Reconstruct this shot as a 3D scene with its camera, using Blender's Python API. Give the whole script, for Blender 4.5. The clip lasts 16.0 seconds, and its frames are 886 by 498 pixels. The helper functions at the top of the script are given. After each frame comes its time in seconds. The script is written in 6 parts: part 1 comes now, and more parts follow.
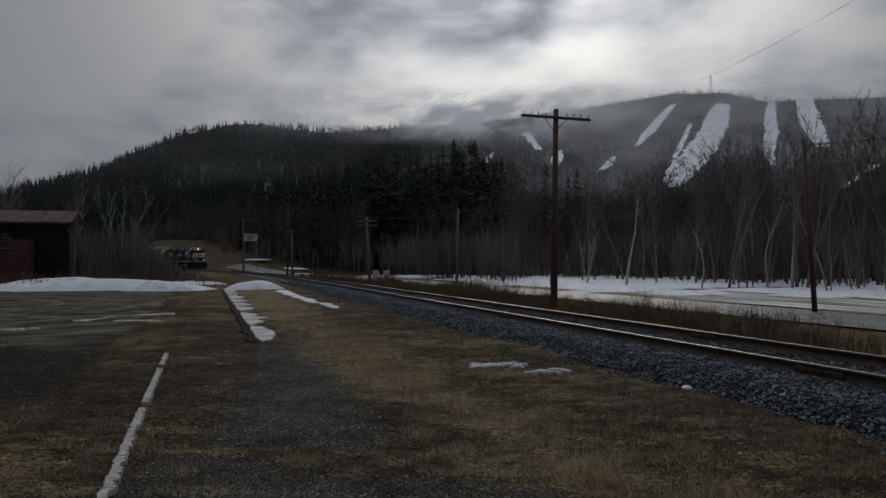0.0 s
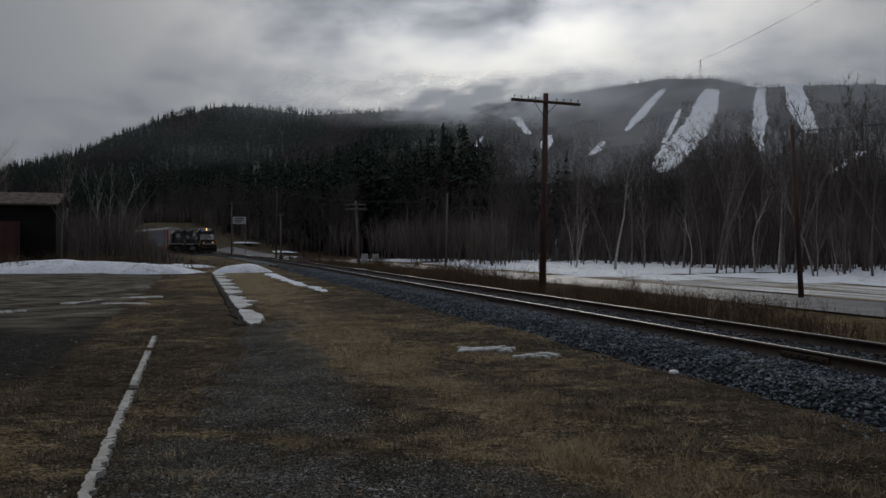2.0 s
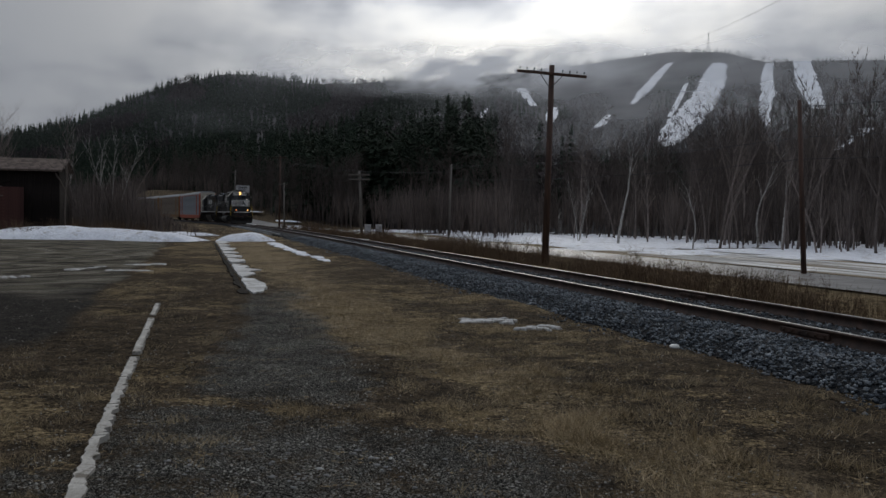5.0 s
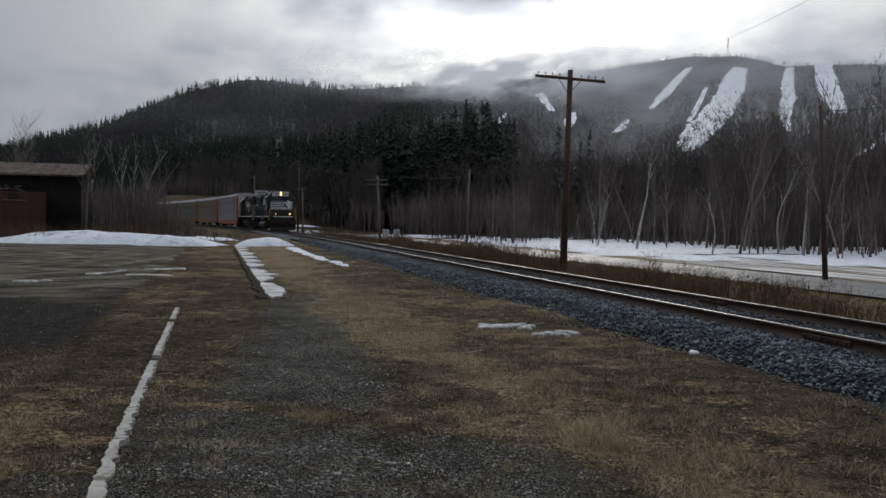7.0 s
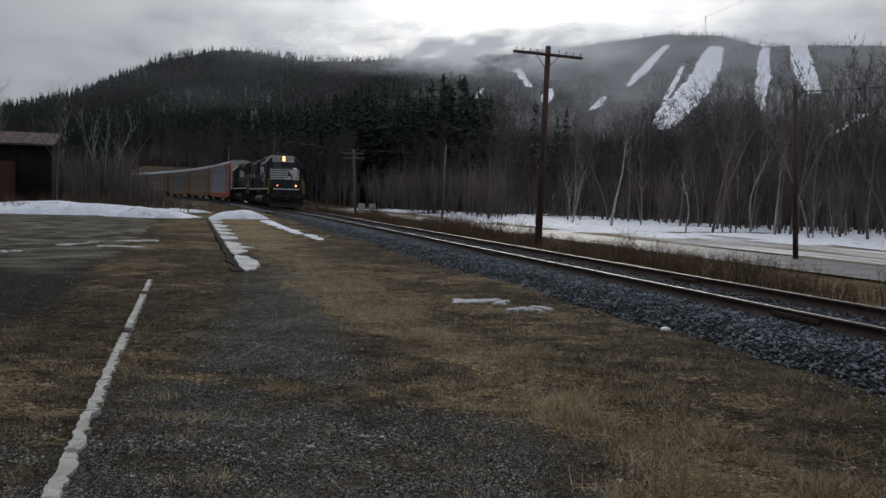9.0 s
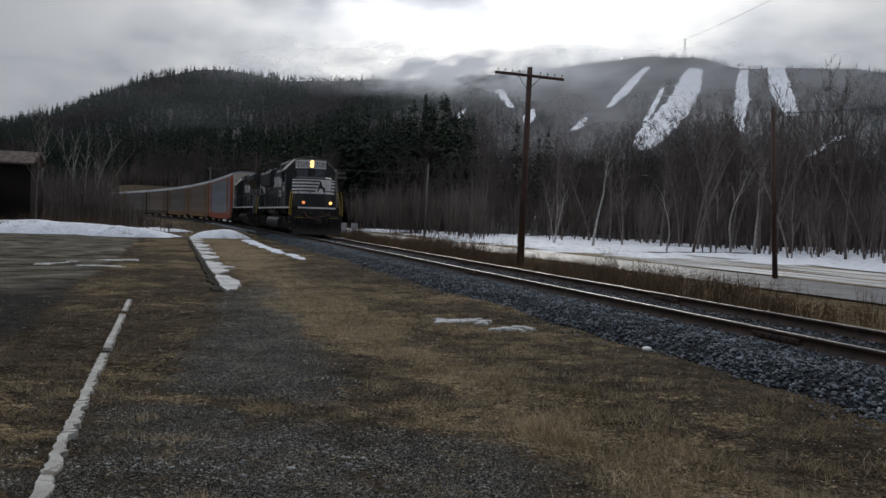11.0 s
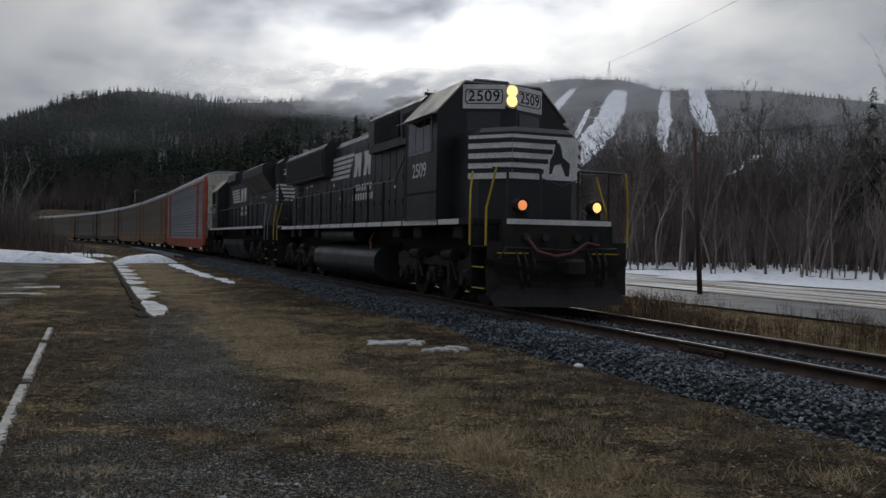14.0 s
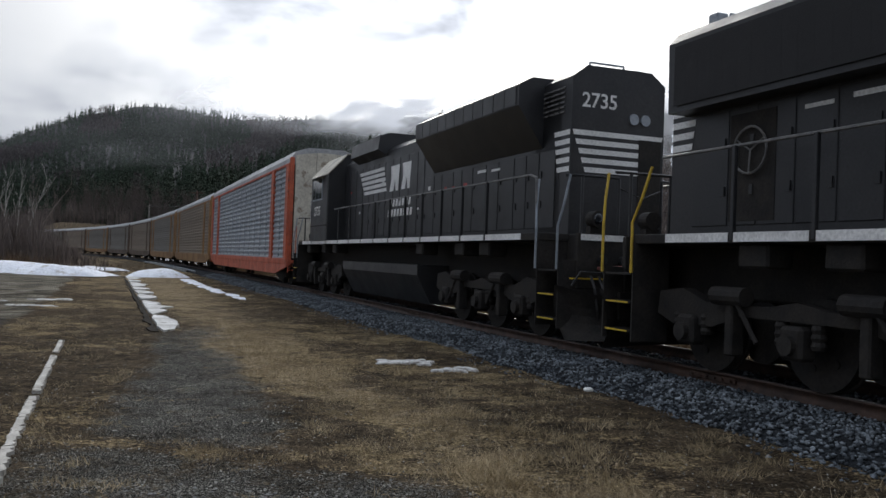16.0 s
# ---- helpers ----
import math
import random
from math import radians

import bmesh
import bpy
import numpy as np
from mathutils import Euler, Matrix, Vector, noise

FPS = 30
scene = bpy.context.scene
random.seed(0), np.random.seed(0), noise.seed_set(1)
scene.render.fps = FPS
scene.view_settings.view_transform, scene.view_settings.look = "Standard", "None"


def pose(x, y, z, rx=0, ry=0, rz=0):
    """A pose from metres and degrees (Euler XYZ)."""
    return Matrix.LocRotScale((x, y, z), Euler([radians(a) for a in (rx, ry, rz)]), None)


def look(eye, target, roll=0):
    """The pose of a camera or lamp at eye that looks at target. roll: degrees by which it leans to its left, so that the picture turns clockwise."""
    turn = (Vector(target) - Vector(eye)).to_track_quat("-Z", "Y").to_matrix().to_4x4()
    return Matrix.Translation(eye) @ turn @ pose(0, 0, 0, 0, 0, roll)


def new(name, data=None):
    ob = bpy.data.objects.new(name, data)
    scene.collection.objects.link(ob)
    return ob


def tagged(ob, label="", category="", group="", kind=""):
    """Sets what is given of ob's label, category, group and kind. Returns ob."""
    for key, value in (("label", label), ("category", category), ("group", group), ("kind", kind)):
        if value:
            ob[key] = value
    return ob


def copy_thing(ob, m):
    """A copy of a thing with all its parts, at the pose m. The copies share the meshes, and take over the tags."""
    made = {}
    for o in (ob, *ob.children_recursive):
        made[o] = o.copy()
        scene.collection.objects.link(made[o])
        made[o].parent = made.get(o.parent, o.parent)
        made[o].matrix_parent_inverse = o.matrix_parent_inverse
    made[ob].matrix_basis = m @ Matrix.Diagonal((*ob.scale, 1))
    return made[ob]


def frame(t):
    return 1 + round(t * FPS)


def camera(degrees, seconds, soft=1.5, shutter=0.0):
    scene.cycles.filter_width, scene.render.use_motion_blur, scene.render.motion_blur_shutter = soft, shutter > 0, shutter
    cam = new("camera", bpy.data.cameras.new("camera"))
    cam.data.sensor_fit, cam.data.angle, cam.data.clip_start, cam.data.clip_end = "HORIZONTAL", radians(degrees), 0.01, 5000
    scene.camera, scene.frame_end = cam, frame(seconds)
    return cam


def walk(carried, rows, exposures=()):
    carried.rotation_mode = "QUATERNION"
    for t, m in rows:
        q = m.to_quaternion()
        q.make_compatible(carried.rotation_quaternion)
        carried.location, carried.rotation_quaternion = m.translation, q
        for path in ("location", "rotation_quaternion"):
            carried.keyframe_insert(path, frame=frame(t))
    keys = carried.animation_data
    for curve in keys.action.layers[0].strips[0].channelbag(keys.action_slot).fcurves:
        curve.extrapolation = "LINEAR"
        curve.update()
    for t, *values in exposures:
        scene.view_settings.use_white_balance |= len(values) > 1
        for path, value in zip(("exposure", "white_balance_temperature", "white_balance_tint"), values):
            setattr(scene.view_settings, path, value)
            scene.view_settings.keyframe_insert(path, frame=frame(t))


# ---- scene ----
EYE = 1.65
RAIL = 0.333          # height of the rail heads over the ground by the camera

cam = camera(55.03, 16.0)
PATH = [
    (0.0, 90.905, 0.179, 0.0), (0.5, 90.868, -0.211, -1.313), (1.0, 90.86, -0.416, -1.564), (1.5, 90.661, -0.195, -1.245),
    (2.0, 89.829, -0.086, -0.738), (2.5, 88.264, 0.252, -1.213), (3.0, 88.219, 0.47, -1.862), (3.5, 88.352, 0.369, -2.092),
    (4.0, 88.25, 0.159, -2.076), (4.5, 87.866, -0.429, -1.308), (7.0, 88.226, -0.929, 0.691), (7.5, 87.783, -1.037, 0.097),
    (8.0, 87.285, -1.39, 0.097), (8.5, 86.561, -1.524, -0.395), (11.0, 87.941, -1.776, -2.131), (11.5, 88.837, -1.316, -2.177),
    (12.0, 89.153, -1.383, -2.812), (12.5, 89.302, -1.526, -3.706), (13.0, 89.426, -1.582, -4.902), (13.5, 89.435, -1.302, -5.954),
    (14.0, 89.458, -1.021, -6.718), (14.5, 89.637, -1.024, -6.21), (15.0, 90.024, -1.159, -5.399), (15.5, 90.336, -1.513, -5.504),
    (16.0, 90.798, -2.142, -5.955)]
walk(cam, [(t, pose(0, 0, EYE, rx, ry, rz)) for t, rx, ry, rz in PATH],
     exposures=[(0, -0.74), (1.5, -0.74), (3.5, -0.35), (4.5, -0.35), (7.0, 0.08), (8.5, 0.05), (11.0, 0.08), (11.6, -0.05), (12.1, -0.3), (12.5, -0.3), (14.0, -0.12), (14.5, 0.02), (15.5, 0.66), (16.0, 0.75)])

# ---- light: an overcast sky that glows round the hidden sun ----
SUN_AZ, SUN_EL = 6.0, 24.0      # degrees right of straight ahead, and up


def make_world():
    w = bpy.data.worlds.new("overcast_sky")
    scene.world = w
    w.use_nodes = True
    nt = w.node_tree
    N, L = nt.nodes, nt.links
    N.clear()
    out, bg = N.new("ShaderNodeOutputWorld"), N.new("ShaderNodeBackground")
    L.new(bg.outputs[0], out.inputs[0])
    tc = N.new("ShaderNodeTexCoord")
    sep = N.new("ShaderNodeSeparateXYZ")
    L.new(tc.outputs["Generated"], sep.inputs[0])

    def math_(op, a, b=None, clamp=False):
        n = N.new("ShaderNodeMath")
        n.operation, n.use_clamp = op, clamp
        for k, v in enumerate((a, b)):
            if v is None:
                continue
            if isinstance(v, (int, float)):
                n.inputs[k].default_value = v
            else:
                L.new(v, n.inputs[k])
        return n.outputs[0]

    zz = math_("ADD", math_("MAXIMUM", sep.outputs[2], 0.0), 0.42)
    cx, cy = math_("DIVIDE", sep.outputs[0], zz), math_("DIVIDE", sep.outputs[1], zz)
    comb = N.new("ShaderNodeCombineXYZ")
    L.new(cx, comb.inputs[0])
    L.new(math_("MULTIPLY", cy, 1.1), comb.inputs[1])

    def noise_(scale, detail, rough, dist, off):
        m = N.new("ShaderNodeMapping")
        L.new(comb.outputs[0], m.inputs[0])
        m.inputs["Location"].default_value = off
        n = N.new("ShaderNodeTexNoise")
        n.inputs["Scale"].default_value, n.inputs["Detail"].default_value = scale, detail
        n.inputs["Roughness"].default_value, n.inputs["Distortion"].default_value = rough, dist
        L.new(m.outputs[0], n.inputs["Vector"])
        return n.outputs[0]

    big = noise_(1.7, 5, 0.48, 0.25, (5.6, 0.4, 0))
    fine = noise_(5.0, 6, 0.5, 0.4, (7.3, 4.2, 0))
    cloud = math_("ADD", math_("MULTIPLY", big, 0.72), math_("MULTIPLY", fine, 0.28))
    ramp = N.new("ShaderNodeMapRange")
    ramp.interpolation_type = "SMOOTHSTEP"
    ramp.inputs["From Min"].default_value, ramp.inputs["From Max"].default_value = 0.38, 0.62
    L.new(cloud, ramp.inputs[0])
    gap = ramp.outputs[0]
    # glow of the sun behind the clouds
    a, e = radians(SUN_AZ), radians(SUN_EL)
    dot = N.new("ShaderNodeVectorMath")
    dot.operation = "DOT_PRODUCT"
    L.new(tc.outputs["Generated"], dot.inputs[0])
    dot.inputs[1].default_value = (math.sin(a) * math.cos(e), math.cos(a) * math.cos(e), math.sin(e))
    d = math_("MAXIMUM", dot.outputs["Value"], 0.0)
    wide, tight = math_("POWER", d, 5.0), math_("POWER", d, 26.0)
    lum = math_("ADD", math_("MULTIPLY", gap, math_("ADD", math_("MULTIPLY", wide, 0.34), 0.07)), 0.19)
    lum = math_("ADD", lum, math_("MULTIPLY", tight, math_("ADD", math_("MULTIPLY", gap, 1.5), 0.12)))
    # an overcast sky grows brighter towards the zenith
    lift = N.new("ShaderNodeMapRange")
    lift.interpolation_type = "SMOOTHSTEP"
    for k, v in enumerate((0.40, 0.95, 1.0, 2.7)):
        lift.inputs[k + 1].default_value = v
    L.new(sep.outputs[2], lift.inputs[0])
    lum = math_("MULTIPLY", lum, lift.outputs[0])
    tint = N.new("ShaderNodeMix")
    tint.data_type = "RGBA"
    tint.inputs["A"].default_value, tint.inputs["B"].default_value = (0.87, 0.95, 1.12, 1), (1.03, 1.01, 0.95, 1)
    L.new(math_("MULTIPLY", wide, gap, True), tint.inputs["Factor"])
    sc = N.new("ShaderNodeVectorMath")
    sc.operation = "SCALE"
    L.new(tint.outputs["Result"], sc.inputs[0])
    L.new(lum, sc.inputs["Scale"])
    sky = N.new("ShaderNodeTexSky")
    sky.sky_type, sky.sun_disc = "NISHITA", False
    sky.sun_elevation, sky.sun_rotation = radians(SUN_EL), radians(SUN_AZ)
    add = N.new("ShaderNodeMix")
    add.data_type = "RGBA"
    add.inputs["Factor"].default_value = 0.985
    sk = N.new("ShaderNodeVectorMath")
    sk.operation = "SCALE"
    sk.inputs["Scale"].default_value = 0.1
    L.new(sky.outputs[0], sk.inputs[0])
    L.new(sk.outputs[0], add.inputs["A"])
    L.new(sc.outputs[0], add.inputs["B"])
    L.new(add.outputs["Result"], bg.inputs[0])
    bg.inputs[1].default_value = 1.0


make_world()
sun = new("sun", bpy.data.lights.new("sun", "SUN"))
sun.data.energy, sun.data.angle, sun.data.color = 0.7, radians(24), (1.0, 0.95, 0.87)
_a, _e = radians(SUN_AZ), radians(SUN_EL)
sun.matrix_world = look((60 * math.sin(_a), 60 * math.cos(_a), 60 * math.tan(_e)), (0, 0, 0))
# ---- materials ----
def mat(name, a, b=None, rough=0.8, metal=0.0, scale=3.0, fine=40.0, bump=0.2, dist=0.02, c=None, lo=0.38, hi=0.62, spec=0.5, emit=0.0, rand=0.0, island=False, stretch=(1, 1, 1), rvar=0.1, turn=0.0):
    """Two scales of noise between the colours a and b, with stains of c, grain in the relief."""
    m = bpy.data.materials.new(name)
    m.use_nodes = True
    nt = m.node_tree
    N, L = nt.nodes, nt.links
    p = N["Principled BSDF"]
    b = b or tuple(v * 0.7 for v in a)
    tc = N.new("ShaderNodeTexCoord")
    mp = N.new("ShaderNodeMapping")
    mp.inputs["Scale"].default_value = stretch
    if turn:
        mp.vector_type = "TEXTURE"
        mp.inputs["Rotation"].default_value = (0, 0, radians(turn))
        mp.inputs["Scale"].default_value = tuple(1 / v for v in stretch)
    L.new(tc.outputs["Object"], mp.inputs[0])

    def nz(s, d=4, r=0.6):
        n = N.new("ShaderNodeTexNoise")
        n.inputs["Scale"].default_value, n.inputs["Detail"].default_value, n.inputs["Roughness"].default_value = s, d, r
        L.new(mp.outputs[0], n.inputs["Vector"])
        return n

    def mr(src, l, h, to0=0.0, to1=1.0):
        n = N.new("ShaderNodeMapRange")
        n.inputs[1].default_value, n.inputs[2].default_value, n.inputs[3].default_value, n.inputs[4].default_value = l, h, to0, to1
        L.new(src, n.inputs[0])
        return n.outputs[0]

    def mix(f, x, y, blend="MIX"):
        n = N.new("ShaderNodeMix")
        n.data_type, n.blend_type = "RGBA", blend
        for key, v in (("Factor", f), ("A", x), ("B", y)):
            if isinstance(v, tuple):
                n.inputs[key].default_value = (*v[:3], 1)
            elif isinstance(v, (int, float)):
                n.inputs[key].default_value = v
            else:
                L.new(v, n.inputs[key])
        return n.outputs["Result"]

    n1, n2 = nz(scale), nz(fine, 5)
    col = mix(mr(n1.outputs[0], lo, hi), a, b)
    g = N.new("ShaderNodeCombineColor")
    v = mr(n2.outputs[0], 0.25, 0.75, 0.72, 1.28)
    for k in range(3):
        L.new(v, g.inputs[k])
    col = mix(1.0, col, g.outputs[0], "MULTIPLY")
    if c:
        n3 = nz(scale * 2.7, 6)
        col = mix(mr(n3.outputs[0], 0.56, 0.66), col, c)
    if rand:
        info = N.new("ShaderNodeNewGeometry" if island else "ShaderNodeObjectInfo")
        src = info.outputs["Random Per Island"] if island else info.outputs["Random"]
        g2 = N.new("ShaderNodeCombineColor")
        vv = mr(src, 0, 1, 1 - rand, 1 + rand)
        for k in range(3):
            L.new(vv, g2.inputs[k])
        col = mix(1.0, col, g2.outputs[0], "MULTIPLY")
    L.new(col, p.inputs["Base Color"])
    L.new(mr(n1.outputs[0], 0.3, 0.7, max(rough - rvar, 0.02), min(rough + rvar, 1)), p.inputs["Roughness"])
    p.inputs["Metallic"].default_value = metal
    p.inputs["Specular IOR Level"].default_value = spec
    if emit:
        p.inputs["Emission Color"].default_value, p.inputs["Emission Strength"].default_value = (*a, 1), emit
    if bump:
        bp = N.new("ShaderNodeBump")
        bp.inputs["Strength"].default_value, bp.inputs["Distance"].default_value = bump, dist
        L.new(n2.outputs[0], bp.inputs["Height"])
        L.new(bp.outputs[0], p.inputs["Normal"])
    return m


M = dict(
    snow=mat("old_snow", (0.88, 0.90, 0.93), (0.78, 0.80, 0.84), 0.75, scale=0.8, fine=9, bump=0.5, dist=0.05, c=(0.55, 0.53, 0.50)),
    dirty_snow=mat("dirty_snow", (0.66, 0.66, 0.64), (0.46, 0.45, 0.42), 0.8, spec=0.15, scale=1.2, fine=16, bump=0.5, dist=0.03, c=(0.22, 0.19, 0.15)),
    run_snow=mat("ski_run_snow", (0.90, 0.92, 0.95), (0.80, 0.83, 0.87), 0.8, scale=0.03, fine=0.5, bump=0.0),
    slush=mat("melting_slush", spec=0.05, a=(0.80, 0.79, 0.76), b=(0.25, 0.195, 0.12), rough=0.8, scale=0.6, fine=5, bump=0.3, dist=0.03, c=(0.36, 0.30, 0.21), lo=0.42, hi=0.54, stretch=(1, 0.05, 1), turn=15.4),
    asphalt=mat("damp_asphalt", (0.085, 0.085, 0.085), (0.062, 0.062, 0.064), 0.5, scale=0.6, fine=60, bump=0.25, dist=0.006, spec=0.5),
    ballast=mat("ballast_stone", (0.17, 0.19, 0.205), (0.06, 0.07, 0.08), 0.8, scale=2.5, fine=30, bump=0.3, rand=0.75, island=True, spec=0.2),
    # bed darker than its stones: the shade in their gaps is put into colour
    bed=mat("ballast_bed", (0.035, 0.04, 0.045), (0.02, 0.022, 0.025), 0.9, scale=3, fine=28, bump=1.0, dist=0.05, spec=0.1),
    tie=mat("creosoted_tie", (0.055, 0.042, 0.034), (0.03, 0.025, 0.022), 0.8, scale=2, fine=14, bump=0.6, stretch=(1, 6, 6), rand=0.3),
    rail=mat("rusty_rail", (0.085, 0.05, 0.035), (0.05, 0.034, 0.027), 0.6, 0.35, scale=4, fine=50, bump=0.2),
    railhead=mat("polished_railhead", (0.24, 0.23, 0.22), (0.18, 0.17, 0.165), 0.38, 1.0, scale=3, fine=60, bump=0.02, rvar=0.05),
    wood=mat("weathered_pole_wood", (0.11, 0.06, 0.042), (0.06, 0.038, 0.03), 0.85, scale=1.6, fine=18, bump=0.5, stretch=(6, 6, 0.5)),
    greywood=mat("grey_pole_wood", (0.20, 0.18, 0.16), (0.13, 0.115, 0.10), 0.85, scale=1.6, fine=18, bump=0.5, stretch=(6, 6, 0.5)),
    glass_ins=mat("insulator_glass", (0.06, 0.09, 0.09), None, 0.2, bump=0),
    wire=mat("wire", (0.03, 0.03, 0.032), None, 0.6, bump=0),
    bark=mat("bare_bark", (0.24, 0.20, 0.178), (0.145, 0.122, 0.11), 0.9, spec=0.15, scale=1.5, fine=12, bump=0.4, stretch=(3, 3, 0.8), rand=0.35),
    birch=mat("birch_bark", (0.52, 0.50, 0.46), (0.30, 0.28, 0.26), 0.8, scale=1.8, fine=10, bump=0.3, c=(0.06, 0.05, 0.045), stretch=(1, 1, 3)),
    twigs=mat("far_twigs", (0.21, 0.172, 0.152), (0.125, 0.105, 0.095), 0.95, spec=0.1, scale=0.05, fine=0.6, bump=0, rand=0.35, island=True),
    needles=mat("conifer_needles", (0.046, 0.066, 0.044), (0.030, 0.043, 0.030), 0.9, spec=0.1, scale=0.4, fine=3, bump=0.4, dist=0.2, rand=0.4, island=True),
    slope=mat("wooded_slope_floor", (0.036, 0.033, 0.031), (0.024, 0.024, 0.025), 0.95, scale=0.02, fine=0.25, bump=0.6, dist=2.0),
    brush=mat("dead_brush", (0.17, 0.12, 0.075), (0.09, 0.062, 0.042), 0.95, spec=0.1, scale=1.0, fine=10, bump=0, rand=0.4, island=True),
    straw=mat("dead_grass_blades", (0.52, 0.415, 0.26), (0.29, 0.225, 0.135), 0.9, spec=0.05, scale=0.7, fine=6, bump=0, rand=0.45, island=True),
    black=mat("black_loco_paint", (0.021, 0.022, 0.024), (0.033, 0.033, 0.034), 0.42, scale=1.2, fine=30, bump=0.06, rvar=0.12, spec=0.4),
    dark=mat("grimy_running_gear", (0.021, 0.020, 0.019), (0.038, 0.034, 0.030), 0.75, scale=3, fine=25, bump=0.4, spec=0.2),
    white=mat("white_lettering_paint", (0.80, 0.80, 0.78), (0.66, 0.66, 0.64), 0.5, scale=2, fine=25, bump=0.05),
    yellow=mat("yellow_handrail_paint", (0.62, 0.42, 0.03), (0.50, 0.33, 0.03), 0.5, scale=3, fine=30, bump=0.05),
    pane=mat("cab_window_glass", (0.02, 0.025, 0.03), None, 0.06, spec=0.8, bump=0, rvar=0.02),
    orange=mat("orange_paint", (0.50, 0.105, 0.045), (0.36, 0.08, 0.04), 0.6, scale=1.3, fine=20, bump=0.1, c=(0.22, 0.07, 0.045)),
    galv=mat("galvanised_panel", (0.33, 0.36, 0.39), (0.22, 0.25, 0.28), 0.5, 0.25, scale=0.8, fine=14, bump=0.06),
    galvroof=mat("galvanised_roof", (0.42, 0.43, 0.44), (0.32, 0.33, 0.34), 0.45, 0.5, scale=0.5, fine=10, bump=0.05),
    cream=mat("cream_end_paint", (0.58, 0.55, 0.46), (0.46, 0.43, 0.36), 0.6, scale=1, fine=12, bump=0.1, c=(0.25, 0.20, 0.15)),
    tanpanel=mat("tan_weathered_panel", (0.25, 0.20, 0.15), (0.17, 0.14, 0.11), 0.6, 0.2, scale=0.9, fine=12, bump=0.08, c=(0.12, 0.09, 0.07)),
    ochre=mat("ochre_post_paint", (0.30, 0.16, 0.05), (0.20, 0.11, 0.05), 0.65, scale=1, fine=12, bump=0.1),
    barnwood=mat("dark_barn_boards", (0.030, 0.024, 0.022), (0.018, 0.015, 0.014), 0.9, spec=0.1, scale=1.0, fine=10, bump=0.5, stretch=(4, 4, 0.5)),
    redboard=mat("faded_red_boards", (0.115, 0.056, 0.048), (0.075, 0.040, 0.036), 0.9, spec=0.1, scale=0.8, fine=10, bump=0.4),
    shingle=mat("roof_shingles", (0.19, 0.15, 0.125), (0.11, 0.088, 0.075), 0.9, spec=0.1, scale=1.2, fine=8, bump=0.5, rand=0.3),
    lamp_on=mat("lit_headlight", (1.0, 0.52, 0.15), None, 0.3, emit=3.0, bump=0),
    ditch_on=mat("lit_ditch_light", (1.0, 0.50, 0.16), None, 0.3, emit=1.8, bump=0),
    ditch_dim=mat("dim_ditch_light", (1.0, 0.33, 0.12), None, 0.3, emit=0.8, bump=0),
    screen=mat("black_radiator_screen", (0.014, 0.014, 0.015), (0.020, 0.020, 0.021), 0.85, scale=3, fine=60, bump=0.5, dist=0.01),
    rubber=mat("hose_rubber", (0.02, 0.018, 0.018), None, 0.6, bump=0),
    redhose=mat("rusty_red_hose", (0.16, 0.045, 0.035), None, 0.6, bump=0),
    plastic=mat("white_plastic", (0.75, 0.75, 0.72), (0.65, 0.65, 0.6), 0.5, bump=0.05),
    sign=mat("white_sign_board", (0.55, 0.55, 0.55), (0.42, 0.42, 0.42), 0.6, bump=0.05),
)
# ---- mesh tools ----
def finish(bm, name, material, smooth=False):
    me = bpy.data.meshes.new(name)
    bmesh.ops.recalc_face_normals(bm, faces=bm.faces)
    bm.to_mesh(me)
    bm.free()
    if smooth:
        me.polygons.foreach_set("use_smooth", [True] * len(me.polygons))
    me.materials.append(material)
    return me


def part(name, bm, material, parent, label="", at=None, smooth=False):
    """Links a bmesh as one mesh object under a thing or under a part."""
    ob = new(name, finish(bm, name, material, smooth))
    ob.parent = parent
    if at is not None:
        ob.matrix_local = at
    return tagged(ob, label)


def thing(name, label, category, group="", at=None, bm=None, material=None, kind="", smooth=False):
    ob = new(name, finish(bm, name, material, smooth) if bm else None)
    if at is not None:
        ob.matrix_world = at
    return tagged(ob, label, category, group, kind)


def box(bm, x0, x1, y0, y1, z0, z1, bev=0.0):
    m = Matrix.LocRotScale(((x0 + x1) / 2, (y0 + y1) / 2, (z0 + z1) / 2), None, (abs(x1 - x0), abs(y1 - y0), abs(z1 - z0)))
    r = bmesh.ops.create_cube(bm, size=1, matrix=m)
    if bev:
        es = list({e for v in r["verts"] for e in v.link_edges})
        bmesh.ops.bevel(bm, geom=es, offset=bev, segments=1, affect="EDGES")
    return bm


def cyl(bm, p, q, r0, r1=None, n=12, caps=True):
    p, q = Vector(p), Vector(q)
    d = q - p
    m = Matrix.Translation((p + q) / 2) @ d.to_track_quat("Z", "Y").to_matrix().to_4x4()
    bmesh.ops.create_cone(bm, cap_ends=caps, segments=n, radius1=r0, radius2=r0 if r1 is None else r1, depth=d.length, matrix=m)
    return bm


def tube(bm, pts, r, n=6):
    for a, b in zip(pts, pts[1:]):
        cyl(bm, a, b, r, n=n)
    for p in pts[1:-1]:
        bmesh.ops.create_icosphere(bm, subdivisions=1, radius=r, matrix=Matrix.Translation(p))
    return bm


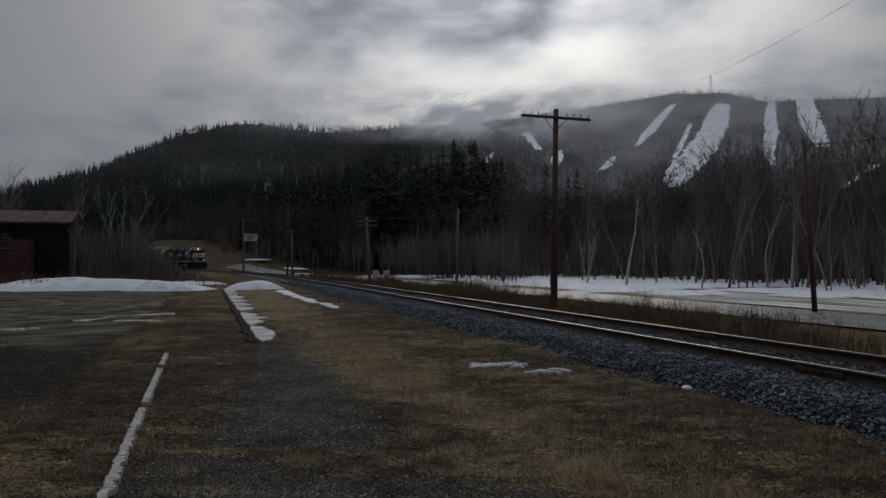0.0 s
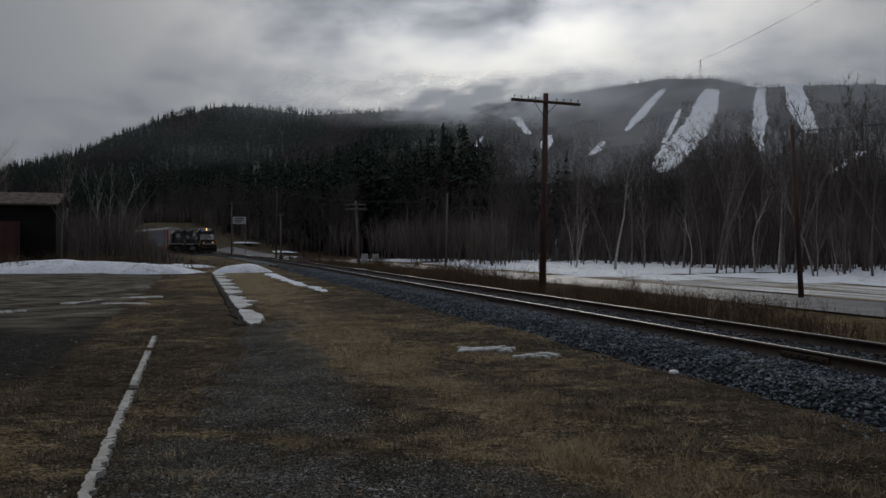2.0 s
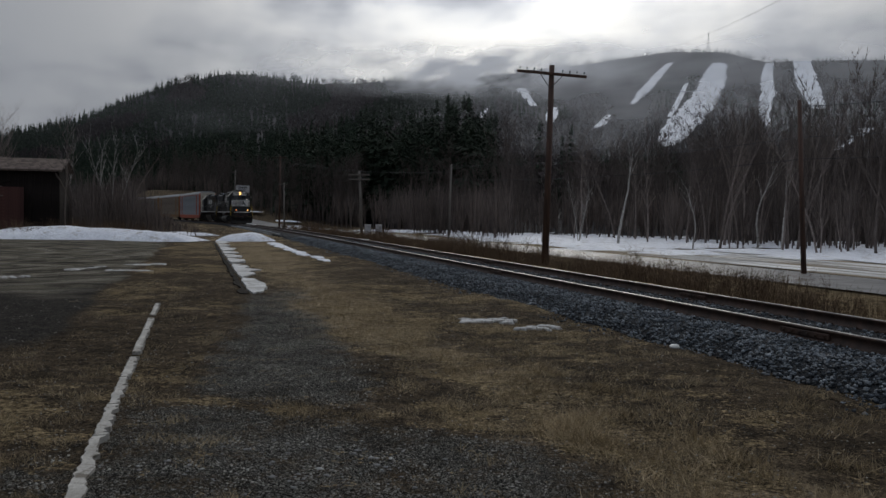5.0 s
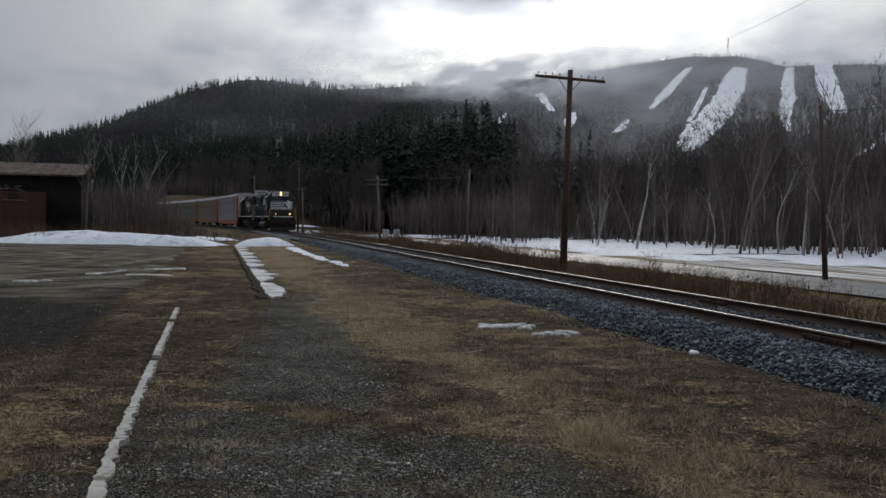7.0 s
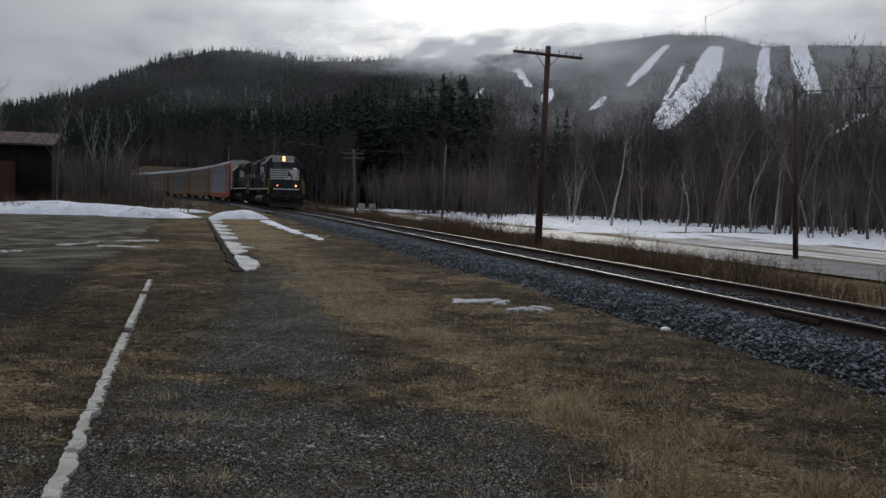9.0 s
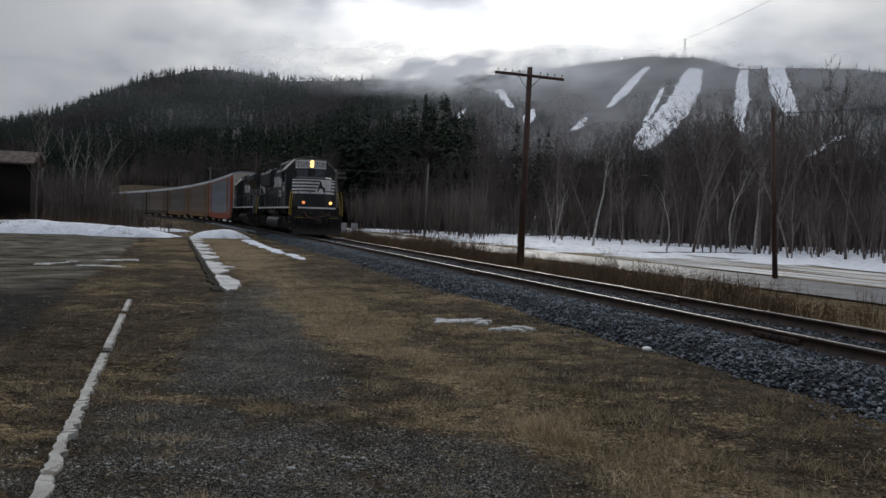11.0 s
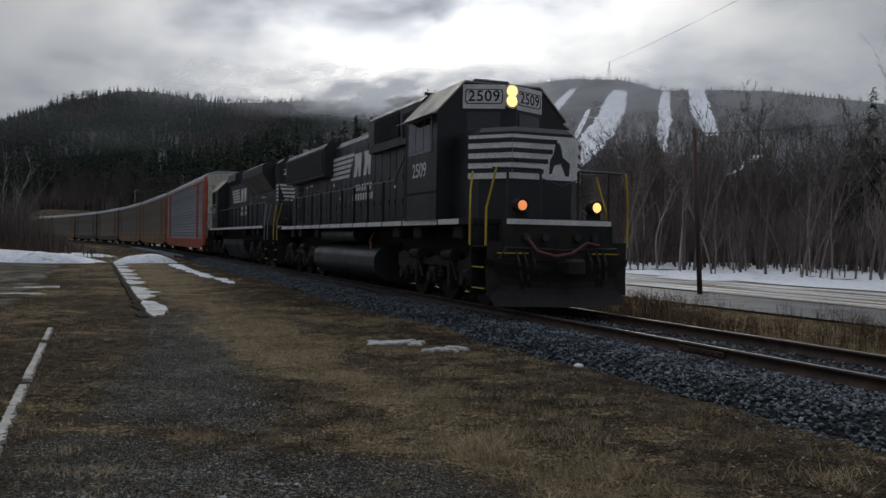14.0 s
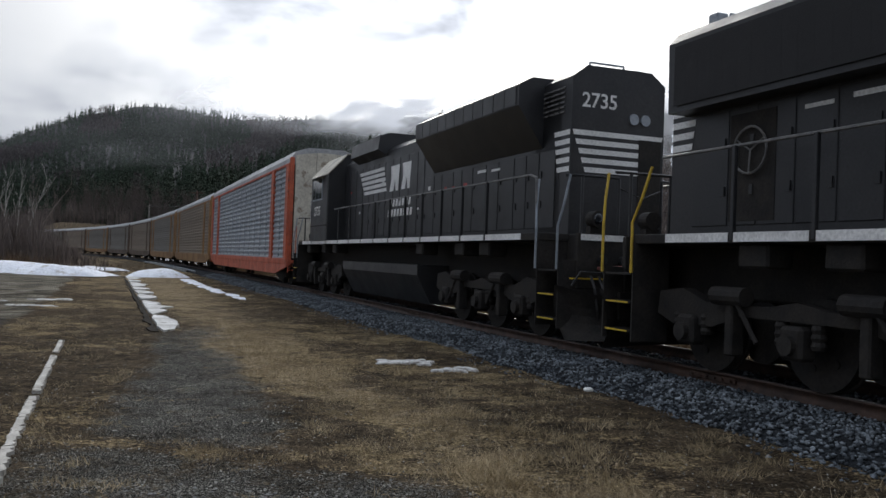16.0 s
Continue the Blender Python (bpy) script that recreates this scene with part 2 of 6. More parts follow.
def prism(bm, outline, axis, a, b):
    """A closed outline of (u, v) pushed along an axis from a to b. axis x: (y, z); y: (x, z); z: (x, y)."""
    def P(u, v, w):
        return (w, u, v) if axis == "x" else (u, w, v) if axis == "y" else (u, v, w)
    A = [bm.verts.new(P(u, v, a)) for u, v in outline]
    B = [bm.verts.new(P(u, v, b)) for u, v in outline]
    n = len(outline)
    bm.faces.new(A)
    bm.faces.new(B[::-1])
    for i in range(n):
        bm.faces.new((A[i], A[(i + 1) % n], B[(i + 1) % n], B[i]))
    return bm


def B():
    return bmesh.new()


def mesh_np(name, V, F, material, smooth=False):
    """A mesh from arrays of places and of triangles or quads."""
    me = bpy.data.meshes.new(name)
    V, F = np.asarray(V, float), np.asarray(F, int)
    me.vertices.add(len(V))
    me.vertices.foreach_set("co", V.ravel())
    k = F.shape[1]
    me.loops.add(F.size)
    me.loops.foreach_set("vertex_index", F.ravel())
    me.polygons.add(len(F))
    me.polygons.foreach_set("loop_start", np.arange(len(F)) * k)
    me.update(calc_edges=True)
    if smooth:
        me.polygons.foreach_set("use_smooth", [True] * len(F))
    me.materials.append(material)
    return me


def scatter(variants, places, rng):
    """Copies of small meshes (V, F) joined: places are (x, y, z, scale, turn, lean)."""
    Vs, Fs, off = [], [], 0
    for x, y, z, sc, tu, le in places:
        V, F = variants[rng.randrange(len(variants))]
        c, s = math.cos(tu), math.sin(tu)
        R = np.array([[c, -s, 0], [s, c, 0], [0, 0, 1]])
        W = (V * np.array([sc, sc, sc])) @ R.T
        W[:, 0] += W[:, 2] * le
        Vs.append(W + (x, y, z))
        Fs.append(F + off)
        off += len(V)
    return np.concatenate(Vs), np.concatenate(Fs)


def smooth01(a, b, x):
    t = np.clip((x - a) / (b - a), 0, 1)
    return t * t * (3 - 2 * t)


# ---- the line of the track: straight by the camera, then a long bend to the left ----
S = np.arange(-120, 620, 0.25)
TH0, D0, S1, LR, RADIUS = radians(-15.373), 8.261, 18.76, 138.4, 624.5
_k = np.clip((S - S1) / LR, 0, 1) / RADIUS
_h = TH0 - np.cumsum(_k) * 0.25
_x, _y = np.cumsum(np.sin(_h)) * 0.25, np.cumsum(np.cos(_h)) * 0.25
_i = int(np.argmin(abs(S)))
TX, TY = _x - _x[_i] + D0 * math.cos(TH0), _y - _y[_i] - D0 * math.sin(TH0)


def track(s, q=0.0, z=0.0):
    """The place s metres along the track, q to its far side, and the heading there."""
    h = np.interp(s, S, _h)
    return np.interp(s, S, TX) + q * np.cos(h), np.interp(s, S, TY) - q * np.sin(h), z, h


def track_coords(x, y):
    """How far along and beside the track places lie."""
    x, y = np.asarray(x, float), np.asarray(y, float)
    sub = slice(0, None, 16)
    sx, sy, ss, sh = TX[sub], TY[sub], S[sub], _h[sub]
    shp = x.shape
    x, y = x.ravel(), y.ravel()
    idx = np.empty(len(x), int)
    for i in range(0, len(x), 4000):
        d = (x[i:i + 4000, None] - sx) ** 2 + (y[i:i + 4000, None] - sy) ** 2
        idx[i:i + 4000] = d.argmin(1)
    dx, dy, h = x - sx[idx], y - sy[idx], sh[idx]
    s = ss[idx] + dx * np.sin(h) + dy * np.cos(h)
    q = dx * np.cos(h) - dy * np.sin(h)
    return s.reshape(shp), q.reshape(shp)
# ---- ground: one sheet to the horizon ----
def bumps(x, y, sc, seed=0.0):
    return np.array([noise.noise((a * sc + seed, b * sc - seed, seed)) for a, b in zip(x.ravel(), y.ravel())]).reshape(x.shape)


def ground_height(x, y):
    """Level by the camera, a bank down to the road beyond the track, rising far off where the road climbs."""
    s, q = track_coords(x, y)
    z = -0.7 * smooth01(2.6, 7.5, q)
    climb = smooth01(150, 330, s) * smooth01(4, 22, q)
    return z + climb * np.maximum(s - 150, 0) * 0.07 * smooth01(420, 300, s)


def cover(x, y, n1):
    """What lies on the near ground: a tan band of straw, two gravel patches, the muddy lot."""
    r = np.hypot(x, y)
    yc = [3, 4.5, 5.9, 6.3, 8.45, 10.1, 11.4, 14.7, 22.7, 27.5, 38, 60]
    xc = np.interp(y, yc, [2.6, 2.2, 1.8, 1.3, 0.92, 0.0, -0.6, -1.76, -3.63, -5.15, -8.0, -14])
    tan = (0.55 + 0.45 * smooth01(7.5, 10.5, y)) * np.exp(-((x - xc + 0.45 * n1) / np.interp(y, [5, 9, 15, 25, 40], [0.6, 0.5, 0.75, 1.1, 1.6])) ** 2)
    gx = np.interp(y, [6, 8, 10, 12, 14.5, 20], [-1.0, -1.4, -1.7, -2.0, -2.5, -3.7])
    gravel = np.exp(-((x - gx + 0.35 * n1) / 0.85) ** 4) * smooth01(7.0, 8.2, y) * smooth01(21, 16, y)
    gravel = np.maximum(gravel, 0.72 * smooth01(7.1, 6.3, y + 0.25 * x + 0.7 * n1) * smooth01(1.6, 0.6, x + 0.6 * n1) * smooth01(-3.4, -1.8, x))
    edge = (x + 2.44) + (y - 6.0) * 0.272
    mud = smooth01(-0.7, -1.7, edge + 0.35 * n1) * smooth01(60, 48, y) * smooth01(9.5, 14, y - 0.25 * x)
    return tan, gravel, mud, edge


def make_ground():
    az = np.radians(np.concatenate([np.arange(-180, -45, 5), np.arange(-45, 45, 0.4), np.arange(45, 180, 5)]))
    r = [0.02]
    while r[-1] < 3200:
        r.append(r[-1] * (1.2 if r[-1] < 2.5 else 1.022 if r[-1] < 120 else 1.06))
    r = np.array(r)
    R, A = np.meshgrid(r, az, indexing="ij")
    X, Y = R * np.sin(A) + 0.06, R * np.cos(A) + 0.05
    Z = ground_height(X, Y)
    near = R < 140
    s, q = track_coords(X, Y)
    Z[near] += (0.035 * bumps(X[near], Y[near], 0.9) + 0.05 * bumps(X[near], Y[near], 0.22, 5)) * smooth01(12, 8, q[near])
    # what covers the ground: dead grass, gravel, mud
    n1, n2 = np.zeros_like(X), np.zeros_like(X)
    n1[near], n2[near] = bumps(X[near], Y[near], 0.35, 11), bumps(X[near], Y[near], 1.3, 3)
    tan_, gravel, mud, edge = cover(X, Y, n1)
    field = smooth01(18.5, 19.5, q) * smooth01(31, 28, q) * smooth01(70, 60, s)
    patch = np.zeros_like(X)
    patch[near] = bumps(X[near], Y[near], 0.16, 23)
    grass = np.clip(0.24 + 0.5 * patch + 0.7 * n1 + 0.6 * n2 + 0.6 * tan_ - 0.85 * gravel - 1.5 * mud, 0, 1)
    grass = np.where(q > 3, np.clip(0.75 + 0.4 * n1, 0, 1), grass)
    tan_ = np.maximum(tan_, 0.95 * field)
    floor = np.where((q > 25) & ((s > 62) | (q > 40)) | (q > 6) & (s > 125) | (q < -9) & (Y > 60), 1.0, 0.0)
    grass = grass * (1 - 0.9 * floor)
    nr, na = R.shape
    V = np.stack([X, Y, Z], -1).reshape(-1, 3)
    i, j = np.meshgrid(np.arange(nr - 1), np.arange(na), indexing="ij")
    j2 = (j + 1) % na
    F = np.stack([i * na + j, (i + 1) * na + j, (i + 1) * na + j2, i * na + j2], -1).reshape(-1, 4)
    V = np.vstack([V, [(0, 0, 0)]])
    me = mesh_np("ground", V, F, ground_material(), smooth=True)
    for nm, val in (("grass", grass), ("mud", mud), ("tan", tan_), ("gravel", np.clip(gravel, 0, 1)), ("clay", smooth01(-0.5, 0.5, (Y + 0.35 * X - 14.5) / 3 + 0.8 * n1) * smooth01(-3.5, -6.5, X + 0.11 * Y + 1.5 * n1))):
        at = me.attributes.new(nm, "FLOAT", "POINT")
        at.data.foreach_set("value", np.append(val.ravel(), 0.3).astype(np.float32))
    return tagged(new("ground", me), "bare early-spring ground of dead grass, gravel and mud", "ground", kind="structure")


def ground_material():
    m = mat("ground_cover", (0.2, 0.15, 0.1), rough=0.95, bump=0)
    nt = m.node_tree
    N, L = nt.nodes, nt.links
    N.clear()
    out, p = N.new("ShaderNodeOutputMaterial"), N.new("ShaderNodeBsdfPrincipled")
    L.new(p.outputs[0], out.inputs[0])
    p.inputs["Roughness"].default_value, p.inputs["Specular IOR Level"].default_value = 0.95, 0.03
    tc = N.new("ShaderNodeTexCoord")

    def nz(s, d=6, r=0.6):
        n = N.new("ShaderNodeTexNoise")
        n.inputs["Scale"].default_value, n.inputs["Detail"].default_value, n.inputs["Roughness"].default_value = s, d, r
        L.new(tc.outputs["Object"], n.inputs["Vector"])
        return n.outputs[0]

    def mr(src, l, h, a=0.0, b=1.0):
        n = N.new("ShaderNodeMapRange")
        for k, v in enumerate((l, h, a, b)):
            n.inputs[k + 1].default_value = v
        L.new(src, n.inputs[0])
        return n.outputs[0]

    def mix(f, x, y, blend="MIX"):
        n = N.new("ShaderNodeMix")
        n.data_type, n.blend_type = "RGBA", blend
        for key, v in (("Factor", f), ("A", x), ("B", y)):
            if isinstance(v, tuple):
                n.inputs[key].default_value = (*v, 1)
            elif isinstance(v, (int, float)):
                n.inputs[key].default_value = v
            else:
                L.new(v, n.inputs[key])
        return n.outputs["Result"]

    def attr(nm):
        a = N.new("ShaderNodeAttribute")
        a.attribute_name = nm
        return a.outputs["Fac"]

    def mth(op, a, b):
        n = N.new("ShaderNodeMath")
        n.operation = op
        for k, v in enumerate((a, b)):
            if isinstance(v, (int, float)):
                n.inputs[k].default_value = v
            else:
                L.new(v, n.inputs[k])
        return n.outputs[0]

    fine, mid, grit = nz(32), nz(5), nz(105, 3)
    soil = mix(mr(mid, 0.35, 0.65), (0.052, 0.041, 0.029), (0.16, 0.121, 0.077))
    # dark gaps between the pebbles are put into the gravel's colour
    gravel = mix(mr(grit, 0.50, 0.64), (0.027, 0.026, 0.023), (0.40, 0.385, 0.335))
    straw = mix(mr(nz(11, 4), 0.35, 0.65), (0.12, 0.089, 0.050), (0.44, 0.335, 0.19))
    base = mix(mr(mth("ADD", attr("gravel"), mth("ADD", mth("MULTIPLY", mth("SUBTRACT", nz(1.6), 0.5), 1.8), mth("MULTIPLY", mth("SUBTRACT", nz(14, 5, 0.7), 0.5), 1.6))), 0.3, 0.8), soil, gravel)
    g = mth("ADD", attr("grass"), mth("ADD", mth("MULTIPLY", mth("SUBTRACT", fine, 0.5), 1.6), mth("MULTIPLY", mth("SUBTRACT", nz(2.3, 6, 0.68), 0.5), 2.8)))
    col = mix(mr(g, 0.36, 0.56), base, straw)
    col = mix(1.0, col, mr(nz(38, 8, 0.8), 0.34, 0.66, 0.3, 1.6), "MULTIPLY")
    col = mix(1.0, col, mr(nz(0.9, 4, 0.6), 0.35, 0.65, 0.66, 1.2), "MULTIPLY")
    col = mix(mth("MULTIPLY", attr("tan"), mr(nz(3.1, 6, 0.7), 0.42, 0.62, 0.0, 0.75)), col, (0.46, 0.36, 0.235))
    # the muddy lot: smooth dark mud, and further out pale clay churned by tyres
    mudc = mix(mr(mid, 0.38, 0.66), (0.042, 0.039, 0.035), (0.075, 0.068, 0.057))
    clay = mix(mr(nz(1.1, 5, 0.65), 0.38, 0.60), (0.055, 0.050, 0.040), (0.20, 0.18, 0.135))

    def arcs(cx, cy, scale, lo, hi, seed):
        mp = N.new("ShaderNodeMapping")
        mp.inputs["Location"].default_value = (-cx, -cy, 0)
        L.new(tc.outputs["Object"], mp.inputs[0])
        wv = N.new("ShaderNodeTexWave")
        wv.wave_type, wv.rings_direction = "RINGS", "Z"
        for key, val in (("Scale", scale), ("Distortion", 7.0), ("Detail", 2.0), ("Detail Scale", 0.5)):
            wv.inputs[key].default_value = val
        L.new(mp.outputs[0], wv.inputs["Vector"])
        return mth("MULTIPLY", mr(wv.outputs["Fac"], lo, hi), mr(nz(seed, 2), 0.42, 0.52))

    for cx, cy, sc, seed, c in ((-7, 36, 0.055, 0.31, (0.36, 0.33, 0.26)), (-22, 20, 0.05, 0.23, (0.32, 0.29, 0.22)), (-17, 50, 0.06, 0.27, (0.022, 0.020, 0.017)), (-25, 33, 0.075, 0.37, (0.36, 0.33, 0.27)), (-11, 24, 0.08, 0.41, (0.025, 0.022, 0.019)), (-16, 30, 0.11, 0.2, (0.34, 0.31, 0.25))):
        clay = mix(mth("MULTIPLY", arcs(cx, cy, sc * 1.7, 0.8, 0.97, seed), 0.5), clay, c)
    mudc = mix(attr("clay"), mudc, clay)
    col = mix(mr(mth("ADD", attr("mud"), mth("MULTIPLY", mth("SUBTRACT", mid, 0.5), 0.7)), 0.35, 0.65), col, mudc)
    # low spots of the relief coloured darker, like shaded crevices; high spots lighter
    gr = N.new("ShaderNodeCombineColor")
    v = mr(mth("ADD", mth("MULTIPLY", fine, 0.6), mth("MULTIPLY", grit, 0.4)), 0.38, 0.62, 0.15, 2.0)
    for k in range(3):
        L.new(v, gr.inputs[k])
    col = mix(1.0, col, gr.outputs[0], "MULTIPLY")
    L.new(col, p.inputs["Base Color"])
    bp = N.new("ShaderNodeBump")
    bp.inputs["Strength"].default_value, bp.inputs["Distance"].default_value = 1.0, 0.09
    L.new(mth("ADD", fine, mth("MULTIPLY", grit, 0.6)), bp.inputs["Height"])
    L.new(bp.outputs[0], p.inputs["Normal"])
    return m


make_ground()


# ---- the wooded hills behind ----
RIDGE_AZ = [-90, -60, -40, -31, -27.5, -26, -22.9, -19.5, -16.8, -14.3, -10.7, -7, -5, -3.2, 0, 3, 5.5, 8.2, 11.9, 15.5, 18.3, 20.7, 23, 27.6, 34, 45, 70, 90]
RIDGE_EL = [1.0, 1.5, 2.6, 3.6, 4.1, 4.7, 5.5, 7.1, 8.35, 8.9, 8.85, 8.7, 8.75, 9.0, 9.0, 9.4, 9.75, 10.05, 10.4, 10.8, 10.7, 10.1, 9.85, 9.7, 8.6, 4, 2, 1.0]
FOOT_AZ = [-90, -30, -26, -20, -15, -10, -4, 0, 6, 14, 30, 90]
FOOT_R = [560, 560, 500, 400, 290, 225, 180, 160, 140, 125, 115, 140]


def hill(az, u):
    """A place on the hillside: az degrees to the right, u from 0 at its foot to 1 on the ridge (past 1 behind it)."""
    az, u = np.asarray(az, float), np.asarray(u, float)
    r0 = np.interp(az, FOOT_AZ, FOOT_R)
    r1 = np.interp(az, [-60, -20, -2, 7, 40], [900, 900, 980, 1500, 1500])
    el = np.interp(az, RIDGE_AZ, RIDGE_EL)
    u1 = np.clip(u, 0, 1)
    r = r0 + (r1 - r0) * u
    e = -0.45 + (el + 0.45) * (0.75 * u1 ** 0.8 + 0.25 * u1 ** 2)
    e = e - np.maximum(u - 1, 0) * el * 1.1
    z = EYE + r * np.tan(np.radians(e))
    a = np.radians(az)
    return r * np.sin(a), r * np.cos(a), z


def u_of_elevation(az, el):
    us = np.linspace(0, 1, 200)
    x, y, z = hill(np.full(200, az), us)
    return float(np.interp(el, np.degrees(np.arctan2(z - EYE, np.hypot(x, y))), us))


def make_hills():
    az, u = np.arange(-90, 90.01, 0.75), np.concatenate([np.linspace(0, 1, 50), [1.1, 1.3, 1.7]])
    U, A = np.meshgrid(u, az, indexing="ij")
    x, y, z = hill(A, U)
    z = z + bumps(x, y, 0.012, 2) * 5 * np.clip(U * 3, 0, 1)
    z[0] -= 1.5
    n = len(az)
    V = np.stack([x, y, z], -1).reshape(-1, 3)
    i, j = np.meshgrid(np.arange(len(u) - 1), np.arange(n - 1), indexing="ij")
    F = np.stack([i * n + j, i * n + j + 1, (i + 1) * n + j + 1, (i + 1) * n + j], -1).reshape(-1, 4)
    tagged(new("hillside", mesh_np("hillside", V, F, M["slope"], True)), "dark wooded hillside under low cloud", "hill", kind="structure")


make_hills()

# ski runs: (azimuth, elevation, half width in degrees) from top to bottom
RUNS = [
    [(15.2, 9.9, 0.22), (14.4, 9.0, 0.35), (13.6, 8.1, 0.40), (12.9, 7.3, 0.15)],
    [(18.3, 9.8, 0.45), (18.0, 9.0, 0.75), (17.6, 7.9, 0.85), (17.0, 6.9, 1.0), (15.9, 5.7, 1.1), (15.4, 4.8, 0.75), (15.3, 4.4, 0.3)],
    [(21.25, 9.65, 0.25), (21.1, 8.8, 0.35), (21.2, 7.8, 0.45), (21.0, 6.6, 0.35), (21.3, 5.6, 0.15)],
    [(23.1, 9.7, 0.50), (23.3, 8.7, 0.60), (23.7, 7.7, 0.62), (24.2, 6.7, 0.35)],
    [(16.3, 8.6, 0.10), (16.0, 7.9, 0.16), (15.5, 6.8, 0.20), (15.2, 6.4, 0.12)],
    [(7.7, 7.1, 0.35), (7.7, 6.5, 0.40), (7.6, 6.1, 0.20)],
    [(5.6, 8.4, 0.35), (6.0, 7.8, 0.25), (6.5, 7.2, 0.2)],
    [(11.4, 6.6, 0.15), (11.0, 6.0, 0.35), (10.4, 5.6, 0.12)],
    [(26.8, 5.4, 0.5), (26.2, 4.8, 0.25), (25.2, 4.0, 0.15)],
    [(3.3, 7.0, 0.15), (3.1, 6.6, 0.2), (2.9, 6.3, 0.1)],
]


def make_runs():
    rng = random.Random(3)
    for run in RUNS:
        k = 14
        pts = []
        for (a0, e0, w0), (a1, e1, w1) in zip(run, run[1:]):
            pts += [(a0 + (a1 - a0) * i / k, e0 + (e1 - e0) * i / k, w0 + (w1 - w0) * i / k) for i in range(k)]
        pts.append(run[-1])
        V, F = [], []
        for a, e, w in pts:
            u = u_of_elevation(a, e)
            w0, w1 = (w * (1 + 0.28 * noise.noise((e * 2.1, a, sd)) + rng.uniform(-0.14, 0.14)) for sd in (1.0, 6.0))
            for f in np.linspace(-w0, w1, 6):
                x, y, z = hill(a + f, u)
                V.append((x, y, z + 6))
        for i in range(len(pts) - 1):
            for j in range(5):
                b = i * 6 + j
                F.append((b, b + 1, b + 7, b + 6))
        tagged(new("ski_run", mesh_np("ski_run", V, F, M["run_snow"], True)), "cleared ski run white with snow on the mountain", "ski run", "ski runs on the mountain", "structure")


make_runs()


def on_run(a, e, pad=0.0):
    for run in RUNS:
        for (a0, e0, w0), (a1, e1, w1) in zip(run, run[1:]):
            if e1 <= e <= e0:
                f = (e0 - e) / (e0 - e1)
                if abs(a - (a0 + (a1 - a0) * f)) < w0 + (w1 - w0) * f + pad:
                    return True
    return False


# ---- road, snow field ----
def strip(name, label, category, q0, q1, s0, s1, step, z, material, kind="structure", wav=0.0, seed=1):
    """A ribbon beside the track from q0 to q1, laid z over the ground."""
    ss = np.arange(s0, s1 + step, step)
    k = 5
    V, F = [], []
    for i, s in enumerate(ss):
        wa, wb = wav * noise.noise((s * 0.12, seed, 0)), wav * noise.noise((s * 0.12, seed, 9))
        for j in range(k + 1):
            q = q0 + wa + (q1 + wb - q0 - wa) * j / k
            x, y, _, _ = track(s, q)
            V.append((x, y, 0.0))
    V = np.array(V)
    V[:, 2] = ground_height(V[:, 0], V[:, 1]) + z
    for i in range(len(ss) - 1):
        for j in range(k):
            b = i * (k + 1) + j
            F.append((b, b + 1, b + k + 2, b + k + 1))
    return tagged(new(name, mesh_np(name, V, F, material, True)), label, category, kind=kind)


strip("road", "grey damp asphalt road beyond the track", "road", 13.2, 18.9, -110, 230, 2.0, 0.075, M["asphalt"])
# ---- railway track ----
def sweep(profile, q, s0, s1, step, z0):
    """A rail profile of (across, up) pushed along the track."""
    ss = np.arange(s0, s1 + step, step)
    V, F, n = [], [], len(profile)
    for s in ss:
        for a, u in profile:
            x, y, _, _ = track(s, q + a)
            V.append((x, y, z0 + u))
    for i in range(len(ss) - 1):
        for j in range(n):
            a, b = i * n + j, i * n + (j + 1) % n
            F.append((a, b, b + n, a + n))
    return V, F


def make_track():
    bed = [(-2.35, -0.36), (-1.75, -0.17), (-0.9, -0.165), (0, -0.175), (0.9, -0.165), (1.75, -0.17), (2.9, -0.5), (2.9, -0.9), (-2.35, -0.9)]
    V, F = sweep(bed, 0, -110, 610, 2.0, RAIL)
    bedob = tagged(new("ballast_bed", mesh_np("ballast_bed", V, F, M["bed"], False)), "crushed-stone ballast bed of the railway, dark as the shaded gaps between stones", "ballast", kind="structure")
    prof = [(-0.07, -0.17), (0.07, -0.17), (0.07, -0.16), (0.012, -0.135), (0.012, -0.045), (0.036, -0.035), (0.036, -0.004), (-0.036, -0.004), (-0.036, -0.035), (-0.012, -0.045), (-0.012, -0.135), (-0.07, -0.16)]
    top = [(-0.036, -0.004), (0.036, -0.004), (0.024, 0.0), (-0.024, 0.0)]
    for q in (-0.755, 0.755):
        V, F = sweep(prof, q, -110, 610, 1.0, RAIL)
        r = tagged(new("rail", mesh_np("rail", V, F, M["rail"])), "rust-brown steel rail with a polished head on wooden ties", "rail", "rails of the track")
        V, F = sweep(top, q, -110, 610, 1.0, RAIL)
        h = new("railhead", mesh_np("railhead", V, F, M["railhead"]))
        h.parent = r
        tagged(h, "polished running surface")
        for s in (9.2, 21.1, 33, 44.9):
            bm = B()
            x, y, _, hd = track(s + (0 if q < 0 else 5), q)
            for e in (-1, 1):
                box(bm, e * 0.02, e * 0.045, -0.46, 0.46, -0.125, -0.055, 0.006)
                for k in range(6):
                    cyl(bm, (e * 0.04, -0.38 + k * 0.152, -0.09), (e * 0.07, -0.38 + k * 0.152, -0.09), 0.018, n=6)
            j = part("joint_bar", bm, M["rail"], r, "bolted rusty joint bar", at=pose(x, y, RAIL, 0, 0, -math.degrees(hd)))
    return bedob


BED = make_track()


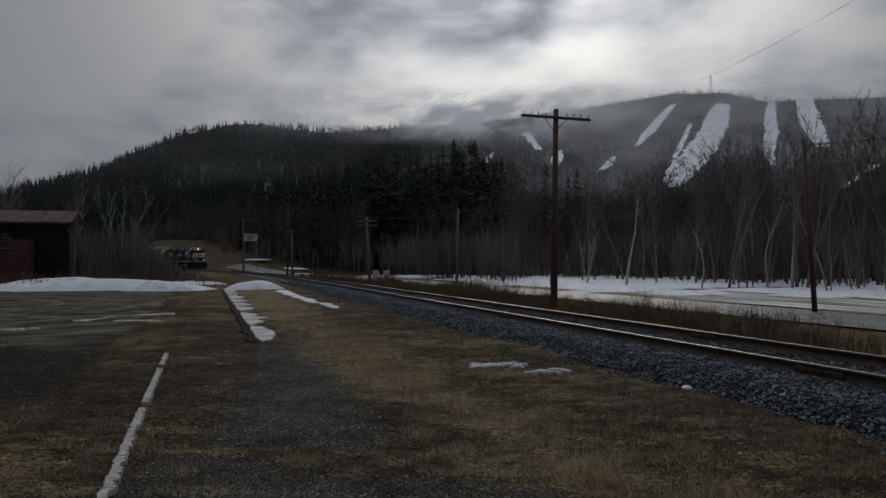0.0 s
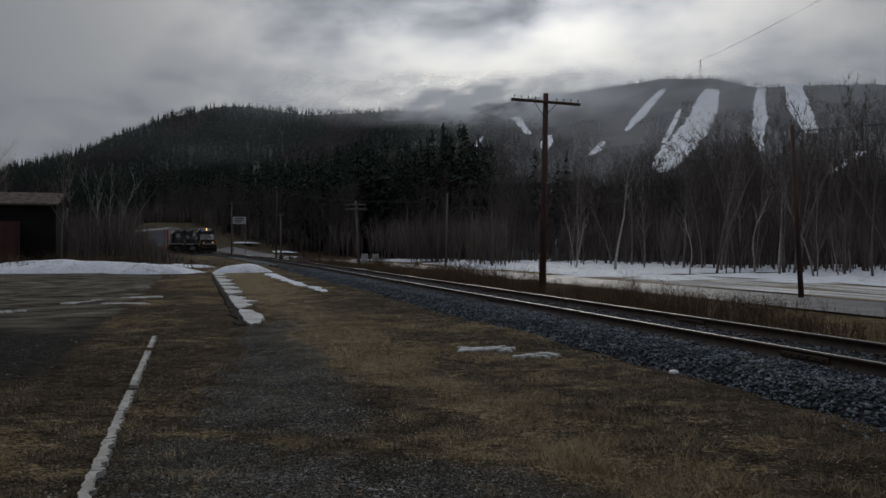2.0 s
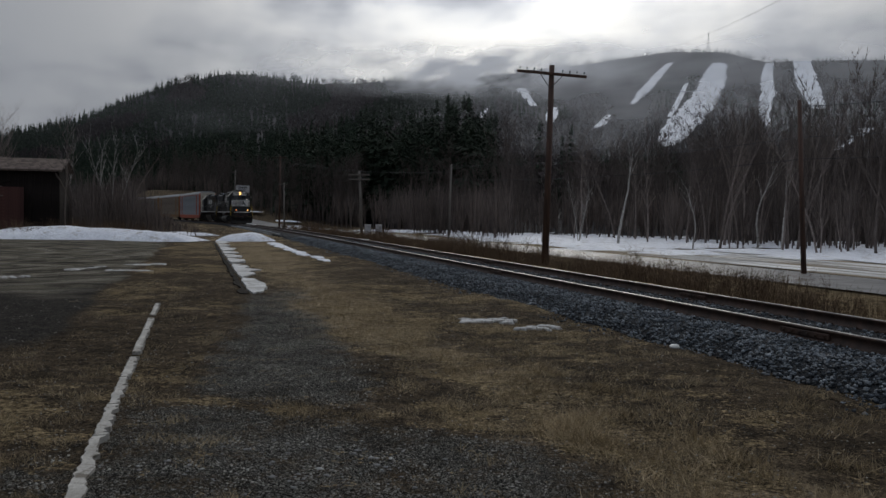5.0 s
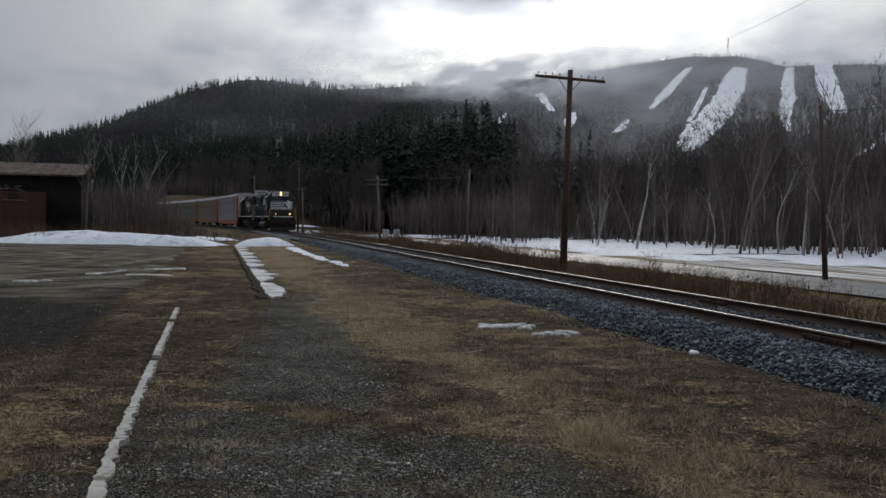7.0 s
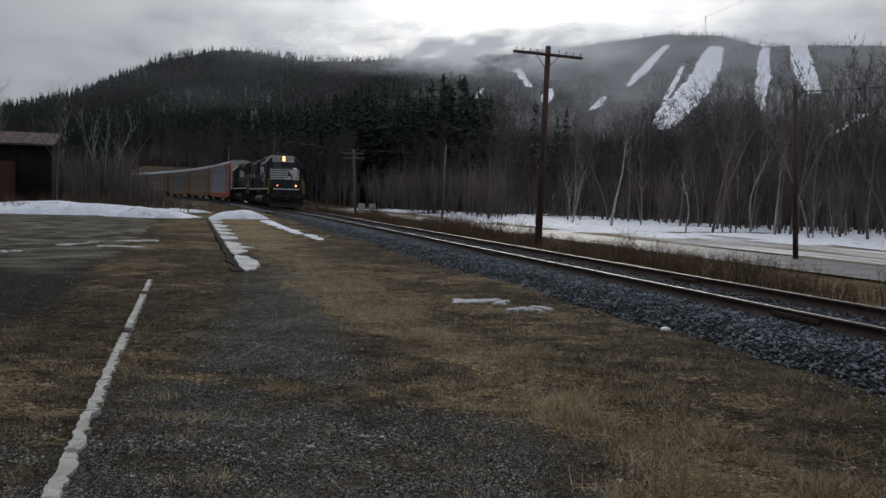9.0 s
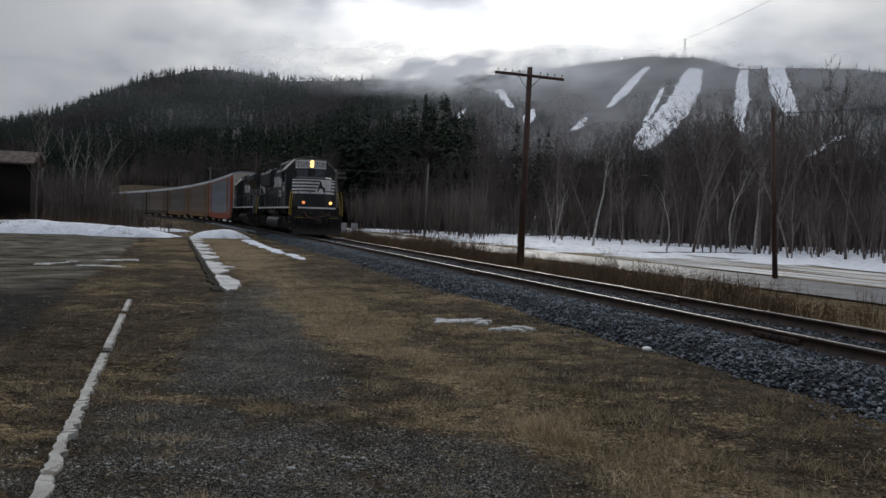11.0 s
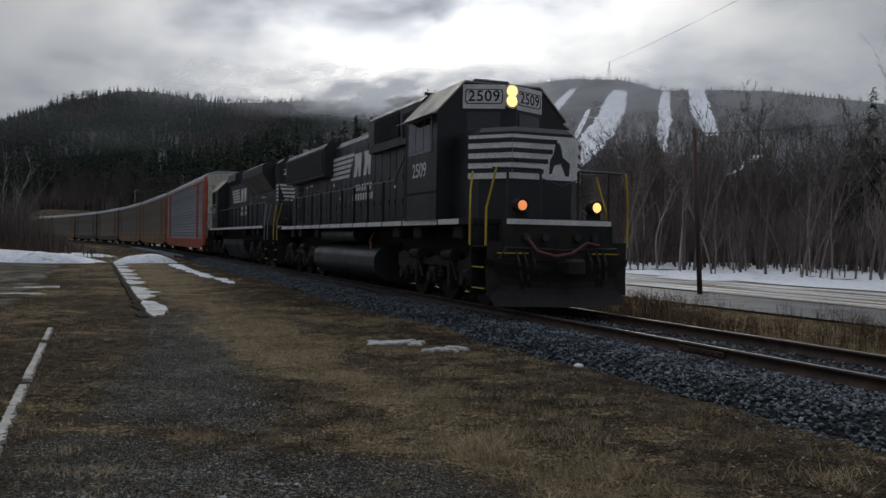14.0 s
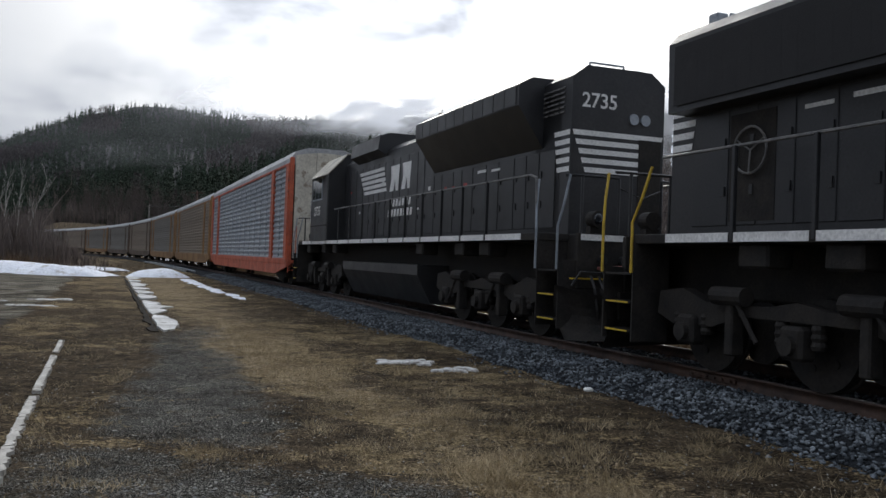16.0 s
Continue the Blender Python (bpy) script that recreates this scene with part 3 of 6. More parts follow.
def make_ties():
    rng = random.Random(5)
    bm = box(B(), -1.3, 1.3, -0.115, 0.115, -0.18, 0.0, 0.012)
    me = finish(bm, "tie", M["tie"])
    bm = B()
    for q in (-0.755, 0.755):
        box(bm, q - 0.17, q + 0.17, -0.1, 0.1, 0.0, 0.018)
        for a, b in ((-0.09, -0.05), (0.09, 0.05), (-0.12, 0.06), (0.12, -0.06)):
            box(bm, q + a - 0.018, q + a + 0.018, b - 0.018, b + 0.018, 0.018, 0.045)
    plate = finish(bm, "tie_plates", M["rail"])
    for k in range(290):
        s = -14 + k * 0.51 + rng.uniform(-0.03, 0.03)
        x, y, _, h = track(s, rng.uniform(-0.05, 0.05))
        t = new("tie", me)
        t.parent = BED
        t.matrix_local = pose(x, y, RAIL - 0.168 - 0.012 - rng.uniform(0, 0.012), 0, 0, -math.degrees(h) + rng.uniform(-1, 1))
        p = new("tie_plates", plate)
        p.parent = t
# ---- trees ----
def limb_mesh(segs, n=3):
    """Tapered limbs from (start, end, radius, radius) rows."""
    Vs, Fs, off = [], [], 0
    ang = np.arange(n) * 2 * math.pi / n
    for a, b, r0, r1 in segs:
        d = b - a
        d = d / (np.linalg.norm(d) + 1e-9)
        u = np.cross(d, (0.3, 0.9, 0.1))
        u /= np.linalg.norm(u) + 1e-9
        w = np.cross(d, u)
        ring = np.cos(ang)[:, None] * u + np.sin(ang)[:, None] * w
        Vs.append(a + ring * r0)
        Vs.append(b + ring * r1)
        for i in range(n):
            j = (i + 1) % n
            Fs.append((off + i, off + j, off + n + j))
            Fs.append((off + i, off + n + j, off + n + i))
        off += 2 * n
    return np.concatenate(Vs), np.array(Fs)


def ribbon_mesh(segs):
    """Far limbs as two crossed slivers each."""
    Vs, Fs = [], []
    for a, b, r0, r1 in segs:
        k = len(Vs)
        Vs += [a + (r0, 0, 0), a - (r0, 0, 0), b + (0, r1, 0), a + (0, r0, 0), a - (0, r0, 0), b + (r1, 0, 0)]
        Fs += [(k, k + 1, k + 2), (k + 3, k + 4, k + 5)]
    return np.array(Vs), np.array(Fs)


def grow(rng, h, r, levels, spread=0.5, kids=5, clear=0.35, wob=0.06, forks=1):
    """A bare tree of height h: rows of limbs, the trunk's first and then the branches'."""
    trunk, branches = [], []

    def run(p, d, L, rad, lv, steps, out):
        pts = [p]
        for k in range(steps):
            d = d + np.array([rng.gauss(0, wob), rng.gauss(0, wob), rng.gauss(0, wob * 0.5) + (0.03 if lv else 0)])
            d /= np.linalg.norm(d)
            q = pts[-1] + d * L / steps
            f0, f1 = 1 - 0.85 * k / steps, 1 - 0.85 * (k + 1) / steps
            out.append((pts[-1], q, rad * f0, rad * f1))
            pts.append(q)
            if lv < levels:
                lo = clear if lv == 0 else 0.2
                if (k + 1) / steps > lo:
                    for _ in range(rng.choice((kids - 1, kids)) if lv == 0 else 2):
                        a = rng.uniform(0, 2 * math.pi)
                        s = np.array([math.cos(a), math.sin(a), rng.uniform(0.5, 1.3)]) * spread
                        nd = d * 0.55 + s
                        nd /= np.linalg.norm(nd)
                        run(q, nd, L * rng.uniform(0.22, 0.42) * (1.15 - 0.5 * (k + 1) / steps), rad * f1 * 0.5 + 0.006, lv + 1, 3 if lv == 0 else 2, branches)
    for f in range(forks):
        lean = np.array([rng.gauss(0, 0.05), rng.gauss(0, 0.05), 1.0]) if forks == 1 else np.array([0.22 * (f - (forks - 1) / 2), rng.gauss(0, 0.1), 1.0])
        run(np.zeros(3), lean / np.linalg.norm(lean), h, r, 0, 7, trunk)
    return trunk, branches


_rng = random.Random(21)


def tree_kind(h, r, levels, n_trunk=6, **kw):
    t, b = grow(_rng, h, r, levels, **kw)
    return limb_mesh(t, n_trunk), limb_mesh(b, 3)


FRONT = [tree_kind(1.0 * h, 0.0095 * h, 3, spread=s, kids=k, clear=c, wob=0.075) for h, s, k, c in ((13, 0.62, 4, 0.3), (14, 0.5, 4, 0.4), (12, 0.7, 4, 0.25), (15, 0.45, 4, 0.45), (11, 0.6, 4, 0.25))]
KINDS = [tree_kind(1.0 * h, 0.010 * h, 2, spread=s, kids=k, clear=c) for h, s, k, c in ((13, 0.55, 4, 0.4), (14, 0.45, 4, 0.5), (12, 0.6, 5, 0.3), (15, 0.4, 3, 0.55), (11, 0.5, 4, 0.35))]
BIRCH = [tree_kind(9.5, 0.062, 2, spread=0.42, kids=3, clear=0.4, forks=3, wob=0.05), tree_kind(9, 0.07, 2, spread=0.4, kids=3, clear=0.45, wob=0.05)]
SNAG = [tree_kind(7.6, 0.105, 2, spread=0.6, kids=2, clear=0.5, wob=0.085), tree_kind(6.9, 0.105, 2, spread=0.5, kids=2, clear=0.7, wob=0.055)]
_meshes = {}


def tree(kind, x, y, z, sc, turn, label, bark, group):
    key = (id(kind), bark)
    if key not in _meshes:
        (tv, tf), (bv, bf) = kind
        _meshes[key] = (mesh_np("trunk", tv, tf, M[bark], True), mesh_np("crown", bv, bf, M[bark if bark == "birch" else "bark"]))
    ob = tagged(new("tree"), label, "tree", group)
    ob.matrix_world = Matrix.LocRotScale((x, y, z - 0.1), Euler((0, 0, turn)), (sc, sc, sc))
    for nm, me in zip(("trunk", "crown"), _meshes[key]):
        c = new(nm, me)
        c.parent = ob
    return ob


def gh(x, y):
    return float(ground_height(np.array([x]), np.array([y]))[0])


def front_trees():
    rng = random.Random(8)
    lab = "bare grey-brown deciduous tree at the edge of the woods"
    n = 0
    while n < 74:
        s, q = rng.uniform(-25, 95), 36 + 26 * rng.random() ** 1.5
        x, y, _, _ = track(s, q)
        az = math.degrees(math.atan2(x, y))
        if not 6 < az < 42:
            continue
        tree(rng.choice(FRONT), x, y, gh(x, y), rng.uniform(0.5, 0.95), rng.uniform(0, 6.28), lab, "bark", "bare trees of the wood's edge")
        n += 1
    for x, y, h in ((27.1, 79.5, 15.3), (22.7, 107, 12.0), (31.2, 72, 12.5), (36, 66, 12), (25.2, 75, 13.0), (33.5, 77, 13.5)):
        tree(FRONT[3], x, y, gh(x, y), h / 15, x, "tall bare tree standing above the wood's edge", "bark", "bare trees of the wood's edge")
    tree(SNAG[0], 28.5, 74.7, -0.7, 1.05, 0.4, "dead pale snag with a broken crooked top", "birch", "dead pale trunks")
    tree(SNAG[1], 28.8, 70.3, -0.7, 1.05, 2.2, "dead pale snag with a broken crooked top", "birch", "dead pale trunks")
    tree(SNAG[1], 17.1, 79.4, -0.7, 1.35, 1.2, "tall grey dead trunk with its top snapped off", "birch", "dead pale trunks")
    tree(SNAG[0], 21.6, 71.0, -0.7, 0.72, 3.3, "slim pale dead trunk with a crooked top", "birch", "dead pale trunks")
    tree(SNAG[1], 31.2, 64.9, -0.7, 0.62, 4.2, "short dead stump of a broken tree", "bark", "dead pale trunks")
    tree(BIRCH[1], 10.6, 84.3, -0.7, 0.75, 1.0, "slim white birch beside the field", "birch", "birches")
    tree(BIRCH[1], 38.5, 66.3, -0.7, 0.85, 3.0, "slim white birch leaning at the wood's edge", "birch", "birches")
    tree(BIRCH[0], 14.9, 88.0, -0.7, 0.62, 0.3, "branching pale tree beside the field", "birch", "birches")
    # by the shed and along the near side of the far track
    tree(BIRCH[0], -30.0, 79.5, 0.0, 0.86, 0.2, "many-stemmed white birch above the brush", "birch", "birches")
    tree(BIRCH[1], -37.6, 87.0, 0.0, 1.0, 2.2, "slim white birch above the brush", "birch", "birches")
    tree(BIRCH[1], -33.2, 86.0, 0.0, 0.9, 4.2, "slim white birch above the brush", "birch", "birches")
    n = 0
    while n < 46:
        az, r = rng.uniform(-36, -18.8), rng.uniform(66, 150)
        x, y = r * math.sin(radians(az)), r * math.cos(radians(az))
        s, q = track_coords(np.array([x]), np.array([y]))
        if q[0] > -7 - max(0, (s[0] - 80) * 0.1):
            continue
        tree(rng.choice(FRONT), x, y, 0.0, rng.uniform(0.4, 0.72), rng.uniform(0, 6.28), "bare dark tree in the brush beside the track", "bark", "bare trees by the shed")
        n += 1
    for az, r, h in ((-27.4, 190, 17), (-26.6, 200, 18)):
        tree(KINDS[0], r * math.sin(radians(az)), r * math.cos(radians(az)), 0.0, h / 13, az, "bare tree standing out against the sky", "bark", "bare trees by the shed")


front_trees()


def puff(rng, n=26, size=0.10):
    """A far leafless crown one unit high: a haze of small scraps of twig."""
    V, F = [(-0.012, 0, 0), (0.012, 0, 0), (0, 0, 0.7), (0, -0.012, 0), (0, 0.012, 0), (0, 0, 0.7)], [(0, 1, 2), (3, 4, 5)]
    for i in range(n):
        a, rr, z = rng.uniform(0, 6.28), 0.30 * math.sqrt(rng.random()), rng.uniform(0.25, 0.95)
        rr *= math.sin(math.pi * min(1, (z - 0.1) / 0.9)) ** 0.6
        p = np.array([rr * math.cos(a), rr * math.sin(a), z])
        k = len(V)
        for _ in range(3):
            V.append(tuple(p + np.array([rng.gauss(0, size * 0.5), rng.gauss(0, size * 0.5), rng.gauss(0, size)])))
        F.append((k, k + 1, k + 2))
    return np.array(V), np.array(F)


def bough_conifer(rng, n=150, size=0.045, base=0.12, wide=0.19):
    """A conifer one unit high: an uneven cone of drooping boughs."""
    V, F = [(-0.01, 0, 0), (0.01, 0, 0), (0, 0, 0.9), (0, -0.01, 0), (0, 0.01, 0), (0, 0, 0.9)], [(0, 1, 2), (3, 4, 5)]
    tiers = [base + (1 - base) * (i + rng.uniform(-0.3, 0.3)) / 12 for i in range(12)]
    for i in range(n):
        f = (rng.choice(tiers) - base) / (1 - base) + rng.gauss(0, 0.012) if rng.random() < 0.55 else rng.random() ** 1.3
        f = min(max(f, 0.0), 1.0)
        R = wide * (1 - f) ** 0.75 * (0.7 + 0.3 * math.sin(f * 40 + n)) + 0.012
        a, rr = rng.uniform(0, 6.28), R * math.sqrt(rng.uniform(0.15, 1.15))
        z = base + (1 - base) * f - rr * 0.25
        c, s = math.cos(a), math.sin(a)
        sz = size * rng.uniform(0.6, 1.4) * (1.15 - 0.85 * f)
        k = len(V)
        V += [(rr * c * 0.5 - s * sz * 0.8, rr * s * 0.5 + c * sz * 0.8, z + sz * 0.8), (rr * c * 0.5 + s * sz * 0.8, rr * s * 0.5 - c * sz * 0.8, z + sz * 0.8), (rr * c * 1.15, rr * s * 1.15, z - sz * rng.uniform(0, 0.7))]
        F.append((k, k + 1, k + 2))
    V += [(-0.012, 0, 0.93), (0.012, 0, 0.93), (0, 0, 1.0)]
    F.append((len(V) - 3, len(V) - 2, len(V) - 1))
    return np.array(V), np.array(F)


def broom(rng, n=10, w=0.022):
    """A far bare tree one unit high: a stem and a fan of fine twigs."""
    V, F = [], []
    for i in range(n):
        a, sp = rng.uniform(0, 6.28), rng.uniform(0.03, 0.26)
        z0, z1 = rng.uniform(0.1, 0.5), rng.uniform(0.65, 1.0)
        c, s = math.cos(a), math.sin(a)
        px, py = -s * w, c * w
        k = len(V)
        V += [(px, py, z0), (-px, -py, z0), (c * sp - px * 0.4, s * sp - py * 0.4, z1), (c * sp + px * 0.4, s * sp + py * 0.4, z1)]
        F += [(k, k + 1, k + 2), (k, k + 2, k + 3)]
    k = len(V)
    V += [(-0.012, 0, 0), (0.012, 0, 0), (0, 0, 0.8), (0, -0.012, 0), (0, 0.012, 0), (0, 0, 0.8)]
    F += [(k, k + 1, k + 2), (k + 3, k + 4, k + 5)]
    return np.array(V), np.array(F)


def woods():
    rng = random.Random(4)
    cons = [bough_conifer(rng, 460, 0.024, rng.uniform(0.1, 0.3), rng.uniform(0.16, 0.23)) for _ in range(7)]
    small = [bough_conifer(rng, 34, 0.10, 0.05, 0.2) for _ in range(6)]
    puffs = [puff(rng, 24) for _ in range(8)]
    thin = [broom(rng, 22, 0.0055) for _ in range(8)]
    joined = []
    for h, s, k, c in ((13, 0.6, 4, 0.35), (14, 0.5, 4, 0.45), (12, 0.65, 5, 0.3), (15, 0.45, 4, 0.5), (11, 0.55, 4, 0.3)):
        t, b = grow(_rng, h, 0.010 * h, 2, spread=s, kids=k, clear=c, wob=0.07)
        (tv, tf), (bv, bf) = limb_mesh(t, 3), ribbon_mesh([(p, q, max(r0, 0.03), max(r1, 0.02)) for p, q, r0, r1 in b])
        h = tv[:, 2].max()
        joined.append((np.concatenate([tv, bv]) / h, np.concatenate([tf, bf + len(tv)])))
    # bare woods on the flat behind the edge
    P = []
    while len(P) < 620:
        az, r = rng.uniform(-13, 40), rng.uniform(84, 175)
        x, y = r * math.sin(radians(az)), r * math.cos(radians(az))
        s, q = track_coords(np.array([x]), np.array([y]))
        if q[0] < 27 + (0 if s[0] < 90 else 6) or (az > 6 and q[0] < 44):
            continue
        P.append((x, y, gh(x, y) - 0.2, rng.uniform(8, 14.5), rng.uniform(0, 6.28), rng.gauss(0, 0.03)))
    while len(P) < 1250:
        az, f = rng.uniform(-21, -5), rng.uniform(-70, 60)
        r = float(np.interp(az, FOOT_AZ, FOOT_R)) + f
        x, y = r * math.sin(radians(az)), r * math.cos(radians(az))
        s, q = track_coords(np.array([x]), np.array([y]))
        if q[0] < 27:
            continue
        z = gh(x, y)
        if f > 0:
            z = max(z, float(hill(az, f / 700)[2]))
        P.append((x, y, z - 0.3, rng.uniform(8, 14), rng.uniform(0, 6.28), rng.gauss(0, 0.03)))
    V, F = scatter(joined, P, rng)
    tagged(new("bare_woods", mesh_np("bare_woods", V, F, M["bark"])), "dense bare brown winter woods behind the field", "woods", kind="stuff")
    # brush-like understorey of thin stems
    P = []
    while len(P) < 1900:
        az, r = rng.uniform(-14, 42), rng.uniform(72, 150)
        x, y = r * math.sin(radians(az)), r * math.cos(radians(az))
        s, q = track_coords(np.array([x]), np.array([y]))
        if q[0] < 26 or (az > 5 and q[0] < 37 + 26 * rng.random() ** 0.7):
            continue
        P.append((x, y, gh(x, y) - 0.1, rng.uniform(2.5, 8), rng.uniform(0, 6.28), rng.gauss(0, 0.05)))
    while len(P) < 3500:
        az, r = rng.uniform(-38, -15.5), rng.uniform(62, 130)
        if az < -22.8 and r < 74:
            continue
        x, y = r * math.sin(radians(az)), r * math.cos(radians(az))
        s, q = track_coords(np.array([x]), np.array([y]))
        if q[0] > -6 - max(0, (s[0] - 80) * 0.09):
            continue
        P.append((x, y, -0.1, rng.uniform(1.2, 5.2) * (0.22 + 0.78 * float(smooth01(-16.0, -20.5, az))), rng.uniform(0, 6.28), rng.gauss(0, 0.05)))
    while len(P) < 4700:
        s, q = rng.uniform(115, 420), rng.uniform(22, 75)
        x, y, _, _ = track(s, q)
        P.append((float(x), float(y), gh(float(x), float(y)) - 0.1, rng.uniform(3, 9), rng.uniform(0, 6.28), rng.gauss(0, 0.05)))
    V, F = scatter(thin, P, rng)
    tagged(new("undergrowth", mesh_np("undergrowth", V, F, M["twigs"])), "thin leafless saplings and undergrowth", "undergrowth", kind="stuff")
    # the stand of dark conifers
    P = []
    while len(P) < 520:
        az, u = rng.uniform(-18.5, 3.8), rng.random() ** 1.3 * 0.36
        if u < 0.02 and az < -9:
            continue
        x, y, z = hill(az, u)
        P.append((float(x), float(y), float(z) - 0.5, rng.uniform(17, 27), rng.uniform(0, 6.28), rng.gauss(0, 0.02)))
    for az, r, el in ((0.0, 215, 7.9), (0.75, 225, 8.3), (1.4, 220, 7.6), (2.1, 210, 7.3), (3.1, 205, 7.6), (-0.8, 228, 7.4), (3.6, 200, 6.6), (6.9, 190, 6.8), (9.0, 180, 6.3), (8.4, 185, 5.6), (33.4, 90, 9.6), (34.6, 95, 9.0), (32.2, 98, 7.2)):
        x, y = r * math.sin(radians(az)), r * math.cos(radians(az))
        P.append((x, y, 0.0, r * math.tan(radians(el)) + EYE, rng.uniform(0, 6.28), 0.0))
    V, F = scatter(cons, P, rng)
    tagged(new("conifer_stand", mesh_np("conifer_stand", V, F, M["needles"])), "dark green stand of pine and hemlock", "conifers", kind="stuff")
    # far slopes: bare crowns and scattered conifers
    P, Q = [], []
    while len(P) + len(Q) < 24000:
        az, u = rng.uniform(-42, 42), rng.random() ** 0.75 * 1.01
        if len(P) + len(Q) > 19000:
            az, u = rng.uniform(-30, 36), rng.uniform(0.78, 1.0)
        el = math.degrees(math.atan2(*[float(v) for v in (lambda p: (p[2] - EYE, math.hypot(p[0], p[1])))(hill(az, u))]))
        inside = on_run(az, el, 0.06) or on_run(az, el - 0.3, 0.0)
        if u < 0.02 or (inside and (el > 7.0 or rng.random() > 0.3)):
            continue
        x, y, z = (float(v) for v in hill(az, u))
        c = noise.noise((az * 0.25, u * 5, 1.3))
        evergreen = c > 0.22 or (u > 0.93 and rng.random() < 0.3)
        if az < 4 and c > (-0.35 if u < 0.55 else -0.25):
            evergreen = True
        (Q if evergreen else P).append((x, y, z - 0.5, (rng.uniform(8, 13) if not evergreen else rng.uniform(8, 15)) * (0.7 if u > 0.88 else 1.0), rng.uniform(0, 6.28), rng.gauss(0, 0.03)))
    V, F = scatter(puffs, P, rng)
    tagged(new("far_bare_woods", mesh_np("far_bare_woods", V, F, M["farwood"])), "bare grey-brown woods on the mountain slope", "woods", kind="stuff")
    V, F = scatter(small, Q, rng)
    tagged(new("far_conifers", mesh_np("far_conifers", V, F, M["needles"])), "dark conifers scattered over the mountain slope", "conifers", kind="stuff")


M["farwood"] = mat("far_bare_crowns", (0.088, 0.075, 0.072), (0.058, 0.050, 0.050), 0.95, spec=0.1, scale=0.02, fine=0.3, bump=0, rand=0.3, island=True)
woods()


# ---- low cloud on the ridge, and haze over the slopes: thin translucent sheets ----
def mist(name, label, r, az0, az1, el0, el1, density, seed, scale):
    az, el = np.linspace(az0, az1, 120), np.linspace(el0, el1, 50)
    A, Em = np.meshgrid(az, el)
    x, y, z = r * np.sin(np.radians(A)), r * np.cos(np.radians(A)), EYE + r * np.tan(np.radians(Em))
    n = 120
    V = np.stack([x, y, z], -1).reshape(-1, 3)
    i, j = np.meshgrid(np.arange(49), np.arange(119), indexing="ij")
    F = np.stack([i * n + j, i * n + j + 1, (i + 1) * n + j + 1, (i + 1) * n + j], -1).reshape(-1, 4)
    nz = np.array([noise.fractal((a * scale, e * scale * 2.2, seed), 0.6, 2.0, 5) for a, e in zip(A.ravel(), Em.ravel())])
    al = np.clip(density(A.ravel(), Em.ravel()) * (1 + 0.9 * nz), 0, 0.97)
    m = bpy.data.materials.new(name)
    m.use_nodes = True
    N, L = m.node_tree.nodes, m.node_tree.links
    N.clear()
    out, mix, tr, tl, at = (N.new(k) for k in ("ShaderNodeOutputMaterial", "ShaderNodeMixShader", "ShaderNodeBsdfTransparent", "ShaderNodeBsdfTranslucent", "ShaderNodeAttribute"))
    at.attribute_name = "thickness"
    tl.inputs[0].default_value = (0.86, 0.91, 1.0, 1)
    L.new(at.outputs["Fac"], mix.inputs[0])
    L.new(tr.outputs[0], mix.inputs[1])
    L.new(tl.outputs[0], mix.inputs[2])
    L.new(mix.outputs[0], out.inputs[0])
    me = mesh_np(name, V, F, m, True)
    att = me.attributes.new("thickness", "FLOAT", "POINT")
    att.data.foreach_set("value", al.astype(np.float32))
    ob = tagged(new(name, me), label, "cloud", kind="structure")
    ob.visible_shadow = False
    return ob


def bank(a, e):
    core = np.exp(-((a - 1.5) / 6.0) ** 2) * smooth01(7.6, 9.6, e) * smooth01(12.2, 9.9, e)
    side = 0.55 * np.exp(-((a - 9.5) / 3.0) ** 2) * smooth01(8.6, 10.4, e) * smooth01(12.2, 10.6, e) + 0.25 * np.exp(-((a + 9) / 4.0) ** 2) * smooth01(8.2, 9.6, e) * smooth01(12.5, 10.5, e)
    return 0.95 * core + side


mist("cloud_bank", "low grey cloud lying on the ridge", 840, -16, 20, 6.5, 14, bank, 2.0, 0.35)
# distance haze added as a pale sheet, thicker rightwards and higher up
mist("hill_haze", "translucent sheet added as haze paling the far slopes", 640, -60, 60, 1.5, 16, lambda a, e: (0.045 + 0.125 * smooth01(-4, 9, a)) * smooth01(2.0, 8.5, e) * smooth01(15.5, 12, e) + 0.06 * smooth01(3, 9, a) * smooth01(2.5, 7, e) * smooth01(15.5, 12, e), 7.0, 0.12)
# ---- snow ----
def blob(name, label, x, y, rx, ry, turn, h, material, category="snow", group="", seed=0, rough=0.25, kind="", edge=0.0):
    """A patch or heap of old snow with an uneven outline."""
    rings, n = 9, 44
    V = [(0.0, 0.0, h)]
    for k in range(1, rings + 1):
        f = k / rings
        for j in range(n):
            a = j * 2 * math.pi / n
            w = 1 + rough * noise.noise((math.cos(a) * 1.7 + seed * 3.1, math.sin(a) * 1.7, seed)) + 0.6 * rough * noise.noise((math.cos(a) * 5 + seed, math.sin(a) * 5, 3.0))
            px, py = rx * f * w * math.cos(a), ry * f * w * math.sin(a)
            z = h * (1 - f ** 2.2) * (1 + 0.35 * noise.noise((px * 0.7, py * 0.7, seed))) - (0.03 + edge if k == rings else 0)
            V.append((px, py, z))
    T = [(0, 1 + j, 1 + (j + 1) % n) for j in range(n)]
    for k in range(rings - 1):
        for j in range(n):
            a, b = 1 + k * n + j, 1 + k * n + (j + 1) % n
            T += [(a, a + n, b + n), (a, b + n, b)]
    ob = new(name, mesh_np(name, V, T, material, True))
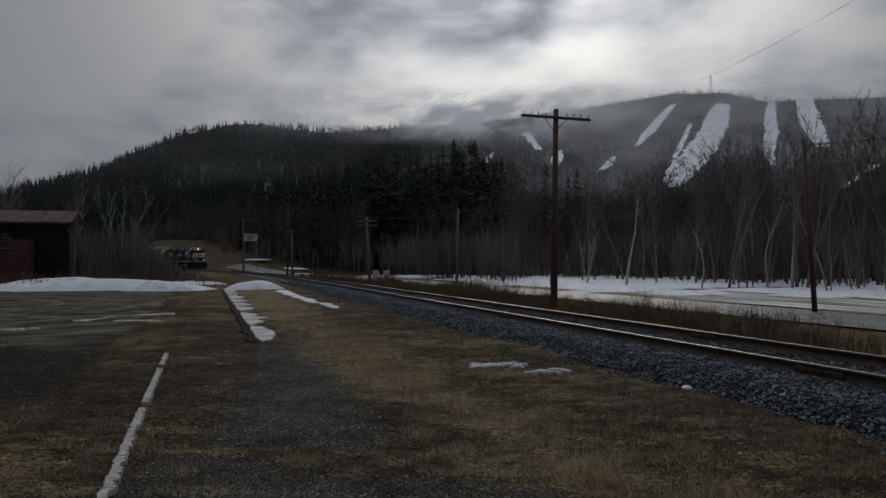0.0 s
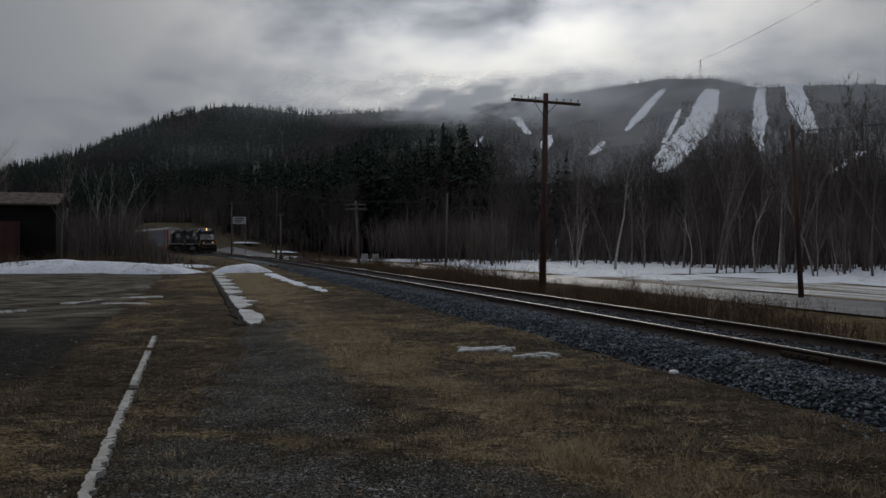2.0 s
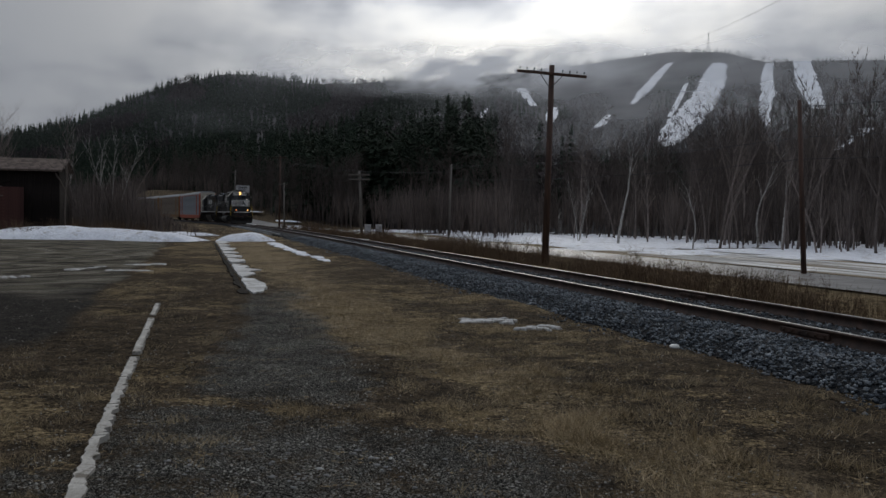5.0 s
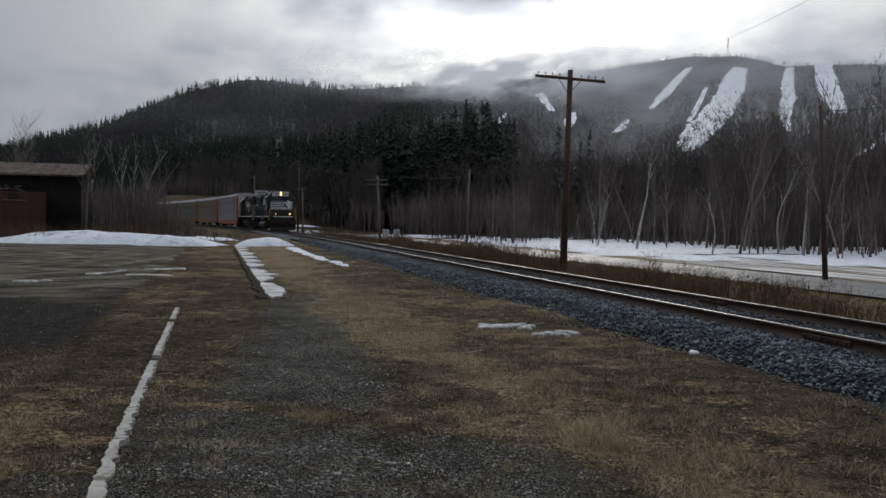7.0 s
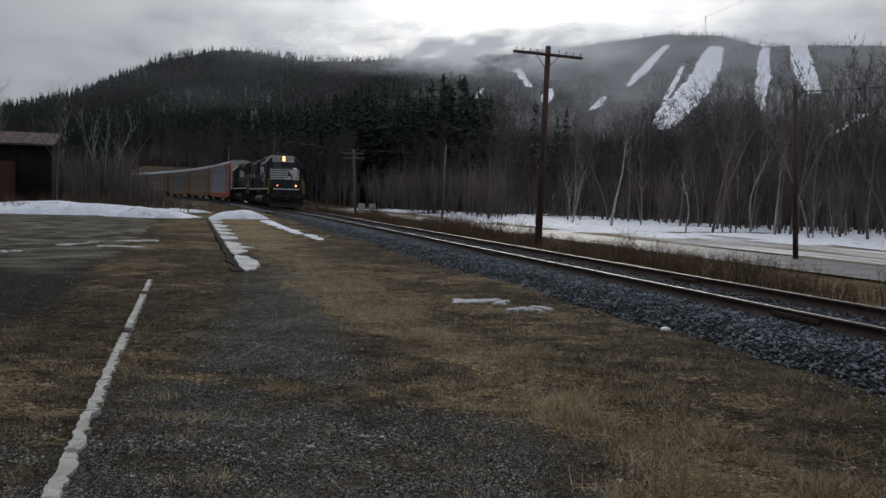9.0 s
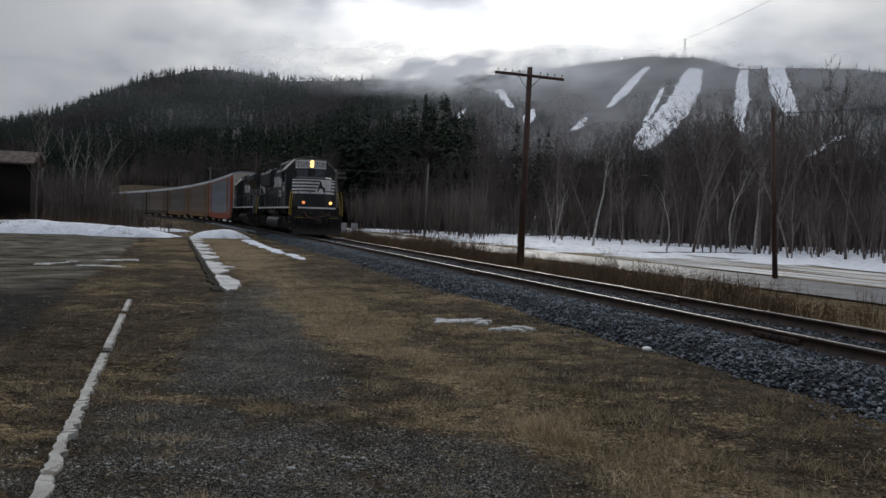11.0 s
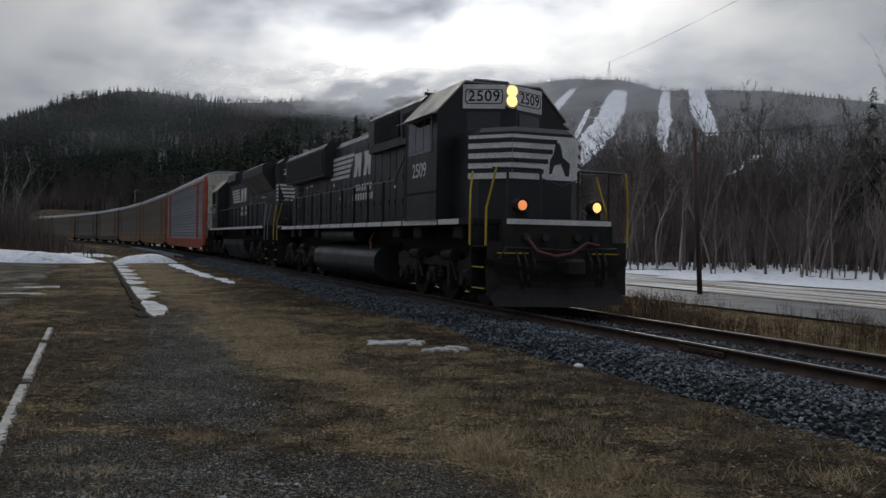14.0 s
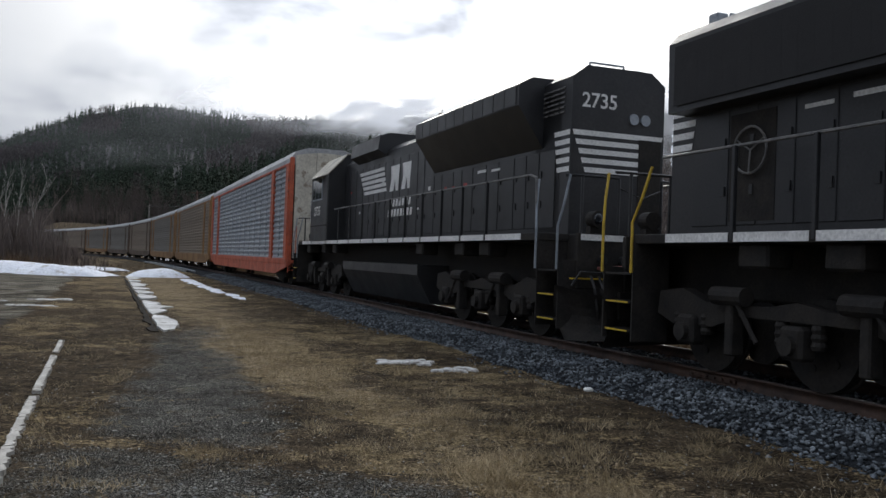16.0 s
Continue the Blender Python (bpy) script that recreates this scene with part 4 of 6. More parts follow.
    ob.matrix_world = pose(x, y, gh(x, y) + 0.02, 0, 0, turn)
    return tagged(ob, label, category, group, kind)


def make_snow():
    heap = "heap of old ploughed snow on the lot's edge"
    blob("snow_mound", "long " + heap, -22.3, 53.6, 7.6, 2.2, 8, 0.72, M["snow"], group="snow heaps", seed=1)
    blob("snow_mound", "rounded " + heap, -17.1, 51.8, 2.7, 1.5, 4, 0.55, M["snow"], group="snow heaps", seed=2)
    blob("snow_mound", "small " + heap, -11.8, 53.2, 1.75, 1.3, 0, 0.5, M["snow"], group="snow heaps", seed=3)
    blob("snow_mound", "low " + heap, -19.8, 66, 2.8, 1.2, 12, 0.25, M["snow"], group="snow heaps", seed=4)
    rng = random.Random(12)
    # trail of thin remains beside the old platform, and from the heap towards the track
    lab = "thin remnant of melting snow on the ground"
    a, b = Vector((-3.75, 17.6)), Vector((-13.2, 51.5))
    d = (b - a).normalized()
    n = Vector((d.y, -d.x))
    t = 0.0
    while t < (b - a).length:
        ln = rng.uniform(2.5, 6.5)
        lo, hi = [], []
        for i in range(13):
            p = a + d * (t + ln * i / 12)
            e = math.sin(math.pi * i / 12) ** 0.5
            u = t + ln * i / 12
            lo.append(p - n * (0.06 + 0.08 * noise.noise((u * 1.3, 2.0, 0))) * e)
            hi.append(p + n * (0.36 + 0.35 * noise.noise((u * 1.1, 7.0, 0)) + 0.12 * rng.random() + 0.007 * t) * e)
        bm = prism(B(), [tuple(p) for p in lo[:-1]] + [tuple(p) for p in hi[:0:-1]], "z", -0.04, 0.045)
        thing("snow_patch", lab, "snow", "snow patches", bm=bm, material=M["dirty_snow"])
        t += ln + rng.uniform(0.1, 1.0)
    # broken asphalt ledge of the old platform, coloured dark for its shadowed edge
    lo, hi, nn = [], [], 90
    for i in range(nn + 1):
        p = a + d * ((b - a).length * i / nn)
        lo.append(p - n * (0.20 + 0.14 * noise.noise((i * 0.35, 1.0, 0)) + 0.06 * rng.random()))
        hi.append(p - n * (0.08 + 0.05 * rng.random()))
    thing("platform_edge", "low crumbling asphalt ledge of an old platform, darkened like its shaded edge", "platform", bm=prism(B(), [tuple(p) for p in lo] + [tuple(p) for p in hi[::-1]], "z", -0.05, 0.03), material=M["ledge"])
    for k in range(9):
        f = k / 8
        blob("snow_patch", lab, -9.3 + 5.2 * f + rng.uniform(-0.2, 0.2), 49.8 - 18.3 * f, 0.34 - 0.16 * f, 1.5 - 0.6 * f, 16, 0.04, M["snow"], group="snow patches", seed=40 + k, rough=0.7)
    for k, (x, y, rx, ry) in enumerate(((-5.0, 55.5, 1.3, 0.5), (-6.5, 62, 1.6, 0.5))):
        blob("snow_patch", lab, x, y, rx, ry, -8, 0.03, M["dirty_snow"], group="snow patches", seed=60 + k, rough=0.8)
    for x, y, n, sx, sy, r in ((0.85, 13.6, 20, 0.42, 0.2, 0.10), (1.55, 12.8, 13, 0.30, 0.16, 0.08), (-9.3, 27.2, 7, 0.35, 0.3, 0.2), (-8.7, 24.3, 9, 0.6, 0.15, 0.2), (-10.2, 24.6, 8, 0.2, 0.7, 0.16), (-10.6, 21.5, 6, 0.3, 0.5, 0.14)):
        for k in range(n):
            f = (k + 0.5) / n * 2 - 1
            blob("snow_patch", lab, x + sx * f + rng.gauss(0, 0.03), y + sy * 0.6 * f + rng.gauss(0, 0.55 * sy), r * rng.uniform(0.4, 1.2), r * rng.uniform(0.5, 1.3), rng.uniform(-20, 20), 0.015, M["dirty_snow"], group="snow patches", seed=300 + k + x, rough=0.9)
    # the snowy field beyond the road, streaked by melting
    for k, (q0, q1, m) in enumerate(((19.8, 20.2, "dirty_snow"), (21.3, 21.6, "dirty_snow"), (22.8, 23.2, "dirty_snow"), (24.6, 24.9, "dirty_snow"), (26.6, 27.2, "dirty_snow"))):
        strip("snow_streak_%d" % (k + 1), "streak of dirty melting snow along the road", "snow", q0, q1, -60, 62, 1.2, 0.10 + 0.01 * k, M[m], wav=0.9, seed=k + 1)
    strip("slush", "streaky melting snow and mud beside the road", "snow", 19.2, 30.5, -75, 60, 1.5, 0.085, M["slush"], wav=0.5, seed=5)
    strip("snow_field", "snow field between the road and the woods", "snow", 29.5, 40, -70, 58, 1.5, 0.14, M["snow"], wav=1.6, seed=9)
    for k in range(170):
        az, r = (rng.uniform(-14, 38), rng.uniform(85, 160)) if k < 80 else (rng.uniform(4, 40), rng.uniform(62, 112))
        x, y = r * math.sin(radians(az)), r * math.cos(radians(az))
        s, q = track_coords(np.array([x]), np.array([y]))
        if q[0] < 24:
            continue
        blob("woods_snow_patch", "patch of old snow on the floor of the woods", x, y, rng.uniform(3, 9), rng.uniform(1.5, 4), rng.uniform(-20, 20), 0.2, M["snow"], group="snow patches in the woods", seed=100 + k, rough=0.6)
    for k, (s, q, rx, ry) in enumerate(((70, 24.5, 6, 2.5), (83, 26.5, 7, 2.2), (97, 24, 8, 2.2), (112, 30, 9, 3), (128, 25, 8, 2.5), (150, 12, 7, 2.2), (165, 16, 9, 1.6), (185, 10.5, 10, 1.2), (215, 9.5, 12, 1.2), (240, 24, 12, 2), (205, 24, 12, 1.6))):
        x, y, _, h = track(s, q)
        blob("roadside_snow_patch", "bank of old snow beside the climbing road", x, y, ry, rx, -math.degrees(h), 0.35, M["snow"], group="snow beside the road", seed=200 + k, rough=0.5)


# dark asphalt colour that also carries the shadow along the ledge
M["ledge"] = mat("crumbling_ledge", (0.034, 0.029, 0.024), (0.020, 0.018, 0.015), 0.95, spec=0.05, scale=2, fine=25, bump=0.8, dist=0.03)
make_snow()


# ---- old kerb, litter ----
def make_kerb():
    rng = random.Random(2)
    root = thing("kerb", "worn pale concrete kerb lying flush with the ground", "kerb")
    a, b = Vector((-1.55, 3.0)), Vector((-5.02, 15.45))
    d = (b - a).normalized()
    n = Vector((d.y, -d.x))
    L, t, k = (b - a).length, 0.0, 0
    while t < L:
        ln = rng.uniform(0.9, 1.7)
        if abs(t - 7.0) < 0.7 or abs(t - 10.3) < 0.6:
            t += 0.35
        e = min(t + ln, L)
        bm = B()
        m = 26
        left, right = [], []
        for i in range(m + 1):
            s = t + (e - t) * i / m
            w = 0.040 + 0.010 * (1 - s / L)
            p = a + d * s
            left.append(p + n * (-w * rng.uniform(0.55, 1.15)))
            right.append(p + n * (w * rng.uniform(0.3, 1.5)))
        bm = prism(B(), [tuple(p) for p in left] + [tuple(p) for p in right[::-1]], "z", -0.05, 0.022 + rng.uniform(0, 0.008))
        part("kerb_stone", bm, M["concrete"], root)
        t = e + 0.02
        k += 1


M["concrete"] = mat("worn_concrete", (0.50, 0.48, 0.43), (0.36, 0.34, 0.30), 0.85, scale=3, fine=40, bump=0.4, c=(0.16, 0.14, 0.11))
make_kerb()


def small_things():
    bm = B()
    bmesh.ops.create_uvsphere(bm, u_segments=16, v_segments=8, radius=0.075, matrix=Matrix.Diagonal((1, 0.8, 0.45, 1)))
    thing("paper_cup", "crushed white paper cup on the ballast edge", "litter", at=pose(3.11, 10.89, 0.035, 8, 0, 30), bm=bm, material=M["plastic"], smooth=True)
    bm = prism(B(), [(-0.55, -0.2), (0.1, -0.26), (0.6, -0.12), (0.65, 0.12), (0.05, 0.24), (-0.5, 0.16)], "z", -0.03, 0.09)
    bmesh.ops.bevel(bm, geom=bm.edges[:], offset=0.03, segments=2, affect="EDGES")
    thing("rubber_mat", "black slab of rubber lying at the ballast's foot", "debris", at=pose(4.75, 9.0, 0.0, 0, -3, -32), bm=bm, material=M["rubber"])
    # light stub rails of a siding
    prof = [(-0.06, -0.12), (0.06, -0.12), (0.034, -0.03), (0.034, 0), (-0.034, 0), (-0.034, -0.03)]
    for q in (-2.15, -2.85):
        V, F = sweep(prof, q, 66, 112, 2, 0.22)
        tagged(new("siding_rail", mesh_np("siding_rail", V, F, M["galv"])), "loose siding rail beside the main track", "rail", "siding rails")


small_things()


# ---- poles and wires ----
def line_pole(x, y, z, h, r, lean, arms, wood, label, turn=0.0, pins=5, tilt=0.0, span=3.05):
    ob = thing("utility_pole", label, "pole", "poles along the line", at=pose(x, y, z - 0.3, 0, 0, 0))
    bm = cyl(B(), (0, 0, 0), (lean[0], lean[1], h + 0.3), r, r * 0.72, n=12)
    part("pole_shaft", bm, M[wood], ob, smooth=True)
    for k, za in enumerate(arms):
        f = (za + 0.3) / (h + 0.3)
        m = Matrix.Translation((lean[0] * f, lean[1] * f, za + 0.3)) @ Euler((0, radians(tilt), radians(turn))).to_matrix().to_4x4()
        bm = box(B(), -span / 2, span / 2, -r - 0.1, -r * 0.7, -0.055, 0.055, 0.008)
        arm = part("crossarm", bm, M[wood], ob, at=m)
        bm = B()
        for e in (-1, 1):
            cyl(bm, (e * 0.5, -r - 0.02, -0.03), (e * 0.02, -r * 0.8, -0.62), 0.018, n=6)
        part("brace", bm, M["wire"], arm)
        for i in range(pins * 2):
            x0 = (-span / 2 + 0.12) + i * (span - 0.24) / (pins * 2 - 1)
            if abs(x0) < 0.2:
                continue
            bm = cyl(B(), (x0, -r - 0.03, 0.05), (x0, -r - 0.03, 0.13), 0.012, n=6)
            cyl(bm, (x0, -r - 0.03, 0.13), (x0, -r - 0.03, 0.2), 0.034, 0.026, n=8)
            part("insulator", bm, M["glass_ins"], arm, "glass insulator on its pin")
    return ob


def wire(pts, sag, label, r=0.027, n=18):
    P = []
    for a, b in zip(pts, pts[1:]):
        a, b = Vector(a), Vector(b)
        for i in range(n + 1):
            f = i / n
            p = a.lerp(b, f)
            p.z -= sag * 4 * f * (1 - f)
            P.append(np.array(p))
    P = [p for i, p in enumerate(P) if i == 0 or np.linalg.norm(p - P[i - 1]) > 1e-6]
    V = [p + r * np.array(o) for p in P for o in ((0, 0, 1), (0.7, 0.5, -0.5), (-0.7, -0.5, -0.5))]
    F = [f for i in range(len(P) - 1) for j in range(3) for f in ((3 * i + j, 3 * i + (j + 1) % 3, 3 * i + 3 + (j + 1) % 3), (3 * i + j, 3 * i + 3 + (j + 1) % 3, 3 * i + 3 + j))]
    return tagged(new("overhead_wire", mesh_np("overhead_wire", V, F, M["wire"])), label, "wire", "overhead wires")


def make_poles():
    line_pole(4.91, 37.76, 0.0, 8.45, 0.16, (0.14, 0.0), (8.05,), "wood", "brown telegraph pole with one crossarm of insulators", turn=-8, tilt=5.8)
    line_pole(16.78, 38.38, -0.7, 7.9, 0.125, (-0.42, 0.1), (), "wood", "bare weathered pole leaning beside the road")
    line_pole(-6.49, 75.68, -0.1, 5.8, 0.13, (-0.3, 0), (5.45, 5.05), "greywood", "grey telegraph pole with two short crossarms", turn=-12, span=1.9, pins=2)
    line_pole(1.39, 87.8, -0.7, 7.9, 0.12, (0.2, 0), (), "greywood", "slim wooden pole by the woods")
    line_pole(-18.3, 103.4, 0.0, 5.6, 0.12, (-0.1, 0), (5.4,), "greywood", "pale wooden pole with a short crossarm", turn=-16, span=1.2, pins=1)
    line_pole(-21.6, 118.0, 0.0, 9.9, 0.13, (0.1, 0), (9.6,), "wood", "tall dark pole with one crossarm", turn=-16, span=2.2, pins=2)
    line_pole(-34.3, 146.0, 0.5, 8.7, 0.13, (0, 0), (8.4,), "greywood", "pole with a crossarm beside the climbing road", turn=-16, span=1.6, pins=1)
    w = "thin dark overhead wire along the road"
    P4, P2, END = (1.55, 87.8, 7.0), (16.45, 38.4, 6.9), (52, -20, 7.6)
    wire([P4, (26.5, 62.0, 7.9), (60.0, 12.0, 8.6)], 0.5, w)
    wire([(1.5, 87.8, 5.6), (26.5, 62.0, 6.3), (60.0, 12.0, 7.0)], 0.5, w)
    wire([P2, (30.8, 30.0, 7.9), (60, 8, 8.5)], 0.2, w)
    wire([(1.5, 87.8, 6.4), (-19.0, 118, 8.8), (-34.3, 146, 9.0)], 0.5, w)
    for k in range(3):
        a, e = radians(40 + 0.5 * k), radians(21.6 + 0.35 * k)
        b, g = radians(13.0 + 0.25 * k), radians(10.9)
        wire([(190 * math.sin(a), 190 * math.cos(a), 190 * math.tan(e)), (1300 * math.sin(b), 1300 * math.cos(b), 1300 * math.tan(g))], 12, "far power line climbing the mountain", r=0.035, n=40)
    # lattice mast on the summit
    az = 17.55
    x, y, z = (float(v) for v in hill(az, 0.99))
    bm = B()
    for e in (-1, 1):
        cyl(bm, (e * 2.0, 0, 0), (e * 0.3, 0, 34), 0.35, n=5)
    for k in range(6):
        cyl(bm, (-2 + k * 0.28, 0, k * 5.6), (1.8 - k * 0.28, 0, k * 5.6 + 4), 0.2, n=4)
    thing("radio_mast", "slim steel lattice mast on the summit", "mast", at=pose(x, y, z, 0, 0, -az), bm=bm, material=M["galv"])


make_poles()


def make_sign():
    ob = thing("roadside_sign", "white roadside sign board on two posts", "sign", at=pose(-32.6, 144.3, 0.6, 0, 0, 14))
    bm = B()
    box(bm, -1.1, 1.1, -0.04, 0.04, 4.8, 6.0, 0.02)
    part("board", bm, M["sign"], ob)
    for e in (-1, 1):
        part("post", box(B(), e * 1.0 - 0.06, e * 1.0 + 0.06, 0.05, 0.17, 0, 6.1, 0.01), M["greywood"], ob)
    for k in range(3):
        part("lettering_bar", box(B(), -0.8, 0.75 - 0.2 * k, -0.052, -0.041, 5.65 - k * 0.3, 5.78 - k * 0.3), M["dark"], ob)


make_sign()


def signal_lamp():
    # two small pale boxes at the edge of the woods
    for k, (x, y) in enumerate(((-8.7, 110.0), (-7.3, 110.0))):
        bm = box(B(), -0.4, 0.4, -0.3, 0.3, 0, 1.35, 0.04)
        box(bm, -0.44, 0.44, -0.34, 0.34, 1.35, 1.42, 0.02)
        thing("utility_cabinet", "pale metal utility cabinet by the woods", "cabinet", "cabinets by the woods", at=pose(x, y, gh(x, y) - 0.05), bm=bm, material=M["sign"])


signal_lamp()


# ---- the old shed ----
def make_shed():
    rng = random.Random(6)
    ob = thing("wooden_shed", "tall dark weathered wooden shed with a shingled roof", "shed", at=pose(-30.05, 62.7, 0, 0, 0, 12))
    body = part("wall", box(B(), -5.0, 2.3, 0, 3.4, 0, 4.7), M["barnwood"], ob, "dark boarded walls")
    part("gable", prism(B(), [(0.02, 4.66), (3.38, 4.66), (1.7, 5.46)], "x", -4.98, 2.28), M["barnwood"], body)
    bd = finish(box(B(), -0.088, 0.088, -0.02, 0.0, 0.0, 4.62, 0.004), "board", M["barnwood"])
    for k in range(39):
        if k in (9, 10, 20, 28):
            continue
        b = new("board", bd)
        b.parent = body
        b.matrix_local = pose(-4.88 + k * 0.187, -0.003, rng.uniform(-0.05, 0.02), 0, rng.uniform(-0.5, 0.5), 0)
    for k in range(18):
        b = new("board", bd)
        b.parent = body
        b.matrix_local = pose(2.303, 0.11 + k * 0.187, rng.uniform(-0.05, 0.02), 0, 0, 90)
    bm = prism(B(), [(-0.45, 4.62), (-0.45, 4.72), (1.7, 5.62), (3.85, 4.72), (3.85, 4.62), (1.7, 5.50)], "x", -5.3, 2.6)
    roof = part("roof", bm, M["shingle"], ob, "brown shingled roof")
    sh = finish(box(B(), -0.14, 0.14, -0.18, 0.18, 0.0, 0.025), "shingle", M["shingle"])
    for r in range(8):
        f = (r + 0.5) / 8
        for k in range(27):
            s = new("shingle", sh)
            s.parent = roof
            s.matrix_local = pose(-5.16 + k * 0.292 + (0.14 if r % 2 else 0) + rng.uniform(-0.02, 0.02), -0.45 + 2.15 * f, 4.725 + 0.9 * f, 22.7 + 3, 0, rng.uniform(-2, 2))
    for e in (-1, 1):
        y0 = 1.7 + e * 2.15
        bm = prism(B(), [(y0, 4.60), (y0, 4.76), (1.7, 5.66), (1.7, 5.46)], "x", 2.6, 2.64)
        part("barge_board", bm, M["barnwood"], roof, "weathered barge board")
    low = thing("red_lean_to", "faded red boarded lean-to with a broken window and no roof", "shed", at=pose(-31.0, 60.0, 0, 0, 0, 25.5))
    wl = part("wall", box(B(), -3.6, 1.9, 0, 1.9, 0, 3.35), M["redboard"], low, "faded red boards")
    bd = finish(box(B(), -3.6, 1.9, -0.025, 0, -0.11, 0.11, 0.006), "board", M["redboard"])
    for k in range(15):
        b = new("board", bd)
        b.parent = wl
        b.matrix_local = pose(0, -0.002, 0.12 + k * 0.225, rng.uniform(0, 3), rng.uniform(-0.15, 0.15), 0)
    # the hole's inner darkness is a dark plate laid on the boards
    w = part("window", box(B(), -0.52, 0.18, -0.045, -0.027, 2.84, 3.22, 0.01), M["dark"], low, "dark flat plate standing for the unlit hole of a broken window")
    part("sill", box(B(), -0.9, 0.6, -0.11, -0.027, 2.72, 2.78, 0.01), M["greywood"], w, "grey weathered sill")
    # old timber thrown on top of the lean-to
    for k in range(16):
        x, ln = rng.uniform(-3.2, 1.4), rng.uniform(0.5, 1.7)
        bm = box(B(), -ln / 2, ln / 2, -0.08, 0.08, -0.02, 0.02, 0.005)
        thing("plank", "old grey plank thrown on the heap", "timber", "timber on the lean-to", at=low.matrix_world @ pose(x, rng.uniform(0.2, 1.5), 3.39 + rng.uniform(0.0, 0.35), rng.uniform(-20, 20), rng.uniform(-14, 14), rng.uniform(-35, 35)), bm=bm, material=M["greywood" if k % 3 == 0 else "barnwood"])


make_shed()


# ---- brush, grass, stones ----
def brushwork():
    rng = random.Random(17)

    def stalks(n, h):
        V, F = [], []
        for i in range(n):
            a, sp = rng.uniform(0, 6.28), rng.uniform(0.05, 0.45)
            c, s = math.cos(a), math.sin(a)
            w = 0.008
            z1 = h * rng.uniform(0.5, 1.0)
            x0, y0 = rng.gauss(0, 0.12), rng.gauss(0, 0.12)
            k = len(V)
            V += [(x0 - s * w, y0 + c * w, 0), (x0 + s * w, y0 - c * w, 0), (x0 + c * sp, y0 + s * sp, z1)]
            F += [(k, k + 1, k + 2)]
            for _ in range(3):
                f = rng.uniform(0.4, 0.9)
                px, py, pz = x0 + c * sp * f, y0 + s * sp * f, z1 * f
                k = len(V)
                V += [(px, py, pz), (px + 0.008, py, pz - 0.008), (px + rng.gauss(0, 0.14), py + rng.gauss(0, 0.14), pz + rng.uniform(0.05, 0.25))]
                F += [(k, k + 1, k + 2)]
        return np.array(V), np.array(F)
    kinds = [stalks(14, 1.0) for _ in range(8)]
    P = []
    while len(P) < 3200:
        s, q = rng.uniform(-12, 115), rng.uniform(3.6, 12.8)
        if q > 9 and rng.random() < 0.45:
            continue
        x, y, _, _ = track(s, q)
        dens = noise.noise((s * 0.11, q * 0.2, 4))
        if dens < -0.12:
            continue
        P.append((x, y, gh(x, y) - 0.03, rng.uniform(0.35, 0.95) + (0.7 if dens > 0.25 and rng.random() < 0.4 else 0), rng.uniform(0, 6.28), rng.gauss(0, 0.1)))
    while len(P) < 4100:
        az, r = rng.uniform(-34, -13.5), rng.uniform(57, 90)
        x, y = r * math.sin(radians(az)), r * math.cos(radians(az))
        s, q = track_coords(np.array([x]), np.array([y]))
        if q[0] > -4.5:
            continue
        P.append((x, y, -0.03, rng.uniform(0.4, 1.6) if az < -18.6 else rng.uniform(0.15, 0.4), rng.uniform(0, 6.28), rng.gauss(0, 0.1)))
    V, F = scatter(kinds, P, rng)
    tagged(new("dead_brush", mesh_np("dead_brush", V, F, M["brush"])), "dry brown weeds and brush along the bank", "brush", kind="stuff")
    # short dead grass near the camera, in tufts
    Vs, Fs = [], []
    r2 = np.random.RandomState(5)
    N = 640000
    r = 3.2 + 22 * r2.rand(N) ** 1.7
    az = np.radians(r2.uniform(-36, 34, N))
    x, y = r * np.sin(az), r * np.cos(az)
    s, q = track_coords(x, y)
    edge = (x + 2.44) + (y - 6.0) * 0.272
    n1 = bumps(x, y, 0.35, 11)
    tuft = bumps(x, y, 2.2, 31)
    tan_, gravel, mud, edge = cover(x, y, n1)
    patch = bumps(x, y, 0.16, 23)
    dens = 0.14 + 0.45 * n1 + 1.1 * tuft + 0.4 * patch + 0.62 * tan_ - 0.8 * gravel - mud
    keep = (dens > r2.rand(N)) & (q < -2.5) & (abs(edge) > 0.1)
    x, y, tan_, tuft = x[keep], y[keep], tan_[keep], tuft[keep]
    n = len(x)
    a = r2.uniform(0, 6.28, n)
    tall = smooth01(0.3, 1.3, x) * smooth01(10.5, 8, y)
    h = (0.012 + 0.042 * r2.rand(n) ** 1.5) * (1 + 0.8 * np.clip(tuft, 0, 1)) * (1 + 0.4 * tan_ + 0.9 * tall)
    w = 0.0018 + 0.0016 * r2.rand(n)
    lean = r2.normal(0, 0.9, (n, 2)) * h[:, None]
    z = 0.035 * bumps(x, y, 0.9) + 0.05 * bumps(x, y, 0.22, 5)
    p0 = np.stack([x - np.cos(a) * w, y - np.sin(a) * w, z - 0.005], 1)
    p1 = np.stack([x + np.cos(a) * w, y + np.sin(a) * w, z - 0.005], 1)
    p2 = np.stack([x + lean[:, 0], y + lean[:, 1], z + h], 1)
    V = np.stack([p0, p1, p2], 1).reshape(-1, 3)
    tagged(new("dead_grass", mesh_np("dead_grass", V, np.arange(3 * n).reshape(-1, 3), M["straw"])), "flattened straw-coloured dead grass in tufts", "grass", kind="stuff")
